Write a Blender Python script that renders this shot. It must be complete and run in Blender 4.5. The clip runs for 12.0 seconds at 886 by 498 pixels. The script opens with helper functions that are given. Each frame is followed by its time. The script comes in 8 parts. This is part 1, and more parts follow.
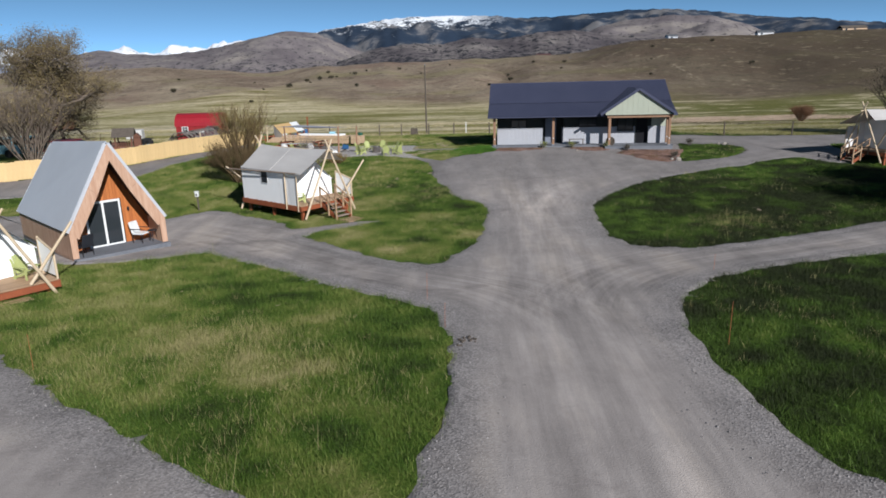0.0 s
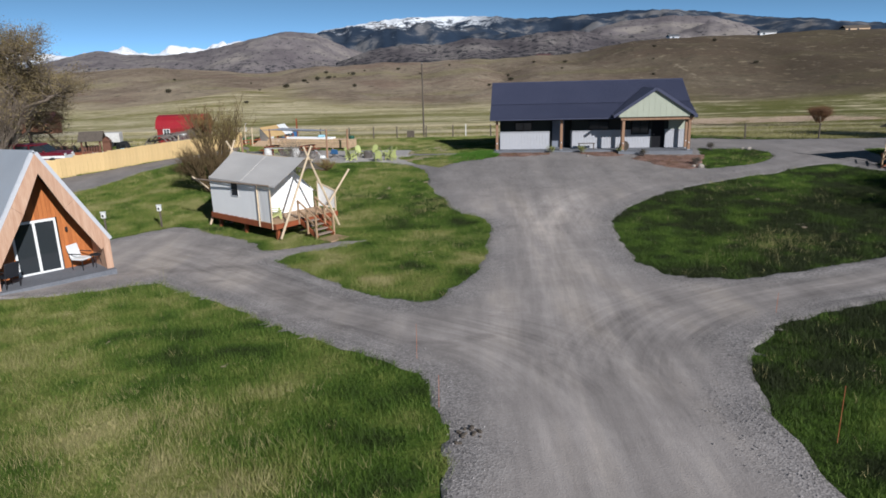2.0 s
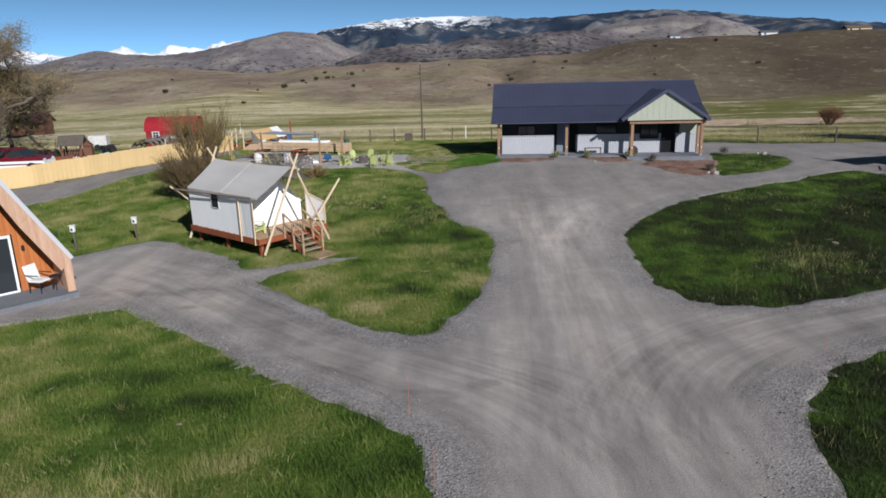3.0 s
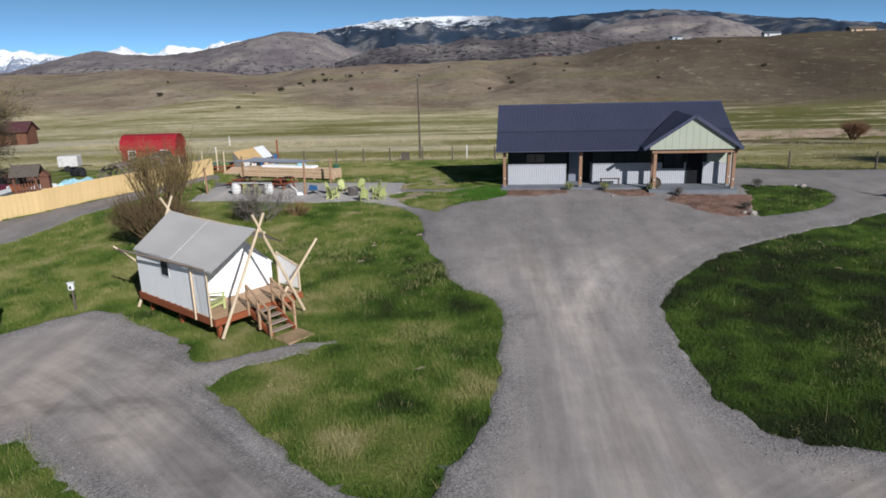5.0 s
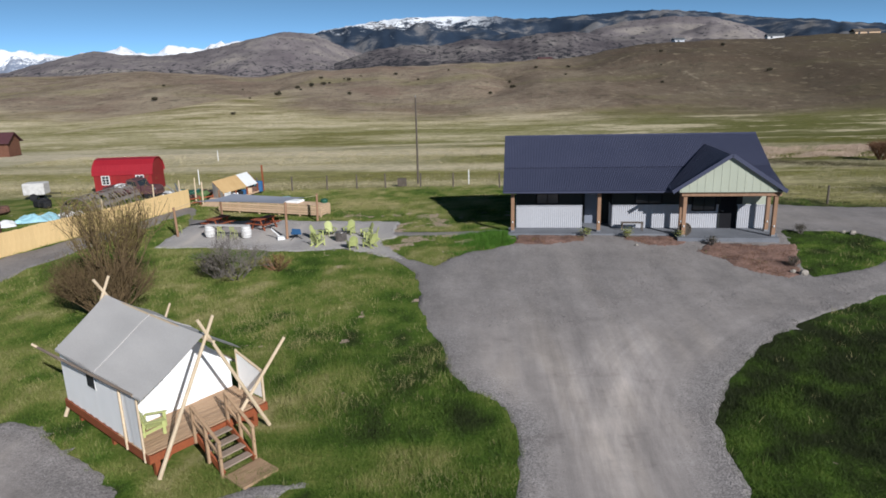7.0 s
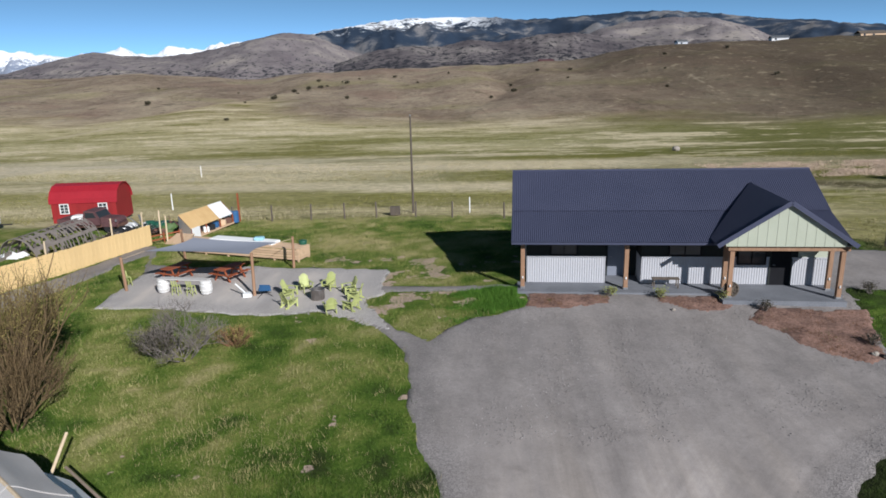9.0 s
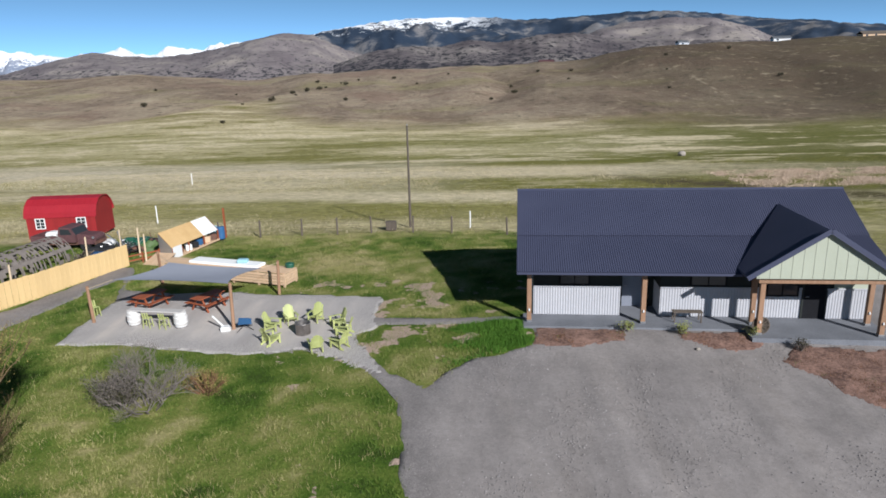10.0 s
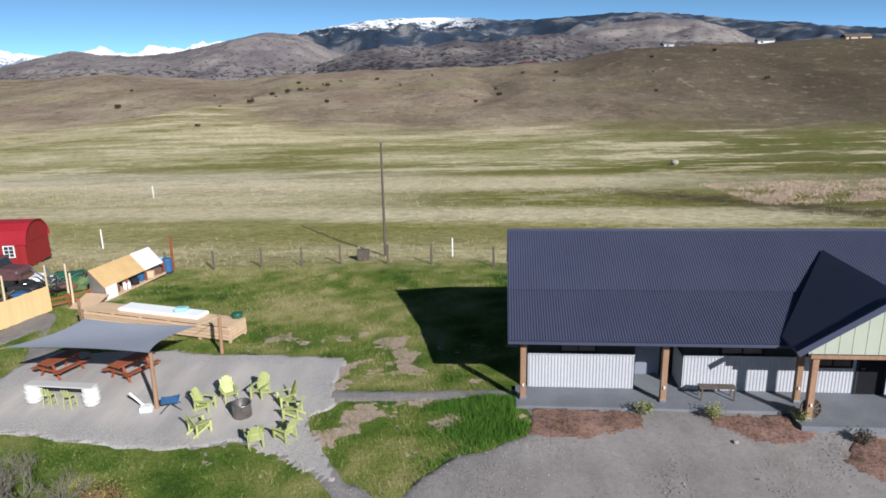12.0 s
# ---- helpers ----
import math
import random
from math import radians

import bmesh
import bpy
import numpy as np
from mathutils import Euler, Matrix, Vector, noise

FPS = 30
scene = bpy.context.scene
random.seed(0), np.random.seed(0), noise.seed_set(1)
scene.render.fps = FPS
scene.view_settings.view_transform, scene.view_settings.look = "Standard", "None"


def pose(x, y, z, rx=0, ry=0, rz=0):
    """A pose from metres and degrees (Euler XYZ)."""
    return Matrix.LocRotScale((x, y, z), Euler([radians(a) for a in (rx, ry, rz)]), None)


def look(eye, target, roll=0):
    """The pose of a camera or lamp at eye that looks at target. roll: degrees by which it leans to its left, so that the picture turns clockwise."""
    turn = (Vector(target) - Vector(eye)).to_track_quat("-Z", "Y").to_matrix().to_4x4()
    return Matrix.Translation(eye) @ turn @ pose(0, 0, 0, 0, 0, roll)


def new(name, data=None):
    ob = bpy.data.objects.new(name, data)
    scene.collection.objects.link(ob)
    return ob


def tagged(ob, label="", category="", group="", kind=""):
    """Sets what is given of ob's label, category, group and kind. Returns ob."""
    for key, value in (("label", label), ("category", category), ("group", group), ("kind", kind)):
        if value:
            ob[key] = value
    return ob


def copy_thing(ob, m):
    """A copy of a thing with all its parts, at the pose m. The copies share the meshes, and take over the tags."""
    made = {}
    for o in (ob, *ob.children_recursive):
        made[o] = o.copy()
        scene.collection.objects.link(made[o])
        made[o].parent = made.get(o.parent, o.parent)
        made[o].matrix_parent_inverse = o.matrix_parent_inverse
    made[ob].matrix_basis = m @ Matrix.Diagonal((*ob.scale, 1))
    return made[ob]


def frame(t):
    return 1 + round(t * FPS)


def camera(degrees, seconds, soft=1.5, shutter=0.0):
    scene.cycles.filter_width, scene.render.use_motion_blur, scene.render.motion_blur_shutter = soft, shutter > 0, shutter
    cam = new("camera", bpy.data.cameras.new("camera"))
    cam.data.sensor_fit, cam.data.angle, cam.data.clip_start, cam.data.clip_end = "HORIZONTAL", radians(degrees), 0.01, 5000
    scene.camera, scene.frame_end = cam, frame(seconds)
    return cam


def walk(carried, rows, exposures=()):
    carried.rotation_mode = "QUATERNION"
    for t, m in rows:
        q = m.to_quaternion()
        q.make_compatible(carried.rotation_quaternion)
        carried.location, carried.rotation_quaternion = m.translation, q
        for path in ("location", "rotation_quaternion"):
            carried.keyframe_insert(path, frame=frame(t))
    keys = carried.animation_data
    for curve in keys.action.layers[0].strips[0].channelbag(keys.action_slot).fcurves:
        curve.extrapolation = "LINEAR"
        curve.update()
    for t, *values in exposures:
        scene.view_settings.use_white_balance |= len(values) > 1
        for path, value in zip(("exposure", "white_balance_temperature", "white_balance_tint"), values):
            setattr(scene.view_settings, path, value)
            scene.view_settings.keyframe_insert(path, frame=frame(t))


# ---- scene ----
cam = camera(67.9, 12.0, soft=1.7)
METRES, EYE, TILT, LEAN, TURN = 38.5, 7.48, -15.0, 1.5, 0.0
ROWS = [
    (0.0, 0.0, 0.0, 0.0, 0.0, 0.0, -0.0),
    (0.5, 0.0009, 0.0339, 0.0077, -0.0, 0.01, -0.01),
    (1.0, 0.0017, 0.0644, 0.0144, -0.02, 0.03, -0.0),
    (1.5, 0.0027, 0.1003, 0.0224, -0.03, 0.04, 0.0),
    (2.0, 0.0037, 0.1325, 0.0301, -0.04, 0.05, 0.02),
    (2.5, 0.0046, 0.1705, 0.0396, -0.07, 0.06, 0.0),
    (3.0, 0.0053, 0.2039, 0.051, -0.07, 0.05, 0.0),
    (5.0, 0.0067, 0.3487, 0.1306, -0.09, 0.02, 0.02),
    (5.5, 0.0068, 0.3876, 0.1538, -0.08, 0.03, 0.03),
    (6.0, 0.0071, 0.4209, 0.1747, -0.08, 0.02, 0.01),
    (6.5, 0.0071, 0.4587, 0.1974, -0.1, 0.03, -0.0),
    (7.0, 0.0065, 0.4914, 0.2168, -0.12, 0.03, -0.02),
    (9.0, 0.0118, 0.6665, 0.299, -0.11, 0.08, -0.02),
    (9.5, 0.0132, 0.7041, 0.3146, -0.11, 0.09, -0.02),
    (10.0, 0.0141, 0.7518, 0.3358, -0.12, 0.09, -0.0),
    (10.5, 0.0151, 0.8301, 0.3695, -0.12, 0.1, -0.04),
    (11.0, 0.0164, 0.8677, 0.3832, -0.08, 0.11, -0.08),
    (11.5, 0.0192, 0.8935, 0.3914, -0.05, 0.11, -0.12),
    (11.7, 0.0215, 0.9005, 0.3940, -0.07, 0.11, -0.10),
    (11.8, 0.0230, 0.9035, 0.3951, -0.32, 0.11, -0.04),
    (11.9, 0.0246, 0.9066, 0.3962, -0.86, 0.10, 0.04),
    (12.0, 0.0262, 0.9095, 0.3973, -1.43, 0.1, 0.12),
]
walk(cam, [(t, pose(0, 0, EYE, TILT, LEAN, TURN) @ pose(METRES * x, METRES * y, METRES * z, 90 + pitch, roll, yaw)) for t, x, y, z, yaw, pitch, roll in ROWS],
     exposures=[(0.0, 0.09, 5980, 10), (5.0, 0.09, 5980, 10), (7.0, 0.10, 5980, 10), (9.0, 0.25, 5980, 10), (10.5, 0.40, 5980, 10), (12.0, 0.47, 5980, 10)])

# ---- world, sun, exposure ----
SUN_ELEV, SUN_FROM = 27.8, (0.515, -0.857)
world = bpy.data.worlds.new("sky")
scene.world = world
world.use_nodes = True
wn = world.node_tree.nodes
sky = wn.new("ShaderNodeTexSky")
sky.sky_type, sky.sun_disc = "NISHITA", False
sky.sun_elevation, sky.sun_rotation = radians(SUN_ELEV), math.atan2(SUN_FROM[0], SUN_FROM[1])
sky.altitude, sky.air_density, sky.dust_density, sky.ozone_density = 1500.0, 0.135, 0.0, 1.0
clear = wn.new("ShaderNodeHueSaturation")
clear.inputs["Hue"].default_value, clear.inputs["Saturation"].default_value, clear.inputs["Value"].default_value = 0.5, 0.35, 1.0
world.node_tree.links.new(sky.outputs[0], clear.inputs["Color"])
even = wn.new("ShaderNodeMix")
even.data_type, even.blend_type = "RGBA", "MULTIPLY"
even.inputs["Factor"].default_value = 1.0
even.inputs["B"].default_value = (0.58, 1.08, 1.46, 1)
world.node_tree.links.new(clear.outputs[0], even.inputs["A"])
world.node_tree.links.new(even.outputs["Result"], wn["Background"].inputs[0])
wn["Background"].inputs[1].default_value = 0.11
sun_lamp = bpy.data.lights.new("sun", "SUN")
sun_lamp.energy, sun_lamp.angle, sun_lamp.color = 5.0, radians(0.53), (1.0, 0.955, 0.89)
sun = new("sun", sun_lamp)
ce = math.cos(radians(SUN_ELEV))
sun.matrix_world = look((SUN_FROM[0] * ce * 60, SUN_FROM[1] * ce * 60, math.sin(radians(SUN_ELEV)) * 60), (0, 0, 0))

# ---- materials ----


def mat(name, c1, c2=None, rough=0.8, scale=3.0, fine=40.0, bump=0.15, metal=0.0, vary=0.0, stretch=(1, 1, 1), island=False, spec=0.4, world_space=False):
    """Two tones mixed by a coarse and a fine noise, with a fine relief; vary: change of value from piece to piece."""
    m = bpy.data.materials.new(name)
    m.use_nodes = True
    n, link = m.node_tree.nodes, m.node_tree.links.new
    b = n["Principled BSDF"]
    c2 = c2 or tuple(v * 0.75 for v in c1)
    co = n.new("ShaderNodeTexCoord")
    mp = n.new("ShaderNodeMapping")
    mp.inputs["Scale"].default_value = stretch
    if world_space:
        geo = n.new("ShaderNodeNewGeometry")
        link(geo.outputs["Position"], mp.inputs[0])
    else:
        link(co.outputs["Object"], mp.inputs[0])
    n1, n2 = n.new("ShaderNodeTexNoise"), n.new("ShaderNodeTexNoise")
    n1.inputs["Scale"].default_value, n1.inputs["Detail"].default_value = scale, 5.0
    n2.inputs["Scale"].default_value, n2.inputs["Detail"].default_value = fine, 4.0
    link(mp.outputs[0], n1.inputs[0])
    link(mp.outputs[0], n2.inputs[0])
    add = n.new("ShaderNodeMath")
    add.operation = "ADD"
    link(n1.outputs[0], add.inputs[0])
    link(n2.outputs[0], add.inputs[1])
    ramp = n.new("ShaderNodeMapRange")
    ramp.inputs[1].default_value, ramp.inputs[2].default_value = 0.75, 1.25
    link(add.outputs[0], ramp.inputs[0])
    mix = n.new("ShaderNodeMix")
    mix.data_type = "RGBA"
    mix.inputs["A"].default_value, mix.inputs["B"].default_value = (*c1, 1), (*c2, 1)
    link(ramp.outputs[0], mix.inputs["Factor"])
    out = mix.outputs["Result"]
    if vary:
        hsv = n.new("ShaderNodeHueSaturation")
        if island:
            rnd = n.new("ShaderNodeNewGeometry").outputs["Random Per Island"]
        else:
            rnd = n.new("ShaderNodeObjectInfo").outputs["Random"]
        mr = n.new("ShaderNodeMapRange")
        mr.inputs[3].default_value, mr.inputs[4].default_value = 1 - vary, 1 + vary
        link(rnd, mr.inputs[0])
        link(mr.outputs[0], hsv.inputs["Value"])
        link(out, hsv.inputs["Color"])
        out = hsv.outputs[0]
    link(out, b.inputs["Base Color"])
    b.inputs["Roughness"].default_value, b.inputs["Metallic"].default_value = rough, metal
    b.inputs["Specular IOR Level"].default_value = spec
    if bump:
        bp = n.new("ShaderNodeBump")
        bp.inputs["Strength"].default_value, bp.inputs["Distance"].default_value = bump, 0.02
        link(n2.outputs[0], bp.inputs["Height"])
        link(bp.outputs[0], b.inputs["Normal"])
    return m


def ramp_of(n, link, src, stops):
    r = n.new("ShaderNodeValToRGB")
    while len(r.color_ramp.elements) < len(stops):
        r.color_ramp.elements.new(0.5)
    for e, (p, c) in zip(r.color_ramp.elements, stops):
        e.position, e.color = p, (*c, 1)
    link(src, r.inputs[0])
    return r.outputs[0]


def noise_of(n, link, src, scale, detail=5.0, stretch=(1, 1, 1), rough=0.55):
    mp = n.new("ShaderNodeMapping")
    mp.inputs["Scale"].default_value = stretch
    link(src, mp.inputs[0])
    t = n.new("ShaderNodeTexNoise")
    t.inputs["Scale"].default_value, t.inputs["Detail"].default_value, t.inputs["Roughness"].default_value = scale, detail, rough
    link(mp.outputs[0], t.inputs[0])
    return t.outputs[0]


def calc(n, link, op, a, b):
    t = n.new("ShaderNodeMath")
    t.operation = op
    for i, v in enumerate((a, b)):
        if isinstance(v, (int, float)):
            t.inputs[i].default_value = v
        else:
            link(v, t.inputs[i])
    return t.outputs[0]


def span(n, link, v, lo, hi):
    t = n.new("ShaderNodeMapRange")
    t.interpolation_type = "SMOOTHSTEP"
    t.inputs[1].default_value, t.inputs[2].default_value = lo, hi
    link(v, t.inputs[0])
    return t.outputs[0]


def blend(n, link, f, a, b):
    t = n.new("ShaderNodeMix")
    t.data_type = "RGBA"
    link(f, t.inputs["Factor"])
    for key, v in (("A", a), ("B", b)):
        if isinstance(v, tuple):
            t.inputs[key].default_value = (*v, 1)
        else:
            link(v, t.inputs[key])
    return t.outputs["Result"]


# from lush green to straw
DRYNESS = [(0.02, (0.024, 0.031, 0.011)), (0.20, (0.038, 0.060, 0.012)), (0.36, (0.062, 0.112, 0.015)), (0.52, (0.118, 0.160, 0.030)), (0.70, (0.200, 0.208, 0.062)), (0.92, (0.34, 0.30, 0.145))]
BANDS = [(74, 0.30, 0.27, 0.12), (79, 0.52, 0.45, 0.26), (84, 0.25, 0.235, 0.075), (91, 0.235, 0.22, 0.066), (95, 0.60, 0.52, 0.36), (99.5, 0.58, 0.50, 0.34), (102, 0.150, 0.148, 0.026), (112, 0.150, 0.148, 0.028), (117, 0.58, 0.50, 0.35),
         (127, 0.58, 0.50, 0.35), (133, 0.155, 0.150, 0.030), (150, 0.215, 0.205, 0.070), (160, 0.44, 0.385, 0.22), (172, 0.31, 0.285, 0.14), (190, 0.30, 0.27, 0.13), (205, 0.47, 0.40, 0.25), (225, 0.31, 0.26, 0.145), (245, 0.25, 0.195, 0.12)]


def ground_material():
    """Spring lawn near the houses, banded dry meadow beyond the wire fence, brown sagebrush hill behind."""
    m = bpy.data.materials.new("ground")
    m.use_nodes = True
    n, link = m.node_tree.nodes, m.node_tree.links.new
    b = n["Principled BSDF"]
    pos = n.new("ShaderNodeNewGeometry").outputs["Position"]
    sep = n.new("ShaderNodeSeparateXYZ")
    link(pos, sep.inputs[0])
    px, py = sep.outputs[0], sep.outputs[1]
    # lawn: tone from three scales, darker beyond the drive, bare soil near the house path
    mid = noise_of(n, link, pos, 0.75, 6.0, rough=0.62)
    fine = noise_of(n, link, pos, 8.0, 6.0, rough=0.7)
    dry = n.new("ShaderNodeAttribute")
    dry.attribute_name = "dry"
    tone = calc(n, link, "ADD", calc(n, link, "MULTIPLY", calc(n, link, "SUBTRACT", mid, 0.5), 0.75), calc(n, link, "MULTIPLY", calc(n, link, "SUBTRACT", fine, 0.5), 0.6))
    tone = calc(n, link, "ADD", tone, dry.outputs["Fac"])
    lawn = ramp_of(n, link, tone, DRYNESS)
    near_path = calc(n, link, "MULTIPLY", span(n, link, py, 56.5, 58.5), span(n, link, py, 72.0, 67.0))
    near_path = calc(n, link, "MULTIPLY", near_path, calc(n, link, "MULTIPLY", span(n, link, px, -11.0, -4.0), span(n, link, px, 6.0, 3.0)))
    soil = span(n, link, calc(n, link, "ADD", noise_of(n, link, pos, 0.62, 4.0), calc(n, link, "MULTIPLY", near_path, 0.15)), 0.70, 0.72)
    lawn = blend(n, link, soil, lawn, (0.45, 0.335, 0.275))
    # meadow: bands across the view, broken by streaks
    streak = noise_of(n, link, pos, 0.10, 6.0, stretch=(0.36, 1.0, 1.0), rough=0.62)
    grain = noise_of(n, link, pos, 0.55, 8.0, stretch=(0.6, 1.0, 1.0), rough=0.78)
    w = calc(n, link, "MULTIPLY", calc(n, link, "ADD", py, calc(n, link, "MULTIPLY", px, 0.155)), 1 / 1.1)
    w = calc(n, link, "ADD", w, calc(n, link, "MULTIPLY", calc(n, link, "SUBTRACT", streak, 0.5), 8.0))
    w = calc(n, link, "ADD", w, calc(n, link, "MULTIPLY", calc(n, link, "SUBTRACT", grain, 0.5), 4.5))
    bands = ramp_of(n, link, calc(n, link, "DIVIDE", calc(n, link, "SUBTRACT", w, 70.0), 200.0), [((a - 70) / 200, c) for a, *c in BANDS])
    mottled = ramp_of(n, link, calc(n, link, "ADD", calc(n, link, "MULTIPLY", streak, 0.55), calc(n, link, "MULTIPLY", grain, 0.45)), [(0.41, (0.11, 0.12, 0.025)), (0.47, (0.24, 0.225, 0.07)), (0.52, (0.44, 0.375, 0.19)), (0.58, (0.62, 0.53, 0.34))])
    half = n.new("ShaderNodeValue")
    half.outputs[0].default_value = 0.18
    meadow = blend(n, link, half.outputs[0], bands, mottled)
    meadow = blend(n, link, calc(n, link, "MULTIPLY", span(n, link, px, 8.0, -30.0), 0.30), meadow, (0.46, 0.39, 0.22))
    # pale lodged grass and fresh green in broken strips
    far_half = calc(n, link, "ADD", 0.45, calc(n, link, "MULTIPLY", span(n, link, w, 126.0, 140.0), 0.55))
    lodged = calc(n, link, "MULTIPLY", calc(n, link, "MULTIPLY", span(n, link, w, 100.0, 104.0), span(n, link, w, 142.0, 135.0)), span(n, link, px, 14.0, -16.0))
    meadow = blend(n, link, calc(n, link, "MULTIPLY", lodged, 0.5), meadow, (0.62, 0.54, 0.41))
    strips = noise_of(n, link, pos, 0.06, 9.0, stretch=(0.36, 1.0, 1.0), rough=0.80)
    meadow = blend(n, link, calc(n, link, "MULTIPLY", span(n, link, strips, 0.525, 0.56), calc(n, link, "MULTIPLY", far_half, 0.85)), meadow, (0.60, 0.51, 0.34))
    meadow = blend(n, link, calc(n, link, "MULTIPLY", span(n, link, strips, 0.465, 0.43), calc(n, link, "MULTIPLY", far_half, 0.78)), meadow, (0.165, 0.155, 0.036))
    # wet dark ground with reeds
    wet_x = calc(n, link, "MULTIPLY", span(n, link, px, 18.0, 32.0), span(n, link, px, 66.0, 46.0))
    wet_y = calc(n, link, "ABSOLUTE", calc(n, link, "SUBTRACT", calc(n, link, "ADD", py, calc(n, link, "MULTIPLY", px, 0.9)), 141.0), 0.0)
    wet = calc(n, link, "MULTIPLY", wet_x, span(n, link, calc(n, link, "ADD", wet_y, calc(n, link, "MULTIPLY", grain, 26.0)), 21.0, 13.0))
    meadow = blend(n, link, wet, meadow, (0.085, 0.062, 0.042))
    # greener towards the valley's shaded end, shade and damp put into the colour
    damp_shade = calc(n, link, "MULTIPLY", span(n, link, px, 10.0, 80.0), 0.80)
    meadow = blend(n, link, calc(n, link, "MULTIPLY", damp_shade, span(n, link, strips, 0.60, 0.50)), meadow, (0.100, 0.104, 0.022))
    tuft = noise_of(n, link, pos, 1.3, 6.0, stretch=(0.7, 1.0, 1.0), rough=0.8)
    clumps = n.new("ShaderNodeHueSaturation")
    tr = n.new("ShaderNodeMapRange")
    tr.inputs[1].default_value, tr.inputs[2].default_value, tr.inputs[3].default_value, tr.inputs[4].default_value = 0.38, 0.62, 0.72, 1.28
    link(tuft, tr.inputs[0])
    link(tr.outputs[0], clumps.inputs["Value"])
    link(meadow, clumps.inputs["Color"])
    meadow = clumps.outputs[0]
    # hill
    hbig = noise_of(n, link, pos, 0.011, 6.0, rough=0.6)
    hmid = noise_of(n, link, pos, 0.045, 7.0, stretch=(1.0, 0.45, 1.0), rough=0.68)
    hfine = noise_of(n, link, pos, 0.45, 7.0, rough=0.75)
    htone = calc(n, link, "ADD", calc(n, link, "MULTIPLY", hbig, 0.34), calc(n, link, "ADD", calc(n, link, "MULTIPLY", hmid, 0.32), calc(n, link, "MULTIPLY", hfine, 0.34)))
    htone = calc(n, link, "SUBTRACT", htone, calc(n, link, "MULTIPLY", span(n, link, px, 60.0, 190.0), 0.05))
    hill = ramp_of(n, link, htone, [(0.41, (0.15, 0.110, 0.080)), (0.47, (0.245, 0.185, 0.135)), (0.53, (0.32, 0.252, 0.180)), (0.60, (0.44, 0.365, 0.255))])
    # olive swales and reddish bare soil
    swale = noise_of(n, link, pos, 0.016, 5.0, stretch=(0.7, 1.0, 1.0), rough=0.6)
    hill = blend(n, link, calc(n, link, "MULTIPLY", span(n, link, swale, 0.52, 0.62), 0.55), hill, (0.30, 0.262, 0.135))
    hill = blend(n, link, calc(n, link, "MULTIPLY", span(n, link, swale, 0.47, 0.38), 0.5), hill, (0.25, 0.165, 0.125))
    # hill brown made darker towards +x
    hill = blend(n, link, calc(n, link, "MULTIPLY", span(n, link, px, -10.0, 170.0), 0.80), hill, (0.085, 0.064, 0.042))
    scrub = noise_of(n, link, pos, 0.22, 6.0, stretch=(0.8, 0.5, 1.0), rough=0.72)
    hill = blend(n, link, calc(n, link, "MULTIPLY", span(n, link, scrub, 0.56, 0.64), 0.6), hill, (0.09, 0.078, 0.05))
    hill = blend(n, link, calc(n, link, "MULTIPLY", span(n, link, scrub, 0.43, 0.36), 0.5), hill, (0.40, 0.33, 0.22))
    warp = calc(n, link, "MULTIPLY", noise_of(n, link, pos, 0.02, 5.0), 90.0)
    # a fan of meadow grass runs up the gully
    u = calc(n, link, "DIVIDE", calc(n, link, "ADD", px, 80.0), 24.0)
    fan = calc(n, link, "EXPONENT", calc(n, link, "MULTIPLY", calc(n, link, "MULTIPLY", u, u), -1.0), 0.0)
    up_slope = calc(n, link, "SUBTRACT", py, calc(n, link, "MULTIPLY", fan, 75.0))
    f_hill = span(n, link, calc(n, link, "ADD", calc(n, link, "ADD", up_slope, warp), calc(n, link, "MULTIPLY", px, 0.2)), 262.0, 318.0)
    wig = calc(n, link, "MULTIPLY", noise_of(n, link, pos, 0.3, 5.0), 5.0)
    f_meadow = span(n, link, calc(n, link, "ADD", calc(n, link, "ADD", py, calc(n, link, "MULTIPLY", calc(n, link, "MAXIMUM", calc(n, link, "SUBTRACT", px, 4.0), 0.0), 0.55)), wig), 83.0, 87.0)
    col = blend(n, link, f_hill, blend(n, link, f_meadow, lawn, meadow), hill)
    # worn pale tracks
    wear = calc(n, link, "MULTIPLY", noise_of(n, link, pos, 0.12, 5.0), 5.0)
    for ax, ay, bx, by, wide in ((-142, 266, -110, 246, 5.0), (-115, 221, -108, 247, 6.0), (117, 347, 111, 303, 3.6), (90, 387, 88, 356, 3.4)):
        ex, ey = bx - ax, by - ay
        rx, ry = calc(n, link, "SUBTRACT", px, ax), calc(n, link, "SUBTRACT", py, ay)
        along = calc(n, link, "DIVIDE", calc(n, link, "ADD", calc(n, link, "MULTIPLY", rx, ex), calc(n, link, "MULTIPLY", ry, ey)), ex * ex + ey * ey)
        along = calc(n, link, "MINIMUM", calc(n, link, "MAXIMUM", along, 0.0), 1.0)
        qx, qy = calc(n, link, "SUBTRACT", rx, calc(n, link, "MULTIPLY", along, ex)), calc(n, link, "SUBTRACT", ry, calc(n, link, "MULTIPLY", along, ey))
        gap = calc(n, link, "SQRT", calc(n, link, "ADD", calc(n, link, "MULTIPLY", qx, qx), calc(n, link, "MULTIPLY", qy, qy)), 0.0)
        col = blend(n, link, calc(n, link, "MULTIPLY", span(n, link, calc(n, link, "ADD", gap, wear), wide, wide * 0.35), 0.65), col, (0.50, 0.41, 0.29))
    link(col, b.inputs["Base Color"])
    b.inputs["Roughness"].default_value = 0.95
    b.inputs["Specular IOR Level"].default_value = 0.1
    bp = n.new("ShaderNodeBump")
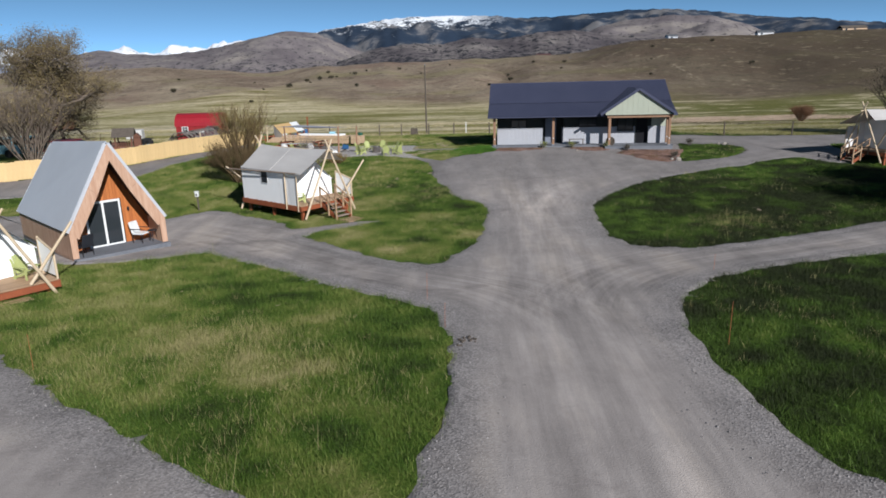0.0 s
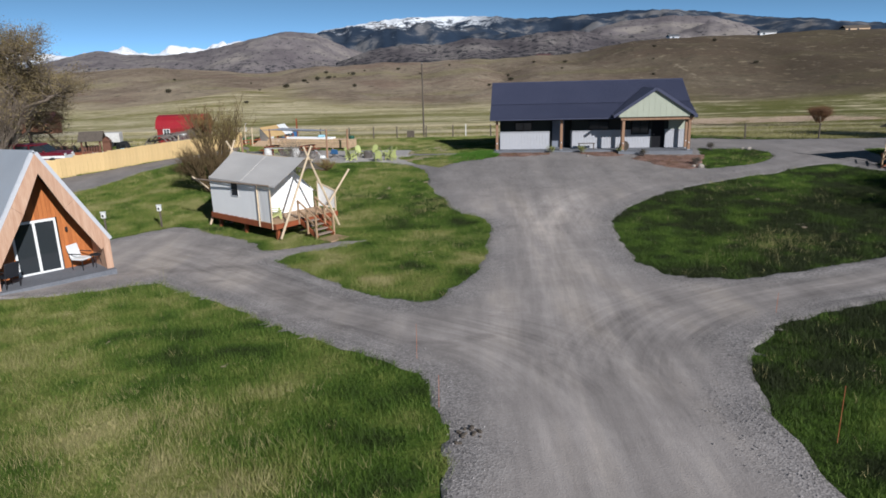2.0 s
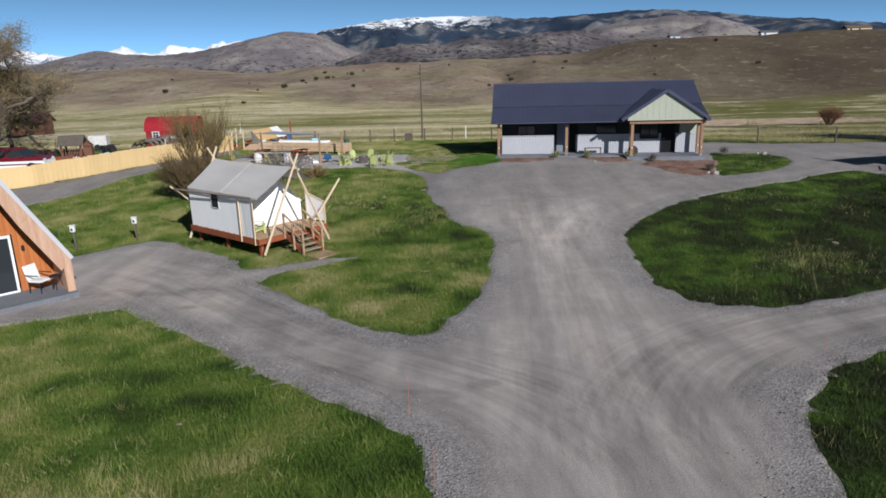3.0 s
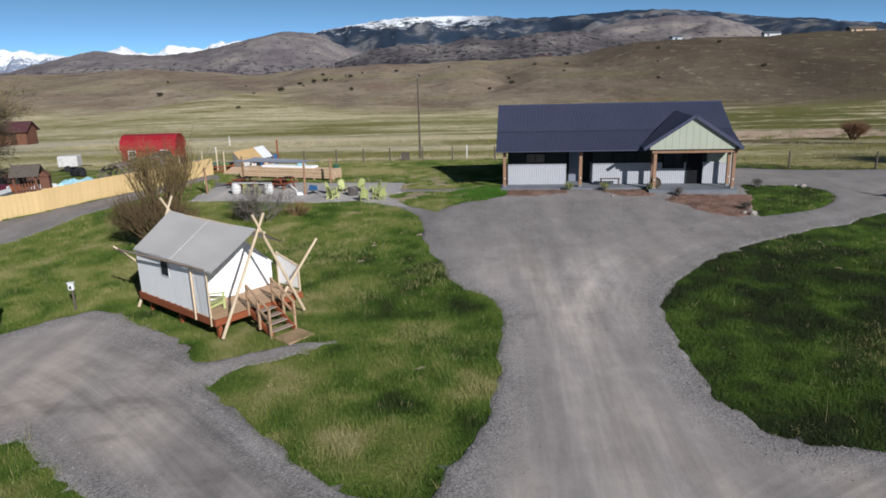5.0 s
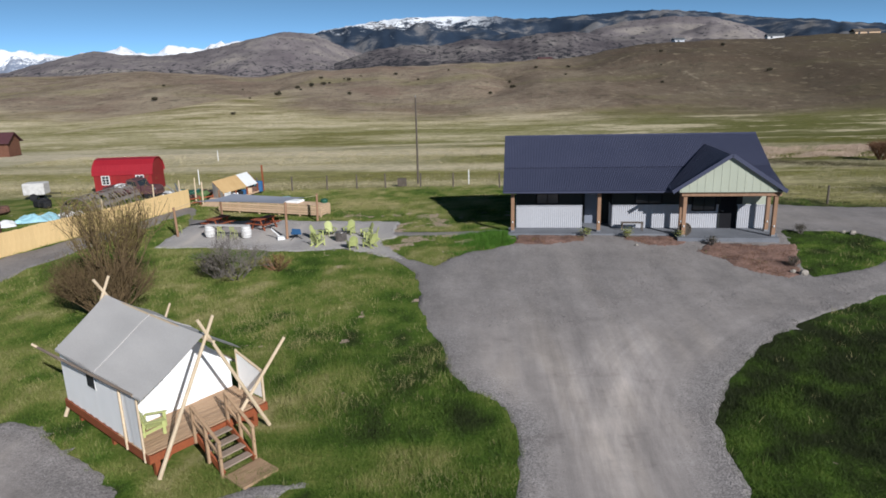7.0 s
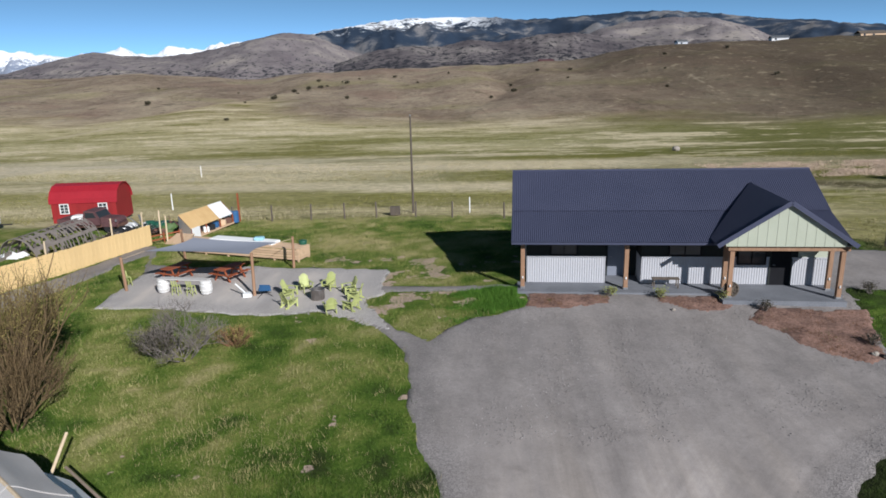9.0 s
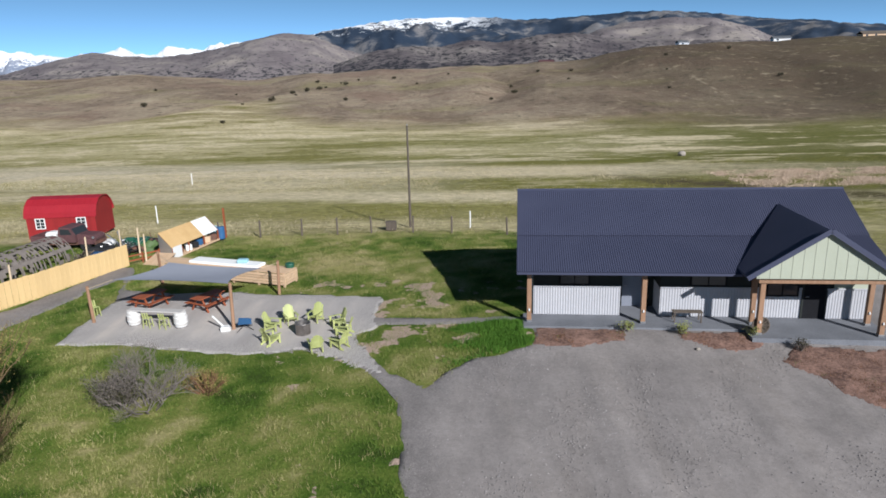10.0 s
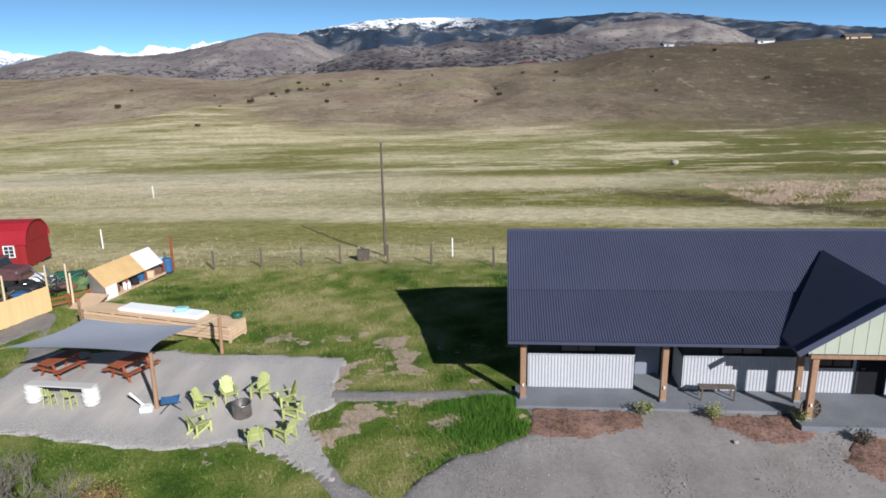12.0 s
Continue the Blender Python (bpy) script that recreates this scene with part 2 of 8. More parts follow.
    bp.inputs["Strength"].default_value, bp.inputs["Distance"].default_value = 0.7, 0.12
    link(calc(n, link, "ADD", fine, mid), bp.inputs["Height"])
    bp2 = n.new("ShaderNodeBump")
    bp2.inputs["Strength"].default_value, bp2.inputs["Distance"].default_value = 0.5, 6.0
    link(calc(n, link, "MULTIPLY", calc(n, link, "ADD", hmid, calc(n, link, "MULTIPLY", hfine, 0.35)), f_hill), bp2.inputs["Height"])
    link(bp.outputs[0], bp2.inputs["Normal"])
    link(bp2.outputs[0], b.inputs["Normal"])
    return m


def gravel_material(name, worn, loose, damp_shade, fresh=0.8):
    """Crushed stone: fine and worn pale along the wheel lanes, loose and coarse towards the verge, moist streaks here
    and there.
    """
    m = bpy.data.materials.new(name)
    m.use_nodes = True
    n, link = m.node_tree.nodes, m.node_tree.links.new
    b = n["Principled BSDF"]
    pos = n.new("ShaderNodeNewGeometry").outputs["Position"]
    verge = n.new("ShaderNodeAttribute")
    verge.attribute_name = "verge"
    lanes = noise_of(n, link, pos, 0.75, 4.0, stretch=(1.0, 0.13, 1.0))
    big = noise_of(n, link, pos, 0.22, 5.0)
    blot = noise_of(n, link, pos, 0.55, 6.0, stretch=(0.6, 1.0, 1.0), rough=0.65)
    vor = n.new("ShaderNodeTexVoronoi")
    vor.inputs["Scale"].default_value = 24.0 if fresh else 45.0
    link(pos, vor.inputs["Vector"])
    cell = n.new("ShaderNodeSeparateColor")
    link(vor.outputs["Color"], cell.inputs[0])
    fine = noise_of(n, link, pos, 30.0, 3.0)
    edge = span(n, link, calc(n, link, "ADD", verge.outputs["Fac"], calc(n, link, "MULTIPLY", big, 2.2)), 2.9, 1.3)
    tone = calc(n, link, "ADD", calc(n, link, "MULTIPLY", lanes, 0.55), calc(n, link, "ADD", calc(n, link, "MULTIPLY", big, 0.25), calc(n, link, "MULTIPLY", fine, 0.2)))
    smooth_col = ramp_of(n, link, tone, [(0.38, tuple(v * 0.80 for v in worn)), (0.50, worn), (0.62, tuple(v * c for v, c in zip(worn, (1.22, 1.19, 1.13))))])
    stone_col = ramp_of(n, link, cell.outputs[0], [(0.0, tuple(v * 0.62 for v in loose)), (0.5, loose), (1.0, tuple(v * 1.35 for v in loose))])
    col = blend(n, link, edge, smooth_col, stone_col)
    sep = n.new("ShaderNodeSeparateXYZ")
    link(pos, sep.inputs[0])
    # oil and mud where cars turn and stop
    for (cx, cy), reach in (((-8.8, 33.5), 4.5), ((-4.5, 27.0), 3.0), ((0.6, 22.2), 2.0), ((9.5, 53.5), 4.0), ((15.0, 52.0), 6.0), ((19.0, 47.0), 6.0)):
        dx, dy = calc(n, link, "SUBTRACT", sep.outputs[0], cx), calc(n, link, "SUBTRACT", sep.outputs[1], cy)
        off = calc(n, link, "SQRT", calc(n, link, "ADD", calc(n, link, "MULTIPLY", dx, dx), calc(n, link, "MULTIPLY", dy, dy)), 0.0)
        blot = calc(n, link, "ADD", blot, calc(n, link, "MULTIPLY", span(n, link, off, reach, reach * 0.3), 0.10 * min(fresh, 1.0)))
    col = blend(n, link, calc(n, link, "MULTIPLY", span(n, link, blot, 0.57, 0.72), 0.4), col, damp_shade)
    vor2 = n.new("ShaderNodeTexVoronoi")
    vor2.inputs["Scale"].default_value = 9.0
    link(pos, vor2.inputs["Vector"])
    cell2 = n.new("ShaderNodeSeparateColor")
    link(vor2.outputs["Color"], cell2.inputs[0])
    mixed = calc(n, link, "ADD", calc(n, link, "MULTIPLY", cell.outputs[0], 0.5), calc(n, link, "MULTIPLY", cell2.outputs[0], 0.5))
    newer = calc(n, link, "MULTIPLY", span(n, link, calc(n, link, "ADD", sep.outputs[1], calc(n, link, "MULTIPLY", big, 8.0)), 44.0, 56.0), fresh)
    col = blend(n, link, newer, col, blend(n, link, mixed, tuple(v * 0.66 for v in loose), tuple(v * 0.94 for v in loose)))
    # paler where wheels scuff it, darker where fines have washed in
    patch = calc(n, link, "ADD", calc(n, link, "MULTIPLY", noise_of(n, link, pos, 0.33, 7.0, rough=0.68), 0.6), calc(n, link, "MULTIPLY", noise_of(n, link, pos, 1.1, 5.0, stretch=(1.0, 0.3, 1.0), rough=0.7), 0.4))
    scuff = n.new("ShaderNodeHueSaturation")
    pr = n.new("ShaderNodeMapRange")
    pr.inputs[1].default_value, pr.inputs[2].default_value, pr.inputs[3].default_value, pr.inputs[4].default_value = (0.36, 0.64, 0.80, 1.20) if fresh else (0.36, 0.64, 0.93, 1.07)
    link(patch, pr.inputs[0])
    link(pr.outputs[0], scuff.inputs["Value"])
    link(col, scuff.inputs["Color"])
    rut = n.new("ShaderNodeAttribute")
    rut.attribute_name = "ruts"
    worn_by = calc(n, link, "MULTIPLY", rut.outputs["Fac"], calc(n, link, "ADD", calc(n, link, "MULTIPLY", noise_of(n, link, pos, 1.6, 6.0, rough=0.7), 1.6), -0.25))
    shade = calc(n, link, "ADD", calc(n, link, "MULTIPLY", worn_by, 0.16), 1.0)
    for k, (depth, dark) in enumerate(((1.1, 0.0), (1.5, 0.05), (1.5, 0.10), (0.9, 0.0))):
        way = n.new("ShaderNodeAttribute")
        way.attribute_name = "lane" + str(k)
        parts = n.new("ShaderNodeSeparateXYZ")
        link(way.outputs["Vector"], parts.inputs[0])
        streaks = noise_of(n, link, way.outputs["Vector"], 1.0, 6.0, stretch=(1.9, 0.10, 0.0), rough=0.68)
        streaks = calc(n, link, "SUBTRACT", calc(n, link, "MULTIPLY", calc(n, link, "SUBTRACT", streaks, 0.49), depth), dark)
        shade = calc(n, link, "ADD", shade, calc(n, link, "MULTIPLY", streaks, parts.outputs[2]))
    lane = n.new("ShaderNodeHueSaturation")
    link(shade, lane.inputs["Value"])
    link(scuff.outputs[0], lane.inputs["Color"])
    link(lane.outputs[0], b.inputs["Base Color"])
    b.inputs["Roughness"].default_value = 0.9
    b.inputs["Specular IOR Level"].default_value = 0.2
    bp = n.new("ShaderNodeBump")
    bp.inputs["Strength"].default_value, bp.inputs["Distance"].default_value = 0.45, 0.025
    link(calc(n, link, "ADD", calc(n, link, "MULTIPLY", calc(n, link, "MULTIPLY", vor.outputs["Distance"], edge), 1.2), fine), bp.inputs["Height"])
    link(bp.outputs[0], b.inputs["Normal"])
    return m


def mountain_material(name, stops, spots, snow_from=None, scale=0.006, spot_scale=0.02, spot_cut=0.56):
    """Far slopes: two tones, dark stands of trees as spots, and snow above a wavering line."""
    m = bpy.data.materials.new(name)
    m.use_nodes = True
    n, link = m.node_tree.nodes, m.node_tree.links.new
    b = n["Principled BSDF"]
    pos = n.new("ShaderNodeNewGeometry").outputs["Position"]
    sep = n.new("ShaderNodeSeparateXYZ")
    link(pos, sep.inputs[0])
    tone = noise_of(n, link, pos, scale, 7.0, rough=0.65)
    col = ramp_of(n, link, tone, stops)
    s = noise_of(n, link, pos, spot_scale, 8.0, stretch=(1, 0.5, 1.6), rough=0.72)
    s = calc(n, link, "ADD", s, calc(n, link, "MULTIPLY", span(n, link, sep.outputs[2], 75.0, 15.0), 0.07))
    col = blend(n, link, span(n, link, s, spot_cut, spot_cut + 0.03), col, spots)
    if snow_from:
        lo, hi, x_lo, x_hi = snow_from
        w = calc(n, link, "MULTIPLY", calc(n, link, "SUBTRACT", noise_of(n, link, pos, 0.016, 9.0, stretch=(1, 0.5, 1.8), rough=0.8), 0.5), 560.0)
        f = span(n, link, calc(n, link, "ADD", sep.outputs[2], w), lo, hi)
        side = span(n, link, calc(n, link, "ADD", sep.outputs[0], w), x_hi, x_lo)
        f = calc(n, link, "MULTIPLY", f, side)
        col = blend(n, link, f, col, (0.86, 0.88, 0.92))
    link(col, b.inputs["Base Color"])
    b.inputs["Roughness"].default_value = 0.95
    b.inputs["Specular IOR Level"].default_value = 0.1
    return m


def glass_material(name, tint=(0.03, 0.035, 0.04), rough=0.05):
    m = bpy.data.materials.new(name)
    m.use_nodes = True
    b = m.node_tree.nodes["Principled BSDF"]
    b.inputs["Base Color"].default_value = (*tint, 1)
    b.inputs["Roughness"].default_value = rough
    b.inputs["Specular IOR Level"].default_value = 0.6
    return m


GROUND = ground_material()
GRAVEL = gravel_material("gravel", (0.362, 0.322, 0.303), (0.272, 0.248, 0.240), (0.14, 0.120, 0.112))
PATIO = gravel_material("patio_gravel", (0.44, 0.405, 0.385), (0.41, 0.38, 0.365), (0.36, 0.335, 0.32), 0.0)
MULCH = mat("bark_mulch", (0.30, 0.18, 0.14), (0.085, 0.048, 0.038), 0.95, 1.4, 9, 1.0, world_space=True)
ROOF_DARK = mat("dark_metal_roof", (0.058, 0.063, 0.104), (0.049, 0.054, 0.092), 0.55, 0.6, 20, 0.03, metal=0.0, spec=0.28)
WHITE_METAL = mat("white_corrugated_metal", (0.45, 0.45, 0.475), (0.40, 0.40, 0.425), 0.45, 0.7, 12, 0.03, vary=0.02)
SAGE = mat("sage_siding", (0.40, 0.42, 0.335), (0.36, 0.38, 0.30), 0.7, 1.2, 30, 0.05)
# porch shade deepened into this colour; the sunlit siding is SAGE
SHADED_SIDING = mat("shaded_green_siding", (0.020, 0.024, 0.021), (0.015, 0.018, 0.016), 0.75, 1.2, 30, 0.05)
CEDAR_POST = mat("tan_timber", (0.33, 0.195, 0.12), (0.23, 0.13, 0.075), 0.7, 2.0, 18, 0.15, vary=0.08, stretch=(4, 4, 0.5))
CONCRETE = mat("concrete", (0.19, 0.197, 0.22), (0.13, 0.137, 0.155), 0.85, 0.9, 25, 0.1)
# near black, with porch shade deepened into the door colour
DARK_DOOR = mat("dark_door", (0.012, 0.012, 0.015), (0.008, 0.008, 0.010), 0.75, 2, 20, 0.02, spec=0.15)
BLUE_DOOR = mat("blue_grey_door", (0.21, 0.225, 0.27), (0.18, 0.195, 0.24), 0.5, 2, 20, 0.02)
GLASS = glass_material("dark_glass")
CANVAS = mat("white_canvas", (0.90, 0.895, 0.885), (0.86, 0.855, 0.845), 0.85, 1.2, 30, 0.08, vary=0.02)
CANVAS_ROOF = mat("grey_canvas_roof", (0.53, 0.505, 0.485), (0.46, 0.435, 0.42), 0.85, 1.0, 26, 0.15, stretch=(0.6, 2, 1))
CANVAS_GREY = mat("grey_canvas_panel", (0.74, 0.735, 0.73), (0.68, 0.675, 0.67), 0.85, 1.2, 30, 0.08)
POLE_WOOD = mat("peeled_pole", (0.66, 0.53, 0.37), (0.54, 0.41, 0.27), 0.65, 3, 25, 0.15, vary=0.08)
DECK_WOOD = mat("deck_boards", (0.42, 0.285, 0.175), (0.33, 0.21, 0.125), 0.7, 2, 20, 0.12, vary=0.14, stretch=(6, 0.8, 2))
RED_WOOD = mat("red_brown_stained_timber", (0.30, 0.085, 0.032), (0.22, 0.06, 0.025), 0.6, 2, 20, 0.1, vary=0.08)
TREAD_WOOD = mat("weathered_tread", (0.33, 0.255, 0.20), (0.25, 0.19, 0.145), 0.8, 2, 20, 0.15, vary=0.1)
SCREEN = mat("dark_screen", (0.02, 0.022, 0.028), (0.014, 0.015, 0.02), 0.6, 2, 60, 0.1)
ROOF_GREY = mat("grey_metal_roof", (0.50, 0.51, 0.54), (0.46, 0.47, 0.50), 0.45, 0.8, 20, 0.03, spec=0.5)
FASCIA = mat("reddish_fascia_board", (0.56, 0.37, 0.26), (0.44, 0.25, 0.16), 0.7, 1.5, 9, 0.15, vary=0.05, stretch=(5, 2, 0.35))
CEDAR = mat("orange_cedar", (0.50, 0.17, 0.045), (0.38, 0.115, 0.028), 0.6, 2, 16, 0.12, vary=0.14, stretch=(5, 5, 0.5))
DARK_WOOD = mat("dark_soffit", (0.06, 0.025, 0.014), (0.04, 0.017, 0.01), 0.8, 2, 16, 0.1, vary=0.1)
WHITE_PAINT = mat("white_paint", (0.80, 0.80, 0.79), (0.72, 0.72, 0.71), 0.5, 2, 30, 0.03)
BARN_RED = mat("red_barn_siding", (0.28, 0.018, 0.020), (0.22, 0.014, 0.016), 0.6, 1.0, 14, 0.1, stretch=(4, 4, 0.4))
BARN_ROOF = mat("bright_red_metal", (0.33, 0.018, 0.028), (0.28, 0.015, 0.025), 0.4, 1.0, 14, 0.03, spec=0.5)
FENCE_WOOD = mat("new_yellow_fence_board", (0.68, 0.49, 0.24), (0.60, 0.41, 0.19), 0.75, 1.2, 12, 0.12, vary=0.045, stretch=(4, 4, 0.5))
LUMBER = mat("pale_lumber", (0.60, 0.43, 0.29), (0.50, 0.34, 0.21), 0.75, 1.2, 14, 0.1, vary=0.14, stretch=(0.5, 4, 4))
PLY = mat("plywood", (0.62, 0.42, 0.20), (0.53, 0.34, 0.15), 0.7, 1.4, 16, 0.05, vary=0.06)
LIME = mat("lime_green_plastic_lumber", (0.43, 0.46, 0.18), (0.37, 0.40, 0.15), 0.5, 3, 30, 0.04, vary=0.06)
SAIL = mat("grey_shade_cloth", (0.30, 0.315, 0.37), (0.27, 0.285, 0.34), 0.95, 1.0, 60, 0.06)
TABLE_RED = mat("red_brown_table_wood", (0.30, 0.085, 0.035), (0.22, 0.06, 0.025), 0.65, 2, 18, 0.1, vary=0.1)
STEEL = mat("galvanised_steel", (0.45, 0.45, 0.46), (0.36, 0.36, 0.37), 0.4, 2, 20, 0.03, metal=0.8)
FIRE_STEEL = mat("smoke_browned_steel", (0.36, 0.335, 0.32), (0.18, 0.16, 0.15), 0.36, 4, 25, 0.05, metal=0.8)
RUST = mat("rusty_steel", (0.16, 0.075, 0.05), (0.09, 0.05, 0.04), 0.8, 3, 25, 0.2)
BLACK = mat("black_rubber", (0.018, 0.018, 0.02), (0.012, 0.012, 0.014), 0.8, 4, 30, 0.05)
STAKE = mat("orange_fibreglass", (0.50, 0.16, 0.07), (0.40, 0.12, 0.05), 0.6, 3, 30, 0.0)
BLUE = mat("blue_plastic", (0.035, 0.12, 0.28), (0.03, 0.10, 0.22), 0.5, 3, 30, 0.03)
PALE_BLUE = mat("pale_blue_tarp", (0.35, 0.58, 0.66), (0.28, 0.50, 0.58), 0.6, 3, 30, 0.08)
GREEN_BIN = mat("dark_green_plastic", (0.02, 0.10, 0.06), (0.015, 0.08, 0.05), 0.5, 3, 30, 0.03)
GREEN_TARP = mat("olive_green_tarp", (0.075, 0.13, 0.035), (0.05, 0.09, 0.025), 0.6, 3, 30, 0.08)
BARREL = mat("whitewashed_barrel", (0.66, 0.64, 0.62), (0.46, 0.44, 0.42), 0.7, 3, 22, 0.1)
STONE = mat("pale_boulder", (0.36, 0.32, 0.28), (0.24, 0.21, 0.18), 0.9, 3, 16, 0.5)
OLD_POST = mat("grey_weathered_post", (0.13, 0.105, 0.085), (0.08, 0.065, 0.052), 0.9, 2, 20, 0.3, vary=0.12, stretch=(4, 4, 0.5))
BARK = mat("grey_brown_bark", (0.19, 0.148, 0.115), (0.115, 0.088, 0.068), 0.9, 3, 18, 0.5)
WILLOW_BARK = mat("olive_brown_willow_stem", (0.17, 0.115, 0.055), (0.11, 0.072, 0.038), 0.85, 3, 18, 0.2)
GREY_TWIG = mat("grey_twig", (0.22, 0.19, 0.17), (0.16, 0.135, 0.12), 0.9, 3, 18, 0.2)
BUD_LEAF = mat("olive_bud_leaf", (0.27, 0.205, 0.092), (0.17, 0.128, 0.062), 0.8, 2, 10, 0.0, vary=0.25, island=True)
WILLOW_LEAF = mat("yellow_brown_catkin", (0.33, 0.26, 0.08), (0.18, 0.14, 0.05), 0.8, 2, 10, 0.0, vary=0.35, island=True)
SCRUB_LEAF = mat("brown_willow_bud", (0.13, 0.088, 0.035), (0.075, 0.05, 0.022), 0.8, 2, 10, 0.0, vary=0.35, island=True)
SHRUB_LEAF = mat("dusty_grey_leaf", (0.13, 0.115, 0.105), (0.08, 0.072, 0.065), 0.85, 2, 10, 0.0, vary=0.3, island=True)
DARK_LEAF = mat("dark_shrub_leaf", (0.055, 0.048, 0.026), (0.035, 0.032, 0.018), 0.85, 2, 10, 0.0, vary=0.35, island=True)
RUSSET = mat("russet_dry_stems", (0.20, 0.10, 0.05), (0.13, 0.07, 0.04), 0.9, 2, 10, 0.0, vary=0.3, island=True)
GREEN_LEAF = mat("yellow_green_leaf", (0.29, 0.31, 0.075), (0.18, 0.21, 0.045), 0.8, 2, 10, 0.0, vary=0.3, island=True)


def blade_material(name, tint=1.0):
    """Grass blades, from deep green to straw by the dryness of their spot, each a little lighter or darker."""
    m = bpy.data.materials.new(name)
    m.use_nodes = True
    n, link = m.node_tree.nodes, m.node_tree.links.new
    b = n["Principled BSDF"]
    dry = n.new("ShaderNodeAttribute")
    dry.attribute_name = "dry"
    rnd = n.new("ShaderNodeNewGeometry").outputs["Random Per Island"]
    f = calc(n, link, "ADD", dry.outputs["Fac"], calc(n, link, "MULTIPLY", calc(n, link, "SUBTRACT", rnd, 0.5), 0.34))
    hsv = n.new("ShaderNodeHueSaturation")
    link(ramp_of(n, link, f, [(p, tuple(v * tint for v in c)) for p, c in DRYNESS]), hsv.inputs["Color"])
    turn = calc(n, link, "FRACT", calc(n, link, "MULTIPLY", rnd, 17.3), 0.0)
    link(calc(n, link, "ADD", calc(n, link, "MULTIPLY", turn, 0.6), 0.75), hsv.inputs["Value"])
    link(hsv.outputs[0], b.inputs["Base Color"])
    b.inputs["Roughness"].default_value, b.inputs["Specular IOR Level"].default_value = 0.7, 0.2
    return m


BLADE = blade_material("grass_blade", 1.0)
LUSH_BLADE = mat("lush_grass_blade", (0.055, 0.135, 0.014), (0.085, 0.175, 0.022), 0.7, 0.5, 3.0, 0.0, vary=0.3, island=True, world_space=True, spec=0.2)
REED = mat("pinkish_reed", (0.55, 0.42, 0.33), (0.44, 0.34, 0.25), 0.85, 0.3, 1.5, 0.0, vary=0.3, island=True, world_space=True, spec=0.2)
STRAW = mat("bleached_straw_tussock", (0.50, 0.43, 0.29), (0.40, 0.34, 0.21), 0.85, 0.3, 1.5, 0.0, vary=0.35, island=True, world_space=True, spec=0.2)
OLIVE_BLADE = mat("olive_meadow_blade", (0.15, 0.15, 0.035), (0.24, 0.21, 0.07), 0.85, 0.3, 1.5, 0.0, vary=0.35, island=True, world_space=True, spec=0.2)
DRY_BLADE = mat("dry_grass_blade", (0.36, 0.31, 0.15), (0.25, 0.23, 0.09), 0.8, 0.3, 1.5, 0.0, vary=0.3, island=True, world_space=True, spec=0.2)
PEBBLE = mat("grey_pebble", (0.29, 0.268, 0.26), (0.19, 0.175, 0.17), 0.9, 2, 12, 0.0, vary=0.35, island=True, world_space=True)
CAR_RED = mat("dark_red_car_paint", (0.16, 0.010, 0.022), (0.13, 0.008, 0.018), 0.3, 2, 30, 0.0, spec=0.6)
OLD_PAINT = mat("faded_brown_truck_paint", (0.13, 0.062, 0.065), (0.08, 0.040, 0.042), 0.6, 3, 20, 0.1)
CABIN_WOOD = mat("brown_cabin_boards", (0.17, 0.075, 0.045), (0.12, 0.05, 0.03), 0.8, 1, 12, 0.1)
CABIN_ROOF = mat("maroon_cabin_roof", (0.10, 0.04, 0.045), (0.075, 0.03, 0.035), 0.6, 1, 12, 0.05)
HILL_ROCK = mountain_material("brown_hill", [(0.35, (0.135, 0.115, 0.122)), (0.5, (0.20, 0.175, 0.175)), (0.65, (0.29, 0.255, 0.23))], (0.042, 0.042, 0.048), None, 0.008, 0.075, 0.575)
SCRUB_HILL = mountain_material("scrubby_hill", [(0.35, (0.085, 0.074, 0.080)), (0.5, (0.14, 0.122, 0.124)), (0.65, (0.23, 0.205, 0.19))], (0.034, 0.034, 0.040), None, 0.010, 0.07, 0.54)
# blue of the distance haze is put into the forest's colours
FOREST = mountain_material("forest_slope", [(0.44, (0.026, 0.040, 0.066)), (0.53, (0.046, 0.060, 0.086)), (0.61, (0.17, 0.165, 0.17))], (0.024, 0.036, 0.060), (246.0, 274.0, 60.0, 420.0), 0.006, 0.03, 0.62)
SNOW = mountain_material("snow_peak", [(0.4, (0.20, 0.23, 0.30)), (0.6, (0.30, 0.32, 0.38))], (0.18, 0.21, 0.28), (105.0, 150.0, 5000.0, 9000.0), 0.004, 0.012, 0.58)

# ---- geometry helpers ----


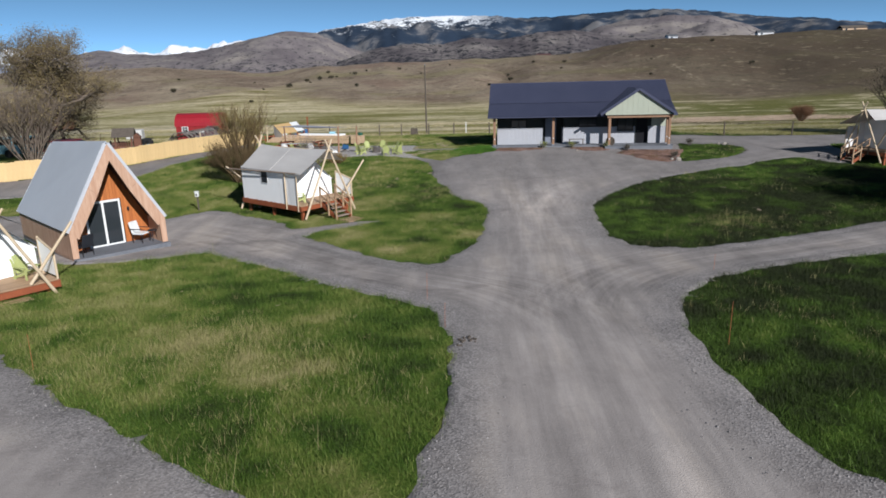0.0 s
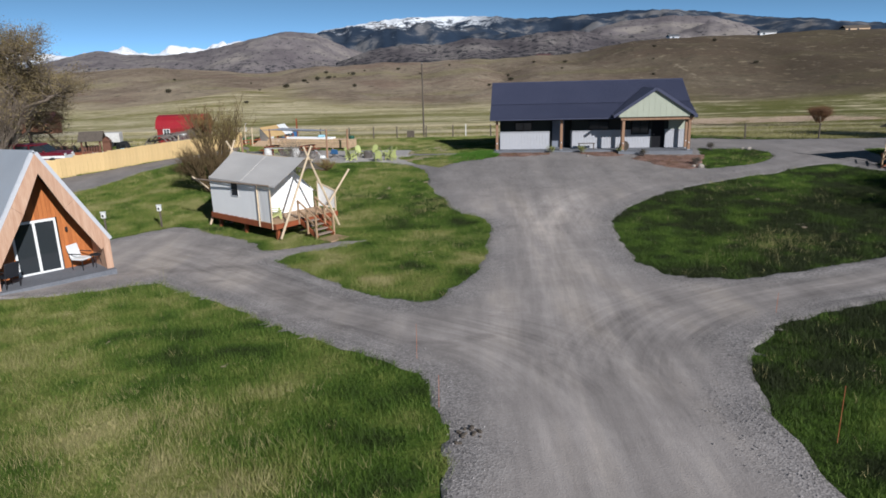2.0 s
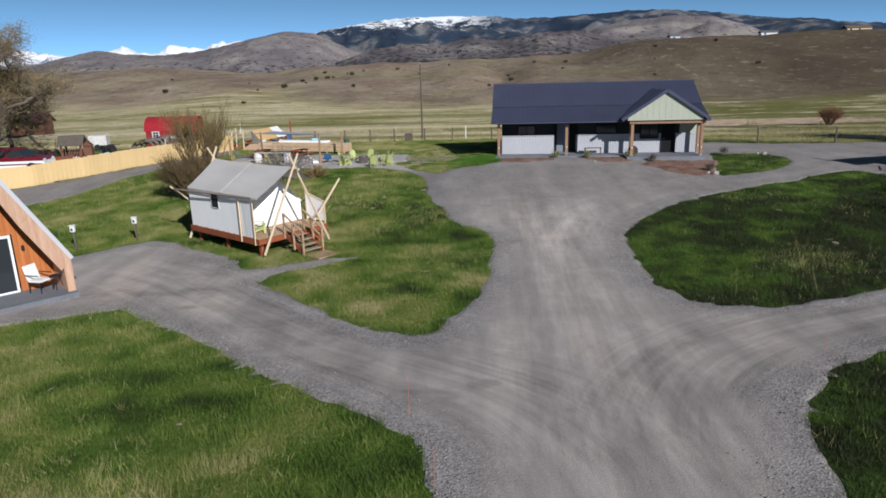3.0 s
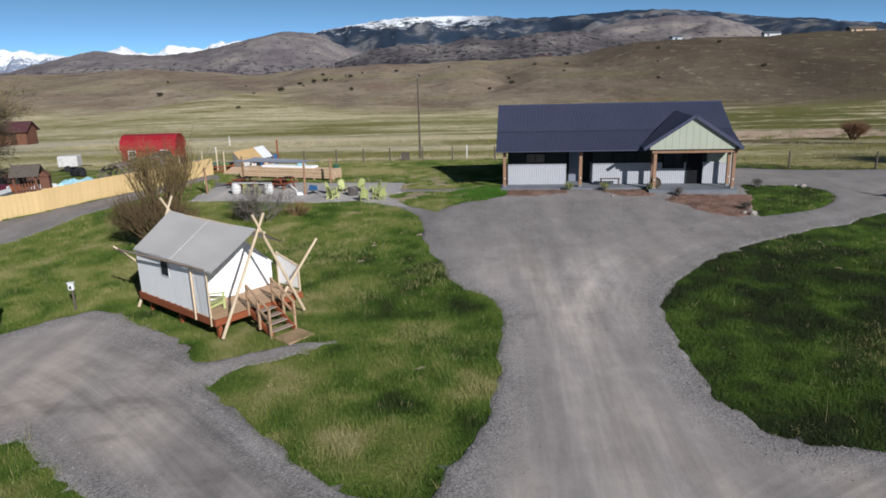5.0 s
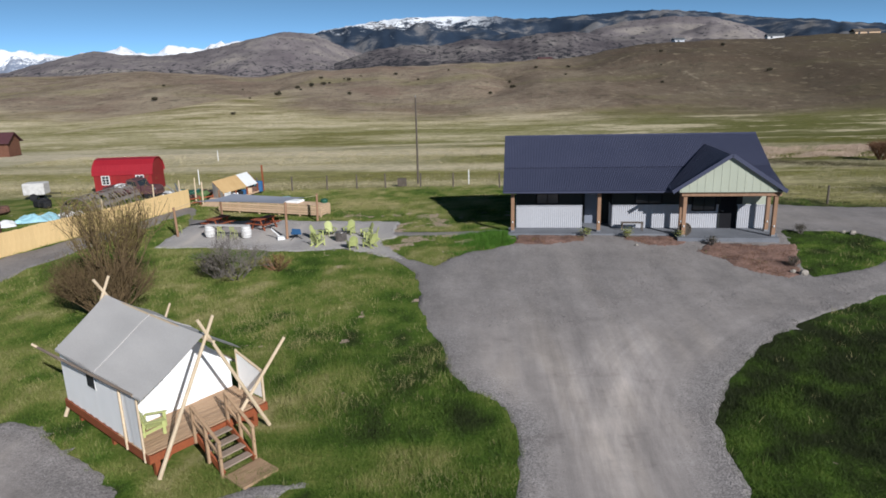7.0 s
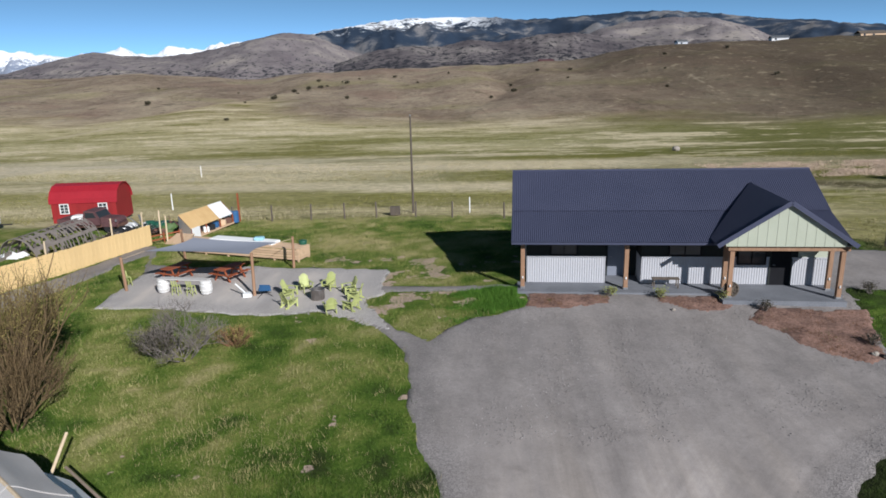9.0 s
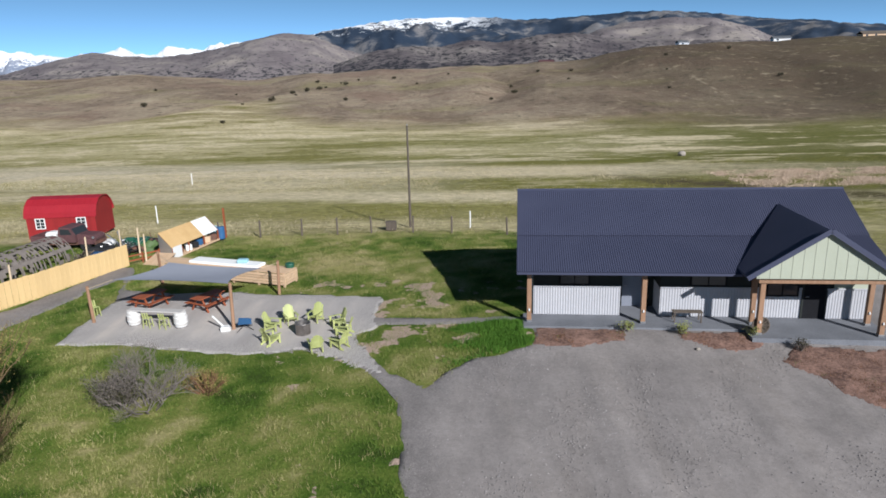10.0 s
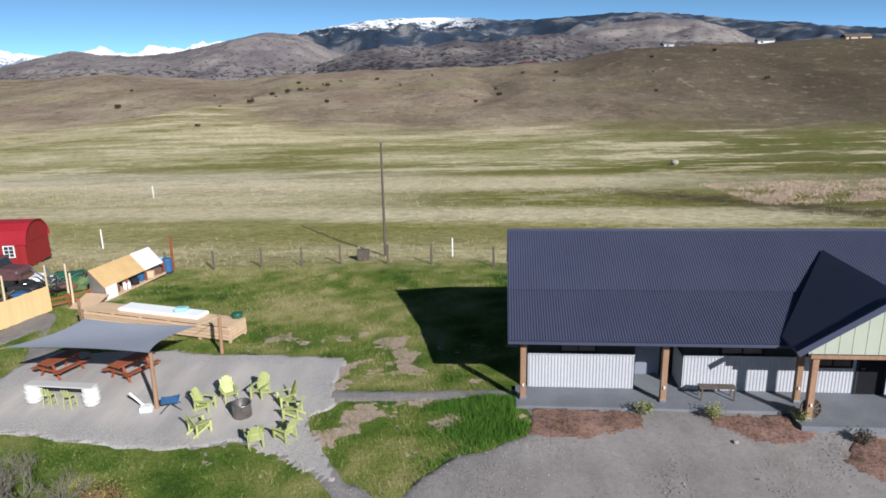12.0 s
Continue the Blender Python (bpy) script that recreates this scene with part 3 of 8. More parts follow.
class Geo:
    """Collects faces for one mesh."""

    def __init__(self):
        self.v, self.f = [], []

    def add(self, verts, faces):
        k = len(self.v)
        self.v += [tuple(p) for p in verts]
        self.f += [tuple(i + k for i in face) for face in faces]
        return self

    def box(self, c, s, m=None, ch=0.0):
        """A box with its centre and size; ch: chamfer of the long edges."""
        hx, hy, hz = s[0] / 2, s[1] / 2, s[2] / 2
        if ch:
            ch = min(ch, hx * 0.5, hy * 0.5, hz * 0.5)
            ring = [(-hx + ch, -hy), (hx - ch, -hy), (hx, -hy + ch), (hx, hy - ch), (hx - ch, hy), (-hx + ch, hy), (-hx, hy - ch), (-hx, -hy + ch)]
            inner = [(x * (1 - ch / hx), y * (1 - ch / hy)) for x, y in ring]
            vs = [(x, y, -hz) for x, y in inner] + [(x, y, -hz + ch) for x, y in ring] + [(x, y, hz - ch) for x, y in ring] + [(x, y, hz) for x, y in inner]
            fs = [tuple(reversed(range(8))), tuple(range(24, 32))]
            for r in range(3):
                fs += [(r * 8 + i, r * 8 + (i + 1) % 8, r * 8 + 8 + (i + 1) % 8, r * 8 + 8 + i) for i in range(8)]
        else:
            vs = [(x, y, z) for z in (-hz, hz) for x, y in ((-hx, -hy), (hx, -hy), (hx, hy), (-hx, hy))]
            fs = [(3, 2, 1, 0), (4, 5, 6, 7), (0, 1, 5, 4), (1, 2, 6, 5), (2, 3, 7, 6), (3, 0, 4, 7)]
        vs = [Vector(p) for p in vs]
        if m is not None:
            vs = [m @ p for p in vs]
        return self.add([p + Vector(c) for p in vs], fs)

    def beam(self, p, q, w, d, ch=0.0, up=(0, 0, 1)):
        """A bar from p to q; w across, d in the direction nearest to up."""
        p, q = Vector(p), Vector(q)
        x = (q - p).normalized()
        u = Vector(up)
        if abs(x.dot(u)) > 0.98:
            u = Vector((0, 1, 0))
        y = u.cross(x).normalized()
        z = x.cross(y)
        m = Matrix((x, y, z)).transposed()
        return self.box((p + q) / 2, ((q - p).length, w, d), m, ch)

    def tube(self, p, q, r0, r1=None, n=8, caps=True, bend=None):
        r1 = r0 if r1 is None else r1
        p, q = Vector(p), Vector(q)
        x = (q - p).normalized()
        u = Vector((0, 0, 1)) if abs(x.z) < 0.9 else Vector((1, 0, 0))
        y = u.cross(x).normalized()
        z = x.cross(y)
        rings = [(p, r0), (q, r1)] if bend is None else [(p, r0), ((p + q) / 2 + Vector(bend), (r0 + r1) / 2), (q, r1)]
        vs, fs = [], []
        for c, r in rings:
            vs += [c + (y * math.cos(a) + z * math.sin(a)) * r for a in (2 * math.pi * i / n for i in range(n))]
        for k in range(len(rings) - 1):
            fs += [(k * n + i, k * n + (i + 1) % n, k * n + n + (i + 1) % n, k * n + n + i) for i in range(n)]
        if caps:
            fs += [tuple(reversed(range(n))), tuple(range(len(vs) - n, len(vs)))]
        return self.add(vs, fs)

    def pipe(self, pts, r, n=6):
        """One bent tube through the points."""
        pts = [Vector(p) for p in pts]
        vs = []
        for i, p in enumerate(pts):
            x = (pts[min(i + 1, len(pts) - 1)] - pts[max(i - 1, 0)]).normalized()
            u = Vector((1, 0, 0)) if abs(x.x) < 0.9 else Vector((0, 0, 1))
            y = u.cross(x).normalized()
            z = x.cross(y)
            vs += [p + (y * math.cos(2 * math.pi * k / n) + z * math.sin(2 * math.pi * k / n)) * r for k in range(n)]
        fs = [(i * n + k, i * n + (k + 1) % n, (i + 1) * n + (k + 1) % n, (i + 1) * n + k) for i in range(len(pts) - 1) for k in range(n)]
        return self.add(vs, fs + [tuple(reversed(range(n))), tuple(range(len(vs) - n, len(vs)))])

    def lathe(self, c, prof, n=14):
        """prof: (radius, height) from the foot up; closed at both ends."""
        vs = [(c[0] + r * math.cos(2 * math.pi * i / n), c[1] + r * math.sin(2 * math.pi * i / n), c[2] + z) for r, z in prof for i in range(n)]
        fs = [(k * n + i, k * n + (i + 1) % n, k * n + n + (i + 1) % n, k * n + n + i) for k in range(len(prof) - 1) for i in range(n)]
        fs += [tuple(reversed(range(n))), tuple(range(len(vs) - n, len(vs)))]
        return self.add(vs, fs)

    def slab(self, pts, off):
        """A flat polygon pushed along the vector off."""
        n, o = len(pts), Vector(off)
        vs = [Vector(p) for p in pts] + [Vector(p) + o for p in pts]
        fs = [tuple(reversed(range(n))), tuple(range(n, 2 * n))] + [(i, (i + 1) % n, (i + 1) % n + n, i + n) for i in range(n)]
        return self.add(vs, fs)

    def waves(self, a, b, up, pitch, depth, out):
        """A ribbed sheet from a to b, reaching along the vector up; ribs stand out along the unit vector out."""
        a, b, up, out = Vector(a), Vector(b), Vector(up), Vector(out)
        length = (b - a).length
        count = max(1, round(length / pitch))
        t = (b - a) / count
        prof = [(0.0, 0.0), (0.3, 0.0), (0.5, 1.0), (0.8, 1.0)]
        pts = [a + t * (i + f) + out * (depth * h) for i in range(count) for f, h in prof] + [b]
        n = len(pts)
        return self.add(pts + [p + up for p in pts], [(i, i + 1, n + i + 1, n + i) for i in range(n - 1)])


def mesh_of(name, geo, material, smooth=False):
    me = bpy.data.meshes.new(name)
    me.from_pydata(geo.v, [], geo.f)
    me.materials.append(material)
    if smooth:
        me.polygons.foreach_set("use_smooth", [True] * len(me.polygons))
    me.update()
    return me


def part(name, geo, material, parent, label="", smooth=False):
    ob = new(name, geo if isinstance(geo, bpy.types.Mesh) else mesh_of(name, geo, material, smooth))
    ob.parent = parent
    if label:
        ob["label"] = label
    return ob


def solid(name, geo, material, label, category, group="", kind="", smooth=False, m=None):
    ob = new(name, mesh_of(name, geo, material, smooth))
    if m is not None:
        ob.matrix_world = m
    return tagged(ob, label, category, group, kind)


def thing(name, m, label, category, group="", kind=""):
    ob = new(name)
    ob.empty_display_size = 0.3
    ob.matrix_world = m
    return tagged(ob, label, category, group, kind)


# ---- the lie of the land ----
LAND_Y = (-60, 0, 15, 22, 30, 36, 44, 50, 56, 66, 77, 86, 110, 150, 200)
LAND_Z = (0.6, 0.5, 0.25, -0.2, -0.58, -0.6, -0.15, 0.35, 0.5, 0.45, 0.0, -0.7, -1.6, -3.5, -4.0)
CREST_AZ = (-60, -34, -28, -24, -20, -16, -11, -5, 5, 11, 14, 18, 26, 34, 60)
CREST_EL = (0.4, 0.32, 0.34, 0.52, 0.12, -0.2, 0.2, 0.36, 0.5, 0.7, 1.2, 1.7, 1.85, 2.1, 2.2)


def smooth01(t):
    t = np.clip(t, 0, 1)
    return t * t * (3 - 2 * t)


def land(x, y):
    """Height of the ground, smooth, for arrays or numbers."""
    x, y = np.asarray(x, float), np.asarray(y, float)
    z = sum(np.interp(y + d, LAND_Y, LAND_Z) for d in (-2.0, -1.0, 0.0, 1.0, 2.0)) / 5
    z = z + 0.17 * smooth01((x - 0.5) / 4) * smooth01((y - 51.5) / 2.5) * (1 - smooth01((y - 64) / 8)) * (1 - smooth01((x - 21) / 6))
    far = np.hypot(x, y - 34)
    az = np.degrees(np.arctan2(x, np.maximum(y - 34, 1.0)))
    el = np.interp(az, CREST_AZ, CREST_EL) + 0.05 * np.sin(az * 0.9) + 0.03 * np.sin(az * 2.3 + 1)
    top = 12 + 500 * np.tan(np.radians(el))
    foot = 195 - 0.35 * np.clip(x, 0, 160) + 14 * np.sin(x * 0.021) + 8 * np.sin(x * 0.06 + 2)
    s = smooth01((y - foot) / (530 - foot))
    rise = s * (top + 4.0) + (1 - s) * smooth01((y - foot + 30) / 120) * 2.0
    draw = np.abs(np.sin(x * 0.023 + 0.9 * np.sin(y * 0.013) + 0.4 * np.sin(x * 0.011)))
    gully = (1.3 * np.sin(x * 0.055 + 0.6 * np.sin(y * 0.02)) - 3.2 * (1 - draw) ** 3 + 0.5 * np.sin(x * 0.13 + 0.7 * np.sin(y * 0.05))) * s * (1 - s) * 4
    back = smooth01((far - 540) / 220)
    return z + (rise + gully) * (1 - back) + back * 6


def G(x, y):
    return float(land(x, y))


def lines(lo, hi, step, far, grow=1.16):
    a = list(np.arange(lo, hi + step / 2, step))
    s = step
    while a[-1] < far[1]:
        s *= grow
        a.append(a[-1] + s)
    s = step
    while a[0] > far[0]:
        s *= grow
        a.insert(0, a[0] - s)
    return np.array(a)


def mesh_grid(name, xs, ys, zs, material, smooth=True):
    nx, ny = len(xs), len(ys)
    gx, gy = np.meshgrid(xs, ys)
    co = np.stack([gx, gy, zs], -1).reshape(-1, 3)
    i = np.arange(nx * ny).reshape(ny, nx)
    fa = np.stack([i[:-1, :-1], i[:-1, 1:], i[1:, 1:], i[1:, :-1]], -1).reshape(-1, 4)
    me = bpy.data.meshes.new(name)
    me.from_pydata(co.tolist(), [], fa.tolist())
    me.materials.append(material)
    me.polygons.foreach_set("use_smooth", [smooth] * len(me.polygons))
    return me


def value_noise(x, y, scale, seed):
    """Smooth noise from 0 to 1 with cells of the given size."""
    u, v = np.asarray(x, float) / scale + 71.3 * seed, np.asarray(y, float) / scale - 37.7 * seed
    i, j = np.floor(u), np.floor(v)
    a, b = smooth01(u - i), smooth01(v - j)

    def corner(p, q):
        h = np.sin(p * 127.1 + q * 311.7 + seed * 74.7) * 43758.5453
        return h - np.floor(h)
    return (corner(i, j) * (1 - a) + corner(i + 1, j) * a) * (1 - b) + (corner(i, j + 1) * (1 - a) + corner(i + 1, j + 1) * a) * b


DRY_SPOTS = ((-4.6, 14.6, 2.2), (-7.0, 16.2, 1.6), (-10.0, 13.8, 1.8), (1.2, 29.8, 0.9), (-2.4, 26.8, 1.0), (-4.6, 38.0, 1.6), (14.0, 31.5, 3.0), (11.5, 14.0, 2.2), (-0.8, 34.0, 1.2), (-9.0, 46.0, 2.0), (-12.5, 42.5, 2.4), (-6.5, 43.0, 1.8), (-13.5, 48.5, 2.0), (-5.0, 47.5, 1.4), (-6.0, 67.0, 3.0), (2.0, 66.0, 2.6))


LUSH_SPOTS = ((-2.2, 10.8, 2.4), (-1.2, 13.6, 1.8), (-5.5, 20.5, 2.0), (2.2, 54.2, 2.4), (-1.5, 41.5, 1.8), (-2.0, 36.0, 1.6))


def dryness(x, y):
    """Tone of the grass, from 0 dark green to 1 straw; lowered beyond the drive."""
    d = 0.22 * value_noise(x, y, 5.5, 1) + 0.31 * value_noise(x, y, 1.9, 2) + 0.46 * value_noise(x, y, 0.7, 3)
    d = d + 0.17 * sum(np.exp(-((x - cx) ** 2 + (y - cy) ** 2) / r ** 2) for cx, cy, r in DRY_SPOTS)
    d = d - 0.10 * sum(np.exp(-((x - cx) ** 2 + (y - cy) ** 2) / r ** 2) for cx, cy, r in LUSH_SPOTS)
    d = d + 0.14 * np.exp(-((x - 21) ** 2 + (y - 51) ** 2) / 16)
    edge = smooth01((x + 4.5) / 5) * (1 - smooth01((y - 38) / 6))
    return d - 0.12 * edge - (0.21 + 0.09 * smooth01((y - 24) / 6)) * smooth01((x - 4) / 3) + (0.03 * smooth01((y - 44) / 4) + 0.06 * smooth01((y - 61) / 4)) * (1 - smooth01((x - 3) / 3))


gx_lines, gy_lines = lines(-44, 44, 0.5, (-4600, 4600), 1.045), lines(-10, 92, 0.5, (-900, 4700), 1.035)
gxx, gyy = np.meshgrid(gx_lines, gy_lines)
rough_land = 0.035 * np.sin(gxx * 1.7 + 2 * np.sin(gyy * 0.9)) * np.sin(gyy * 1.3 + gxx * 0.4)
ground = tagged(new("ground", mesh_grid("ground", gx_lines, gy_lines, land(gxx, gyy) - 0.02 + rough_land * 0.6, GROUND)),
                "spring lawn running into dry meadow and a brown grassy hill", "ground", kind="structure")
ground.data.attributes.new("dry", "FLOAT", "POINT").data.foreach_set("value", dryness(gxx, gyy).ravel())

# ---- drives and beds ----
DRIVE = [(-40, -14), (60, -14), (60, 57), (32, 60.4), (22.2, 61.8), (19.4, 62.2), (19.2, 56.5), (3.7, 56.5), (-2.8, 57.1), (-3, 57.6), (-2.5, 59.1), (-2.8, 60), (-4.2, 60.4), (-6.8, 60.7),
         (-10.9, 61.3), (-15.4, 61.8), (-16.8, 62.3), (-17.6, 65), (-18.4, 66.9), (-19.2, 66.9), (-20.7, 60.9), (-22.4, 57.2), (-24.3, 52.8), (-26.3, 49.6), (-28.3, 47.9), (-40, 43.5)]
LAWN_FRONT = [(-40, 20), (-16, 18.2), (-11.2, 15.2), (-9.6, 13.8), (-7.6, 12.2), (-6, 10.9), (-4.6, 10), (-3.2, 9.1), (-1.8, 8.2), (-0.7, 8.9), (-0.6, 10.1), (-0.2, 11.1), (0, 14.2), (-0.2, 16.9),
              (-0.5, 18.5), (-1.7, 19.5), (-2.9, 20.5), (-4.7, 22.3), (-6.7, 24.1), (-8.6, 25.8), (-10.3, 27.6), (-11.2, 27.2), (-13, 26.2), (-15, 25.7), (-17.2, 26.3), (-20, 31), (-40, 36)]
LAWN_TENT = [(-6.7, 30.4), (-5.2, 28.6), (-3.3, 26.2), (-2.1, 24.9), (-0.8, 24.4), (-0.2, 24.8), (0.9, 26.9), (1.4, 29.2), (1.8, 32.1), (2.2, 35.5), (2, 36.8), (1.6, 37.7), (0.8, 38.7), (0.3, 39.8),
             (-0.1, 42.2), (-0.7, 44.6), (-1.1, 47.5), (-1.3, 49.3), (-1.9, 50.4), (-2.7, 51.8), (-3.9, 52.9), (-5.6, 53.7), (-6.9, 53.3), (-7.9, 54), (-9.8, 53.7), (-13.1, 54.6), (-15.8, 54.9)]
LAWN_TENT += [(-16.2, 57.8), (-16.2, 59.8), (-17, 62), (-18, 65), (-18.7, 62.4), (-19.6, 57.5), (-21.4, 51.6), (-22.2, 47.6), (-23.9, 44.8), (-26.4, 42.2), (-40, 38.5), (-17.8, 36.4), (-16, 34.6), (-15.3, 35.5), (-14.5, 36.6),
              (-13.5, 37.1), (-12.2, 36.6), (-10.5, 35.1), (-9, 34.2), (-8.2, 32.9), (-7.5, 32.1), (-6, 32.85), (-5, 33.5), (-3.5, 33.9), (-3.3, 33.5), (-4.9, 32.5), (-6.1, 31.6), (-6.6, 30.8)]
LAWN_LOOP = [(25.3, 48), (23.3, 47.4), (20.9, 46.0), (18.8, 45.35), (14.9, 43.45), (12.0, 41.25), (10.4, 39.45), (9.15, 37.9), (8.2, 36.1), (7.85, 34.1), (7.6, 31.3), (7.5, 28.8), (7.8, 27.1), (8.5, 26.3), (10.1, 26),
             (12.1, 26.8), (15, 27.9), (20.9, 30.6), (60, 48), (60, 56), (31, 53.5), (29.8, 48.2), (28.2, 47.6), (28.4, 45.4), (27, 46.4), (26.4, 47.4)]
LAWN_RIGHT = [(16.8, 24.3), (14, 23.5), (10.6, 22.1), (8.7, 21), (7.6, 19.7), (6.8, 17.9), (6.2, 16.1), (6.1, 14.5), (6.1, 11.9), (6.1, 10.6), (6.3, 9.7), (7, 8.8), (10, 7), (30, 1), (60, -5), (60, 42)]
LAWN_HOUSE = [(17.0, 47.4), (19.8, 48.2), (22, 49.7), (23.4, 51.4), (23.8, 53), (22.8, 54), (19.2, 54.6), (18.6, 52.5), (17.6, 49.5)]
LAWN_PATCH = [(4.0, 56), (-2.5, 56.2), (-3.4, 55), (-3.1, 53.9), (-2.2, 52.3), (-1.4, 51.3), (-0.3, 50.3), (0.6, 51.5), (1.7, 52.5), (3.9, 53.3), (4.4, 54.4)]
LAWNS = (LAWN_FRONT, LAWN_TENT, LAWN_LOOP, LAWN_RIGHT, LAWN_HOUSE, LAWN_PATCH)
PATIO_POLY = [(-16.4, 54.7), (-13.1, 54.6), (-9.8, 53.7), (-6.9, 53.3), (-5.6, 53.7), (-3.9, 52.9), (-2.7, 51.8), (-1.6, 51.0), (-2.6, 53.1), (-3.4, 55), (-2.5, 56.2), (-2.8, 57.1), (-3, 57.6), (-2.5, 59.1), (-2.8, 60),
              (-4.2, 60.4), (-6.8, 60.7), (-10.9, 61.3), (-15.4, 61.8), (-16.3, 60), (-16.3, 57.8)]


def polygon_distance(poly, x, y):
    """Signed distance to the polygon's edge: negative inside."""
    p = np.array(poly, float)
    q = np.roll(p, -1, 0)
    d2 = np.full(x.shape, 1e18)
    inside = np.zeros(x.shape, bool)
    for (ax, ay), (bx, by) in zip(p, q):
        ex, ey = bx - ax, by - ay
        t = np.clip(((x - ax) * ex + (y - ay) * ey) / (ex * ex + ey * ey), 0, 1)
        d2 = np.minimum(d2, (x - ax - t * ex) ** 2 + (y - ay - t * ey) ** 2)
        if ay != by:
            inside ^= ((ay > y) != (by > y)) & (x < ex * (y - ay) / ey + ax)
    return np.where(inside, -1, 1) * np.sqrt(d2)


def ragged(x, y):
    return 0.34 * (value_noise(x, y, 1.1, 5) - 0.5) + 0.22 * (value_noise(x, y, 0.45, 6) - 0.5)


def drive_field(x, y):
    d = polygon_distance(DRIVE, x, y)
    for lawn in LAWNS:
        d = np.maximum(d, -polygon_distance(lawn, x, y))
    return d + ragged(x, y) * 0.8


# wheel lanes: a line down each drive and the offsets of its ruts (offset, width, strength: pale above 0, damp below)
LANES = (([(3.0, -14), (2.9, 6), (3.2, 14), (3.5, 20), (4.3, 27), (4.9, 34), (5.2, 40), (5.6, 46), (6.0, 52)],
          ((-2.1, 0.5, 0.5), (-1.2, 0.3, -0.5), (-0.55, 0.45, 1.0), (0.15, 0.3, -0.35), (0.75, 0.4, 0.9), (1.5, 0.35, -0.3), (2.2, 0.5, 0.6))),
         ([(3.4, 14), (2.2, 19.5), (-0.6, 21.9), (-3.4, 24.2), (-6.0, 27.2), (-8.6, 29.8), (-11.5, 32.4), (-15, 34)],
          ((-1.6, 0.35, 0.5), (-1.0, 0.3, -1.1), (-0.4, 0.35, 0.6), (0.25, 0.3, -0.9), (0.9, 0.4, 0.7), (1.5, 0.3, -0.6))),
         ([(3.6, 15), (5.0, 20.5), (8.6, 23.6), (14, 25.6), (22, 29.2), (34, 34.6), (58, 45)],
          ((-1.2, 0.3, 0.6), (-0.7, 0.28, -1.1), (-0.1, 0.35, 0.7), (0.55, 0.28, -1.1), (1.2, 0.35, 0.5))),
         ([(4.6, 30), (5.6, 36), (7.6, 40.5), (11.5, 44.2), (17, 46.8), (23, 49), (29, 54), (36, 58)],
          ((-1.3, 0.35, 0.5), (-0.5, 0.3, 0.9), (0.2, 0.3, -0.4), (0.9, 0.35, 0.8), (1.6, 0.3, -0.3))))


def ruts(x, y):
    """Wear left by wheels, above 0 scuffed pale, below 0 moist and dark; and for each lane the way across, the way
    along and how worn it is.
    """
    total, ways = np.zeros(x.shape), []
    for line, offsets in LANES:
        near, u, v, gone = np.full(x.shape, 1e18), np.zeros(x.shape), np.zeros(x.shape), 0.0
        dense = np.array(line, float)
        for _ in range(3):
            mid = np.empty((2 * len(dense) - 2, 2))
            mid[0::2], mid[1::2] = dense[:-1] * 0.75 + dense[1:] * 0.25, dense[:-1] * 0.25 + dense[1:] * 0.75
            dense = np.concatenate([dense[:1], mid, dense[-1:]])
        for (ax, ay), (bx, by) in zip(dense, dense[1:]):
            ex, ey = bx - ax, by - ay
            length = math.hypot(ex, ey)
            if length < 1e-6:
                continue
            t = np.clip(((x - ax) * ex + (y - ay) * ey) / length ** 2, 0, 1)
            d2 = (x - ax - t * ex) ** 2 + (y - ay - t * ey) ** 2
            closer = d2 < near
            side = np.sign((x - ax) * ey - (y - ay) * ex)
            u, v, near = np.where(closer, side * np.sqrt(d2), u), np.where(closer, gone + t * length, v), np.where(closer, d2, near)
            gone += length
        ends, calm = smooth01(v / 6) * smooth01((gone - v) / 6), 1 - 0.75 * smooth01((y - 38) / 9)
        for k, (o, wide, power) in enumerate(offsets):
            wander = o + 0.16 * np.sin(v * 0.31 + 2.1 * k) + 0.08 * np.sin(v * 0.83 + k)
            broken = 0.65 + 0.35 * np.sin(v * 0.55 + 1.7 * k + 1.2 * np.sin(v * 0.21 + k))
            total += power * ends * broken * np.exp(-((u - wander) / wide) ** 2)
        ways.append(np.stack([u, v, ends * calm * np.exp(-(np.abs(u) / 2.7) ** 4)], -1))
    return total, ways


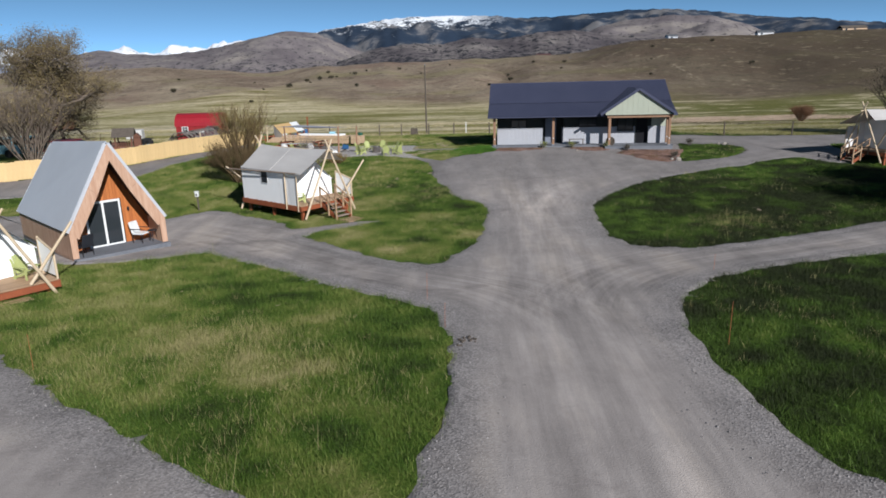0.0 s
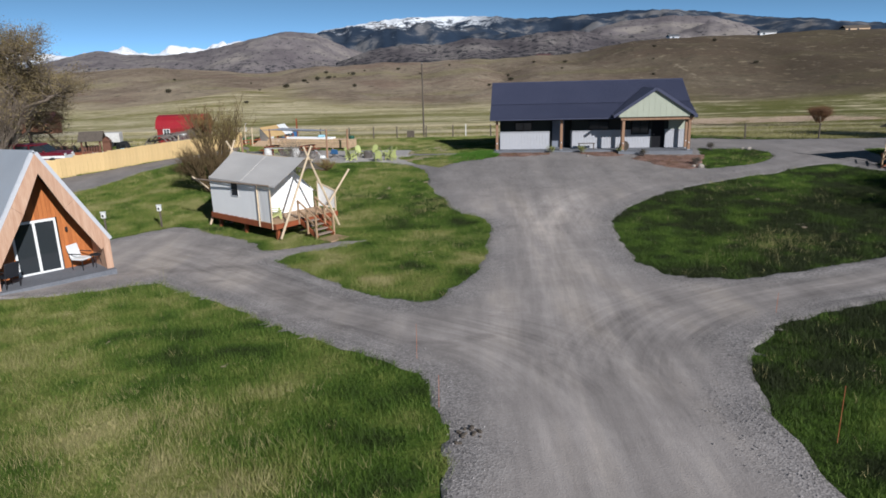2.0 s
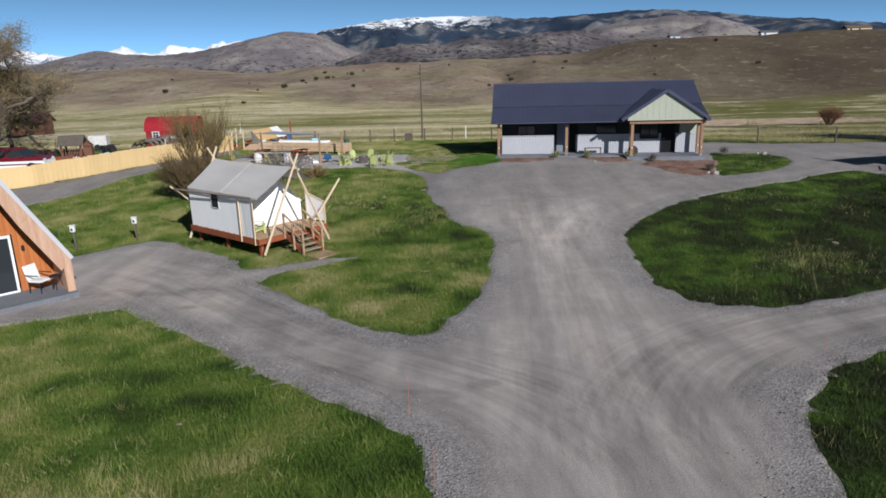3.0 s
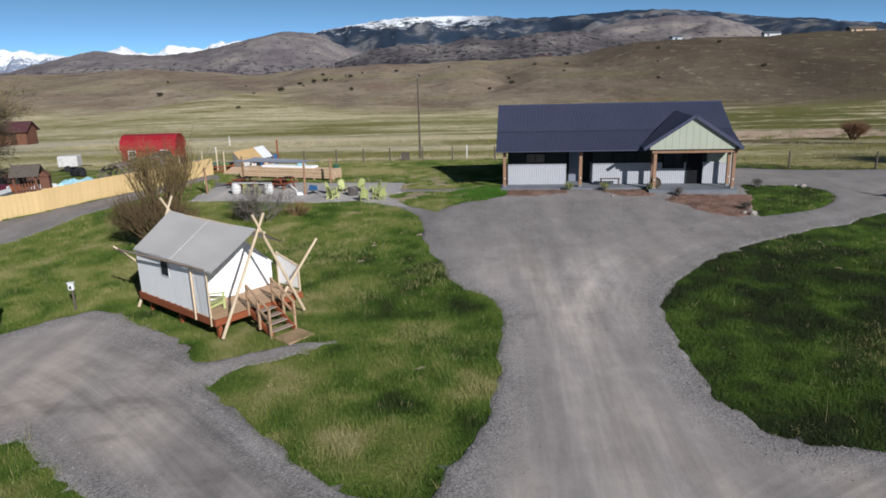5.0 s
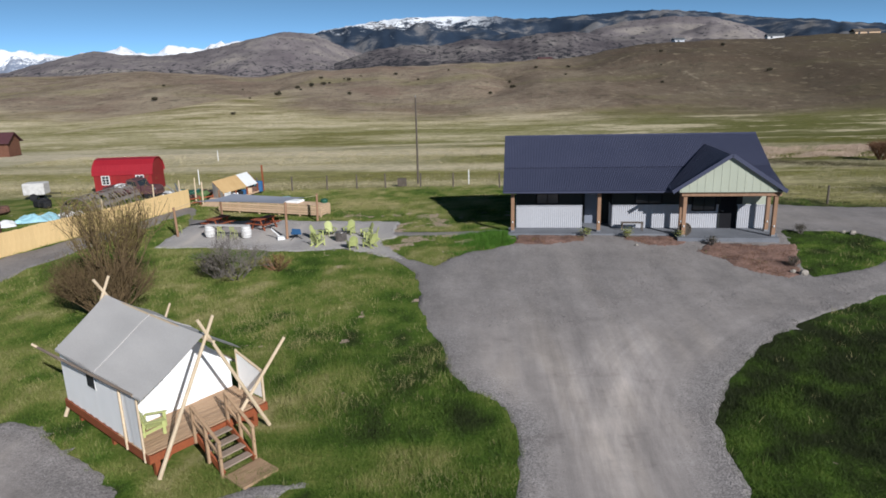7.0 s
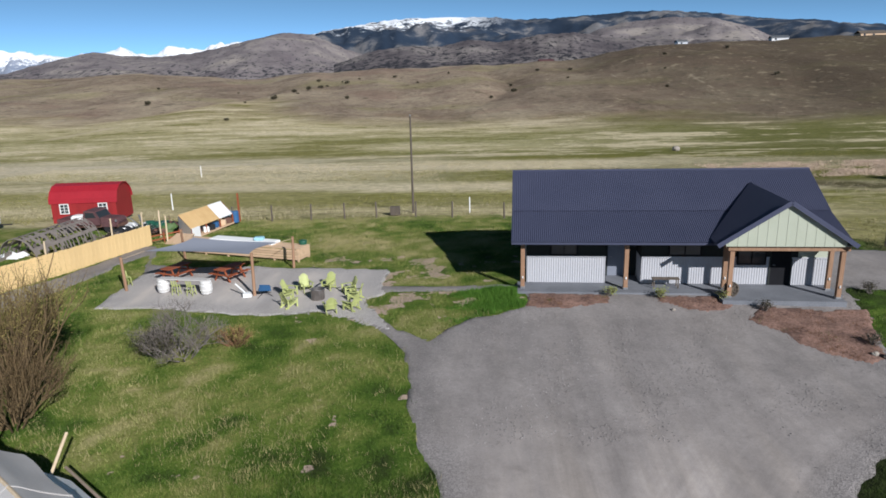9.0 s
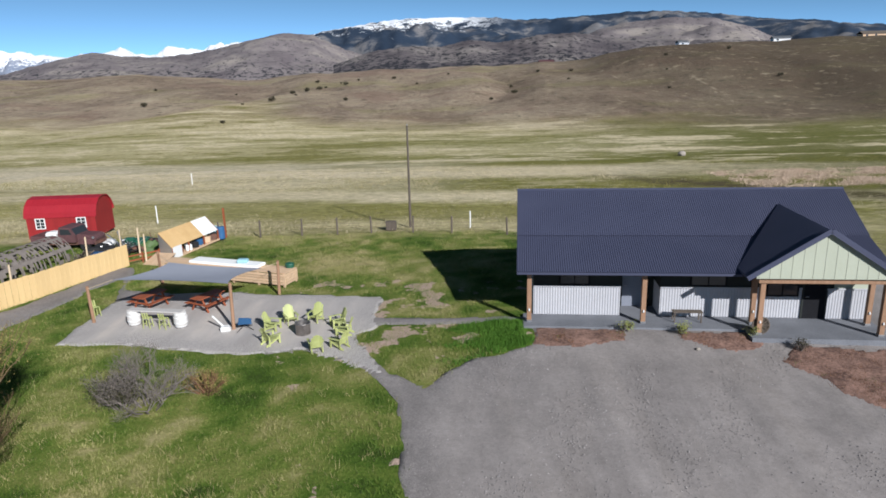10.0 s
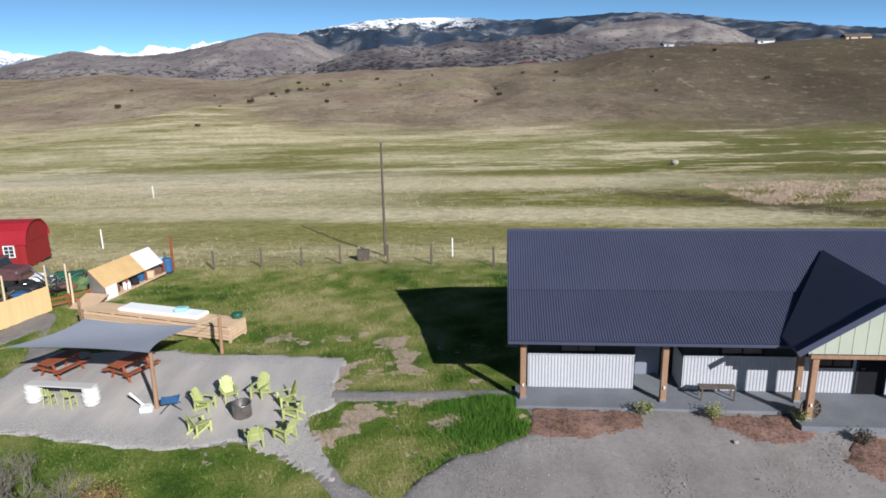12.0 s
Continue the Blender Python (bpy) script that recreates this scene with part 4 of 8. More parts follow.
def sheet(name, field, box, cell, lift, material, label, category):
    """A thin layer over the ground where field < 0, its edge drawn along field = 0."""
    xs, ys = np.arange(box[0], box[1], cell), np.arange(box[2], box[3], cell)
    x, y = np.meshgrid(xs, ys)
    d = field(x, y)
    rim = (d > 0) & (d < cell * 1.5)
    x0, y0 = x.copy(), y.copy()
    for _ in range(3):
        xr, yr, e = x[rim], y[rim], 0.04
        dd = field(xr, yr)
        gx, gy = (field(xr + e, yr) - field(xr - e, yr)) / (2 * e), (field(xr, yr + e) - field(xr, yr - e)) / (2 * e)
        g2 = np.maximum(gx * gx + gy * gy, 0.4)
        x[rim] = np.clip(xr - dd * gx / g2, x0[rim] - cell, x0[rim] + cell)
        y[rim] = np.clip(yr - dd * gy / g2, y0[rim] - cell, y0[rim] + cell)
    z = land(x, y) + lift + 0.012 * np.sin(x * 2.3 + np.sin(y * 0.7)) - np.where(d > 0, lift + 0.02, 0)
    i = np.arange(x.size).reshape(x.shape)
    quads = np.stack([i[:-1, :-1], i[:-1, 1:], i[1:, 1:], i[1:, :-1]], -1).reshape(-1, 4)
    dv = d.ravel()
    quads = quads[(dv[quads] < 0).any(1)]
    used = np.unique(quads)
    back = np.zeros(x.size, int)
    back[used] = np.arange(len(used))
    me = bpy.data.meshes.new(name)
    me.from_pydata(np.stack([x.ravel(), y.ravel(), z.ravel()], -1)[used].tolist(), [], back[quads].tolist())
    me.materials.append(material)
    me.polygons.foreach_set("use_smooth", [True] * len(me.polygons))
    verge = me.attributes.new("verge", "FLOAT", "POINT")
    verge.data.foreach_set("value", np.maximum(-field(x, y).ravel()[used], 0.0))
    wear = me.attributes.new("ruts", "FLOAT", "POINT")
    total, ways = ruts(x.ravel()[used], y.ravel()[used])
    wear.data.foreach_set("value", total)
    for k, way in enumerate(ways):
        me.attributes.new("lane" + str(k), "FLOAT_VECTOR", "POINT").data.foreach_set("vector", way.ravel())
    return tagged(new(name, me), label, category, kind="structure")


sheet("road", drive_field, (-39, 58, -13, 68), 0.22, 0.02, GRAVEL, "grey crushed-gravel drive with pale wheel lanes", "gravel drive")
sheet("pavement", lambda x, y: polygon_distance(PATIO_POLY, x, y) + ragged(x, y), (-18, 0, 50, 63), 0.16, 0.026, PATIO, "pale gravel patio round the fire pit", "gravel patio")
BEDS = ([(4.5, 55.0), (8.3, 54.6), (7.9, 53.4), (6.0, 53.0), (3.9, 53.2)], [(10.2, 54.2), (13.0, 53.9), (13.2, 52.9), (12.3, 52.3), (11.1, 52.5), (9.9, 53.5)],
        [(14.2, 52.7), (18.7, 52.2), (17.4, 49), (17.0, 48), (16, 47.4), (14.6, 48.3), (13.8, 50.5), (13.3, 51.7)])
for bed in BEDS:
    bx, by = [p[0] for p in bed], [p[1] for p in bed]
    sheet("planting_bed", lambda x, y: polygon_distance(bed, x, y) + ragged(x, y), (min(bx) - 1, max(bx) + 1, min(by) - 1, max(by) + 1), 0.15, 0.028, MULCH, "red-brown bark mulch bed before the porch", "planting bed")


# ---- far hills and mountains ----
def range_of(name, az, el, dist, deep, material, label, rough=0.12, seed=0.0, low=-20.0, step=0.2, spurs=0.8):
    """A mountain range seen from the site: its skyline rises el degrees at the bearings az, dist metres off."""
    a = np.arange(az[0], az[-1] + step / 2, step)
    crest = np.interp(a, az, el)
    crest = crest + rough * (0.5 * np.sin(a * 2.7 + seed) * np.sin(a * 0.9 + 2 * seed) + 0.28 * np.sin(a * 6.1 + 3 * seed) + 0.16 * np.sin(a * 13.7 + seed) + 0.1 * np.sin(a * 29 + seed))
    crest = crest + rough * 0.6 * (np.abs(np.sin(a * 3.3 + seed)) - 0.6) + rough * 0.3 * (np.abs(np.sin(a * 8.1 + seed)) - 0.6)
    s = np.linspace(0, 1.5, 44)
    aa, ss = np.meshgrid(a, s)
    r = dist - deep + deep * ss
    prof = np.where(ss < 1, ss ** 0.85, 1 - (ss - 1) * 0.8)
    top = 12 + dist * np.tan(np.radians(crest))[None, :]
    x, y = r * np.sin(np.radians(aa)), 34 + r * np.cos(np.radians(aa))
    spur = sum(h * np.sin((x * math.cos(a) + y * math.sin(a)) / w + seed * k + 1.5 * np.sin((y * math.cos(a) - x * math.sin(a)) / (w * 1.7) + k))
               for k, (h, w, a) in enumerate(((0.10, 130, 0.4), (0.07, 75, -0.5), (0.05, 42, 0.9), (0.03, 24, -0.2), (0.018, 13, 0.6))))
    z = low + (top - low) * (prof + spur * np.sin(np.pi * np.clip(ss, 0, 1)) * spurs)
    i = np.arange(aa.size).reshape(aa.shape)
    fa = np.stack([i[:-1, :-1], i[:-1, 1:], i[1:, 1:], i[1:, :-1]], -1).reshape(-1, 4)
    me = bpy.data.meshes.new(name)
    me.from_pydata(np.stack([x, y, z], -1).reshape(-1, 3).tolist(), [], fa.tolist())
    me.materials.append(material)
    me.polygons.foreach_set("use_smooth", [True] * len(me.polygons))
    return tagged(new(name, me), label, "mountain", kind="structure")


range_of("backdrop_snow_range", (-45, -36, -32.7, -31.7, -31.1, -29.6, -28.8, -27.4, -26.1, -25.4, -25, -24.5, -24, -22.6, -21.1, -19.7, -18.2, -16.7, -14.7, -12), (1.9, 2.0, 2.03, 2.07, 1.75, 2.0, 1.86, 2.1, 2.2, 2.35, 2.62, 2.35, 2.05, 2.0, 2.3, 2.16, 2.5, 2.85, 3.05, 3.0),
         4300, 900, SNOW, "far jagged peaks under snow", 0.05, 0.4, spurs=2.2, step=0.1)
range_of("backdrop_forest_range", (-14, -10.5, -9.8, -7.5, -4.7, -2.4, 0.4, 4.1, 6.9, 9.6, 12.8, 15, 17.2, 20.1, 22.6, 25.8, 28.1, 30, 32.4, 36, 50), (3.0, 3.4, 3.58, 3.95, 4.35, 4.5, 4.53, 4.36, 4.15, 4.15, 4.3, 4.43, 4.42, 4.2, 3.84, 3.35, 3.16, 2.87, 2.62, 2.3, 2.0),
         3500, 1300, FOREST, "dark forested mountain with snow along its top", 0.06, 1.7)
range_of("backdrop_brown_hills", (-50, -36, -33, -30.8, -28.9, -26.9, -25, -22.8, -20, -17.4, -15.1, -12.9, -10.7, -9.4, -8.1, -6.3, -3, 0), (0.2, 0.4, 0.71, 1.29, 1.81, 2.23, 1.93, 1.81, 2.05, 2.55, 3.1, 3.52, 3.37, 2.84, 2.24, 1.63, 1.2, 0.6),
         2300, 800, HILL_ROCK, "bare grey-brown hills with scattered trees", 0.05, 0.9)
range_of("backdrop_round_hill", (8, 11, 13, 15, 18.5, 21.4, 24.3, 25.5, 29), (1.2, 2.4, 3.2, 3.62, 3.86, 3.69, 2.86, 2.2, 1.2), 2000, 700, HILL_ROCK, "round bare hill before the forested mountain", 0.04, 2.2)
range_of("backdrop_low_hills", (-9, -6, -3, 0, 2.5, 5, 8, 11, 14, 18, 24, 30), (0.9, 1.9, 2.3, 2.2, 2.7, 2.4, 2.9, 3.0, 2.5, 2.2, 1.9, 1.6), 1600, 500, SCRUB_HILL, "low rocky hills with dark scrub", 0.06, 3.1, spurs=0.4)

# ---- the long house with its porch ----
HOUSE = pose(3.52, 55.13, 0.0, 0, 0, -6.5)
house = thing("house", HOUSE, "long single-storey house with dark metal roof and sage gable porch", "house")


def wall_box(g, x0, x1, y0, y1, z0, z1):
    return g.box(((x0 + x1) / 2, (y0 + y1) / 2, (z0 + z1) / 2), (x1 - x0, y1 - y0, z1 - z0))


FLOOR = 0.74
part("porch_slab", wall_box(wall_box(Geo(), 0.35, 14.95, -0.05, 1.5, 0.2, FLOOR), 9.5, 14.72, -0.98, -0.05, 0.2, FLOOR).box((5.45, 2.1, 0.475), (1.7, 1.3, 0.545)), CONCRETE, house, "smooth grey concrete porch floor")
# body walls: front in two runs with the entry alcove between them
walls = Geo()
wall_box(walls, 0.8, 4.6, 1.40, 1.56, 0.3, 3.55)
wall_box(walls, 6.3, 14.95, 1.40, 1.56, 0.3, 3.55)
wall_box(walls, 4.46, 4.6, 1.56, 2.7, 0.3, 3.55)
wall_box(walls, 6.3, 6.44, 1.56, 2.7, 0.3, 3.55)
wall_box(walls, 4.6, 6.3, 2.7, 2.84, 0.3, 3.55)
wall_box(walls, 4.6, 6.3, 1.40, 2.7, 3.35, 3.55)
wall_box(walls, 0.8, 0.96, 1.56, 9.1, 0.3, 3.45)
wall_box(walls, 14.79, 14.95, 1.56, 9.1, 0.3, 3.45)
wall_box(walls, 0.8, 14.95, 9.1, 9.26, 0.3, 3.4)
part("wall", walls, SHADED_SIDING, house, "green board siding with the porch shade in its colour")
# the siding in its sunlit tone at the right end
part("end_wall", wall_box(Geo(), 13.45, 14.95, 1.375, 1.40, FLOOR + 1.32, 3.3), SAGE, house, "pale sage board siding")
for x0 in (0.82, 14.93):
    part("gable_end_wall", Geo().slab([(x0, 1.5, 3.5), (x0, 9.2, 3.42), (x0, 5.55, 5.5), (x0, 2.6, 3.88)], (-0.1 if x0 > 5 else 0.1, 0, 0)), SAGE, house)
# white ribbed metal along the foot of the walls
for a, b in (((0.8, 1.39), (4.6, 1.39)), ((6.3, 1.39), (12.2, 1.39)), ((13.15, 1.36), (14.95, 1.36)), ((4.62, 1.4), (4.62, 2.68)), ((6.28, 2.68), (6.28, 1.4))):
    nrm = Vector((b[1] - a[1], -(b[0] - a[0]), 0)).normalized()
    part("wainscot", Geo().waves((*a, FLOOR + 0.01), (*b, FLOOR + 0.01), (0, 0, 1.30), 0.115, 0.016, nrm), WHITE_METAL, house, "white ribbed metal wainscot")
part("wainscot", Geo().waves((0.795, 9.2, 0.5), (0.795, 1.4, 0.5), (0, 0, 1.55), 0.115, 0.016, (-1, 0, 0)), WHITE_METAL, house)
for x0, x1, y in ((0.8, 4.6, 1.37), (6.3, 12.2, 1.37), (13.15, 14.95, 1.345)):
    part("wainscot_cap", wall_box(Geo(), x0, x1, y - 0.03, y + 0.03, FLOOR + 1.31, FLOOR + 1.37), WHITE_METAL, house)


def house_window(x, w, z, h, y=1.385):
    win = part("window", wall_box(Geo(), x, x + w, y - 0.02, y + 0.01, z, z + h), GLASS, house, "dark window under the porch")
    fr = Geo()
    for x0, x1, z0, z1 in ((x - 0.06, x + w + 0.06, z + h, z + h + 0.06), (x - 0.06, x + w + 0.06, z - 0.06, z), (x - 0.06, x, z, z + h), (x + w, x + w + 0.06, z, z + h), (x + w / 2 - 0.02, x + w / 2 + 0.02, z, z + h)):
        wall_box(fr, x0, x1, y - 0.045, y + 0.008, z0, z1)
    part("window_frame", fr, DARK_DOOR, win)


house_window(2.0, 1.2, 2.2, 0.55)
house_window(7.6, 1.4, 2.2, 0.55)
house_window(10.75, 1.2, 1.8, 1.05, 1.33)


def house_door(x, w, y, label, paint):
    d = part("door", wall_box(Geo(), x, x + w, y - 0.05, y, FLOOR, FLOOR + 2.05), paint, house, label)
    fr = Geo()
    for x0, x1, z0, z1 in ((x - 0.07, x, 0, 2.12), (x + w, x + w + 0.07, 0, 2.12), (x, x + w, 2.05, 2.12)):
        wall_box(fr, x0, x1, y - 0.07, y, FLOOR + z0, FLOOR + z1)
    part("door_frame", fr, SHADED_SIDING, d)
    part("door_handle", Geo().tube((x + 0.08, y - 0.1, FLOOR + 1.0), (x + 0.2, y - 0.1, FLOOR + 1.0), 0.014).tube((x + 0.09, y - 0.1, FLOOR + 1.0), (x + 0.09, y - 0.04, FLOOR + 1.0), 0.01), STEEL, d)


house_door(4.86, 0.92, 2.69, "blue-grey entry door in the alcove", BLUE_DOOR)
house_door(12.24, 0.88, 1.39, "dark entry door on the gable porch", DARK_DOOR)
# posts
POSTS = ((0.6, 0.5, 3.0), (5.44, 0.5, 3.0), (9.84, -0.54, 3.0), (14.5, -0.54, 3.0), (9.96, 0.66, 3.0), (14.56, 0.66, 3.0))
for px, py, pz in POSTS:
    post = part("post", Geo().box((px, py, (FLOOR + pz) / 2), (0.2, 0.2, pz - FLOOR), ch=0.012), CEDAR_POST, house, "square tan timber post")
    part("bracket", Geo().box((px, py, FLOOR + 0.05), (0.23, 0.23, 0.1), ch=0.01), STEEL, post)
    part("post_lamp", Geo().lathe((px, py - 0.13, FLOOR + 0.52), [(0.02, 0), (0.035, 0.02), (0.035, 0.09), (0.02, 0.11)], 8), WHITE_PAINT, post)
# beam and soffit share the siding colour that holds the porch shade
part("porch_beam", Geo().beam((0.5, 0.5, 3.08), (9.9, 0.5, 3.08), 0.16, 0.2), SHADED_SIDING, house)
part("gable_beam", Geo().beam((9.62, -0.62, 3.08), (14.72, -0.62, 3.08), 0.2, 0.24, 0.012), CEDAR_POST, house, "tan timber beam under the gable")
part("side_beam", Geo().beam((9.86, -0.7, 3.08), (9.86, 1.4, 3.08), 0.16, 0.2), CEDAR_POST, house)
part("side_beam", Geo().beam((14.54, -0.55, 3.08), (14.54, 1.4, 3.08), 0.16, 0.2), CEDAR_POST, house)
part("soffit", wall_box(Geo(), 0.3, 14.95, 0.14, 1.4, 3.03, 3.05), SHADED_SIDING, house)
part("soffit", wall_box(Geo(), 9.5, 14.8, -0.85, 0.05, 3.2, 3.23), SAGE, house)
# roof: upper course and a slightly flatter lower course, both ribbed
U0, U1, EAVE, BREAK, RIDGE = 0.06, 15.2, (0.0, 3.16), (2.6, 4.06), (5.55, 5.68)
roof = part("roof", Geo().slab([(U0, EAVE[0], EAVE[1]), (U0, BREAK[0], BREAK[1]), (U0, RIDGE[0], RIDGE[1]), (U0, 10.0, 3.16), (U0, 10.0, 3.04), (U0, RIDGE[0], 5.54), (U0, BREAK[0], 3.92), (U0, EAVE[0], 3.04)], (U1 - U0, 0, 0)), ROOF_DARK, house, "dark slate-blue ribbed metal roof")


def course(p, q, x0, x1, name, pitch=0.095):
    d = Vector((0, q[0] - p[0], q[1] - p[1]))
    nrm = Vector((0, -d.z, d.y)).normalized()
    if nrm.z < 0:
        nrm = -nrm
    part(name, Geo().waves((x0, p[0], p[1] + 0.006), (x1, p[0], p[1] + 0.006), d, pitch, 0.021, nrm), ROOF_DARK, roof)


course((-0.03, EAVE[1] - 0.012), (BREAK[0] + 0.05, BREAK[1] + 0.015), U0, U1, "roof_panel")
course((BREAK[0] - 0.02, BREAK[1] + 0.03), (RIDGE[0], RIDGE[1] + 0.01), U0, U1, "roof_panel")
course((10.02, 3.16), (RIDGE[0], RIDGE[1] + 0.01), U0, U1, "roof_panel")
part("ridge_cap", Geo().slab([(U0, 5.43, 5.655), (U0, 5.55, 5.725), (U0, 5.67, 5.665), (U0, 5.55, 5.745)], (U1 - U0, 0, 0)), ROOF_DARK, roof)
part("gutter", Geo().beam((U0, -0.06, 3.10), (9.3, -0.06, 3.10), 0.1, 0.1, 0.01), ROOF_DARK, house)
# gable over the right end of the porch
GX, GHALF, GF, GE, GR = 11.97, 2.88, -1.0, 3.22, 5.1
VY = 3.8
for s in (-1, 1):
    e, r = Vector((GX + s * GHALF, GF, GE)), Vector((GX, GF, GR))
    pan = Geo().slab([(GX, GF, GR), (GX + s * GHALF, GF, GE), (GX + s * GHALF, 0.3, GE), (GX, VY + 0.6, GR)], (0, 0, 0.09))
    gr = part("gable_roof", pan, ROOF_DARK, house)
    d = Vector((-s * GHALF, 0, GR - GE)).normalized()
    n_out = Vector((s * (GR - GE), 0, GHALF)).normalized()
    ribs = Geo()
    y = GF + 0.02
    while y < VY:
        t0 = 0.0 if y < 0.25 else (y - 0.25) / (VY + 0.6 - 0.25)
        lo = e.lerp(r, t0) + Vector((0, y - GF, 0.105))
        hi = r + Vector((0, y - GF, 0.105))
        ribs.beam(lo, hi, 0.02, 0.004)
        y += 0.12
    part("rib", ribs, ROOF_DARK, gr)
    part("barge_board", Geo().beam(e + Vector((s * 0.02, -0.03, 0.03)), r + Vector((0, -0.03, 0.08)), 0.05, 0.2), ROOF_DARK, house, "dark barge board")
front = part("gable_front", Geo().slab([(GX - 2.5, -0.86, 3.2), (GX + 2.5, -0.86, 3.2), (GX + 2.5, -0.86, 3.46), (GX, -0.86, GR - 0.02), (GX - 2.5, -0.86, 3.46)], (0, 0.08, 0)), SAGE, house, "pale sage board-and-batten gable")
for i in range(13):
    bx = GX - 2.4 + i * 0.4
    top = GR - 0.1 - abs(bx - GX) * (GR - GE) / GHALF
    if top > 3.3:
        part("batten", Geo().box((bx, -0.866, (3.2 + top) / 2), (0.045, 0.012, top - 3.2)), SAGE, front)

# porch furniture
wheel_ring = thing("wagon_wheel", HOUSE @ pose(9.95, -0.48, FLOOR + 0.36, 82, 0, 8), "old dark wooden wagon wheel leaning by the porch post", "wagon wheel")
part("rim", Geo().lathe((0, 0, -0.03), [(0.325, 0), (0.37, 0), (0.37, 0.05), (0.325, 0.05), (0.325, 0.0)], 24), OLD_POST, wheel_ring)
part("hub", Geo().lathe((0, 0, -0.06), [(0.04, 0), (0.065, 0.03), (0.065, 0.09), (0.04, 0.12)], 12), OLD_POST, wheel_ring)
for k in range(10):
    a = 2 * math.pi * k / 10
    part("spoke", Geo().beam((0.05 * math.cos(a), 0.05 * math.sin(a), 0), (0.33 * math.cos(a), 0.33 * math.sin(a), 0), 0.035, 0.03), OLD_POST, wheel_ring)
bench = thing("bench", HOUSE @ pose(7.35, 1.0, FLOOR), "long weathered grey bench against the porch wall", "bench")
for k in range(4):
    part("slat", Geo().box((0, -0.05 - 0.1 * k, 0.45), (1.25, 0.085, 0.03), ch=0.006), OLD_POST, bench)
for sx in (-0.55, 0.55):
    part("leg", Geo().beam((sx, 0.0, 0), (sx, 0.0, 0.45), 0.05, 0.05), OLD_POST, bench)
    part("leg", Geo().beam((sx, -0.38, 0), (sx, -0.38, 0.45), 0.05, 0.05), OLD_POST, bench)


# ---- canvas tents on timber decks ----
def tent(m, label, stairs=True):
    """Local x runs to the front, y across, z up from the ground."""
    t = thing("canvas_tent", m @ Matrix.Diagonal((1.034, 1, 1, 1)), label, "tent", group="canvas tents on decks")
    D, E, R, W, L, B = 0.79, 2.65, 3.55, 3.59, 3.6, 0.28
    part("platform", wall_box(Geo(), B - 0.06, 3.6, 0.0, W, D - 0.16, D), DECK_WOOD, t)
    for i in range(12):
        part("board", Geo().box((3.66 + 0.138 * i, W / 2, D - 0.02), (0.13, W + 0.1, 0.04), ch=0.008), DECK_WOOD, t)
    part("rim_joist", Geo().beam((B - 0.1, -0.03, D - 0.15), (5.3, -0.03, D - 0.15), 0.05, 0.26), RED_WOOD, t, "red-brown stained rim joist")
    part("rim_joist", Geo().beam((B - 0.1, W + 0.03, D - 0.15), (5.3, W + 0.03, D - 0.15), 0.05, 0.26), RED_WOOD, t)
    part("rim_joist", Geo().beam((5.28, -0.05, D - 0.15), (5.28, W + 0.05, D - 0.15), 0.05, 0.22), RED_WOOD, t)
    part("rim_joist", Geo().beam((B - 0.1, 0, D - 0.15), (B - 0.1, W, D - 0.15), 0.05, 0.26), RED_WOOD, t)
    for x in (B + 0.2, 2.6, 5.0):
        for y in (0.25, W - 0.25):
            sup = part("support_post", Geo().box((x, y, (D - 0.28) / 2 - 0.05), (0.14, 0.14, D - 0.18)), RED_WOOD, t)
            if x > 4:
                part("brace", Geo().beam((x + 0.05, y, 0.05), (x + 0.05, y + (0.45 if y < 1 else -0.45), D - 0.3), 0.05, 0.1), RED_WOOD, sup)
    # canvas walls with soft folds
    def cloth(p, q, z0, z1, name, material, folds=8, amp=0.025, lab="", out=(0, -1, 0)):
        g, p, q = Geo(), Vector(p), Vector(q)
        n = folds * 3
        rows = 5
        vs = []
        for r in range(rows):
            for i in range(n + 1):
                f = i / n
                w = amp * math.sin(i * 2.1 + r * 0.7) * (0.5 + 0.5 * math.sin(i * 0.9)) * (1 - 0.3 * r / rows)
                v = p.lerp(q, f) + Vector(out) * w
                vs.append((v.x, v.y, z0 + (z1 - z0) * r / (rows - 1)))
        g.add(vs, [(r * (n + 1) + i, r * (n + 1) + i + 1, (r + 1) * (n + 1) + i + 1, (r + 1) * (n + 1) + i) for r in range(rows - 1) for i in range(n)])
        return part(name, g, material, t, lab, smooth=True)
    cloth((B, 0, 0), (4.08, 0, 0), D - 0.05, E - 0.06, "side_wall", CANVAS, 9, 0.006, "white canvas side wall")
    cloth((B, W, 0), (L, W, 0), D - 0.05, 1.69, "side_wall", CANVAS, 9, 0.012)
    part("back_wall", Geo().slab([(B, 0, D), (B, W, D), (B, W, 1.67), (B, W / 2, R - 0.15), (B, 0, E - 0.1)], (0.03, 0, 0)), CANVAS, t)
    fw = part("front_wall", Geo().slab([(L, 0, D), (L, W, D), (L, W, 1.67), (L, W / 2, R - 0.15), (L, 0, E - 0.1)], (-0.03, 0, 0)), CANVAS, t, "white canvas front with a zipped door")
    part("inner_roof", Geo().slab([(B, W / 2, R - 0.14), (L, W / 2, R - 0.14), (L, W + 0.06, 1.63), (B, W + 0.06, 1.63)], (0, 0.02, 0.02)), CANVAS, t, "white canvas inner roof")
    part("door_flap", Geo().slab([(L + 0.004, 1.35, D), (L + 0.004, 2.4, D), (L + 0.004, 2.3, D + 1.9), (L + 0.004, 1.45, D + 1.9)], (0.02, 0, 0)), CANVAS, fw)
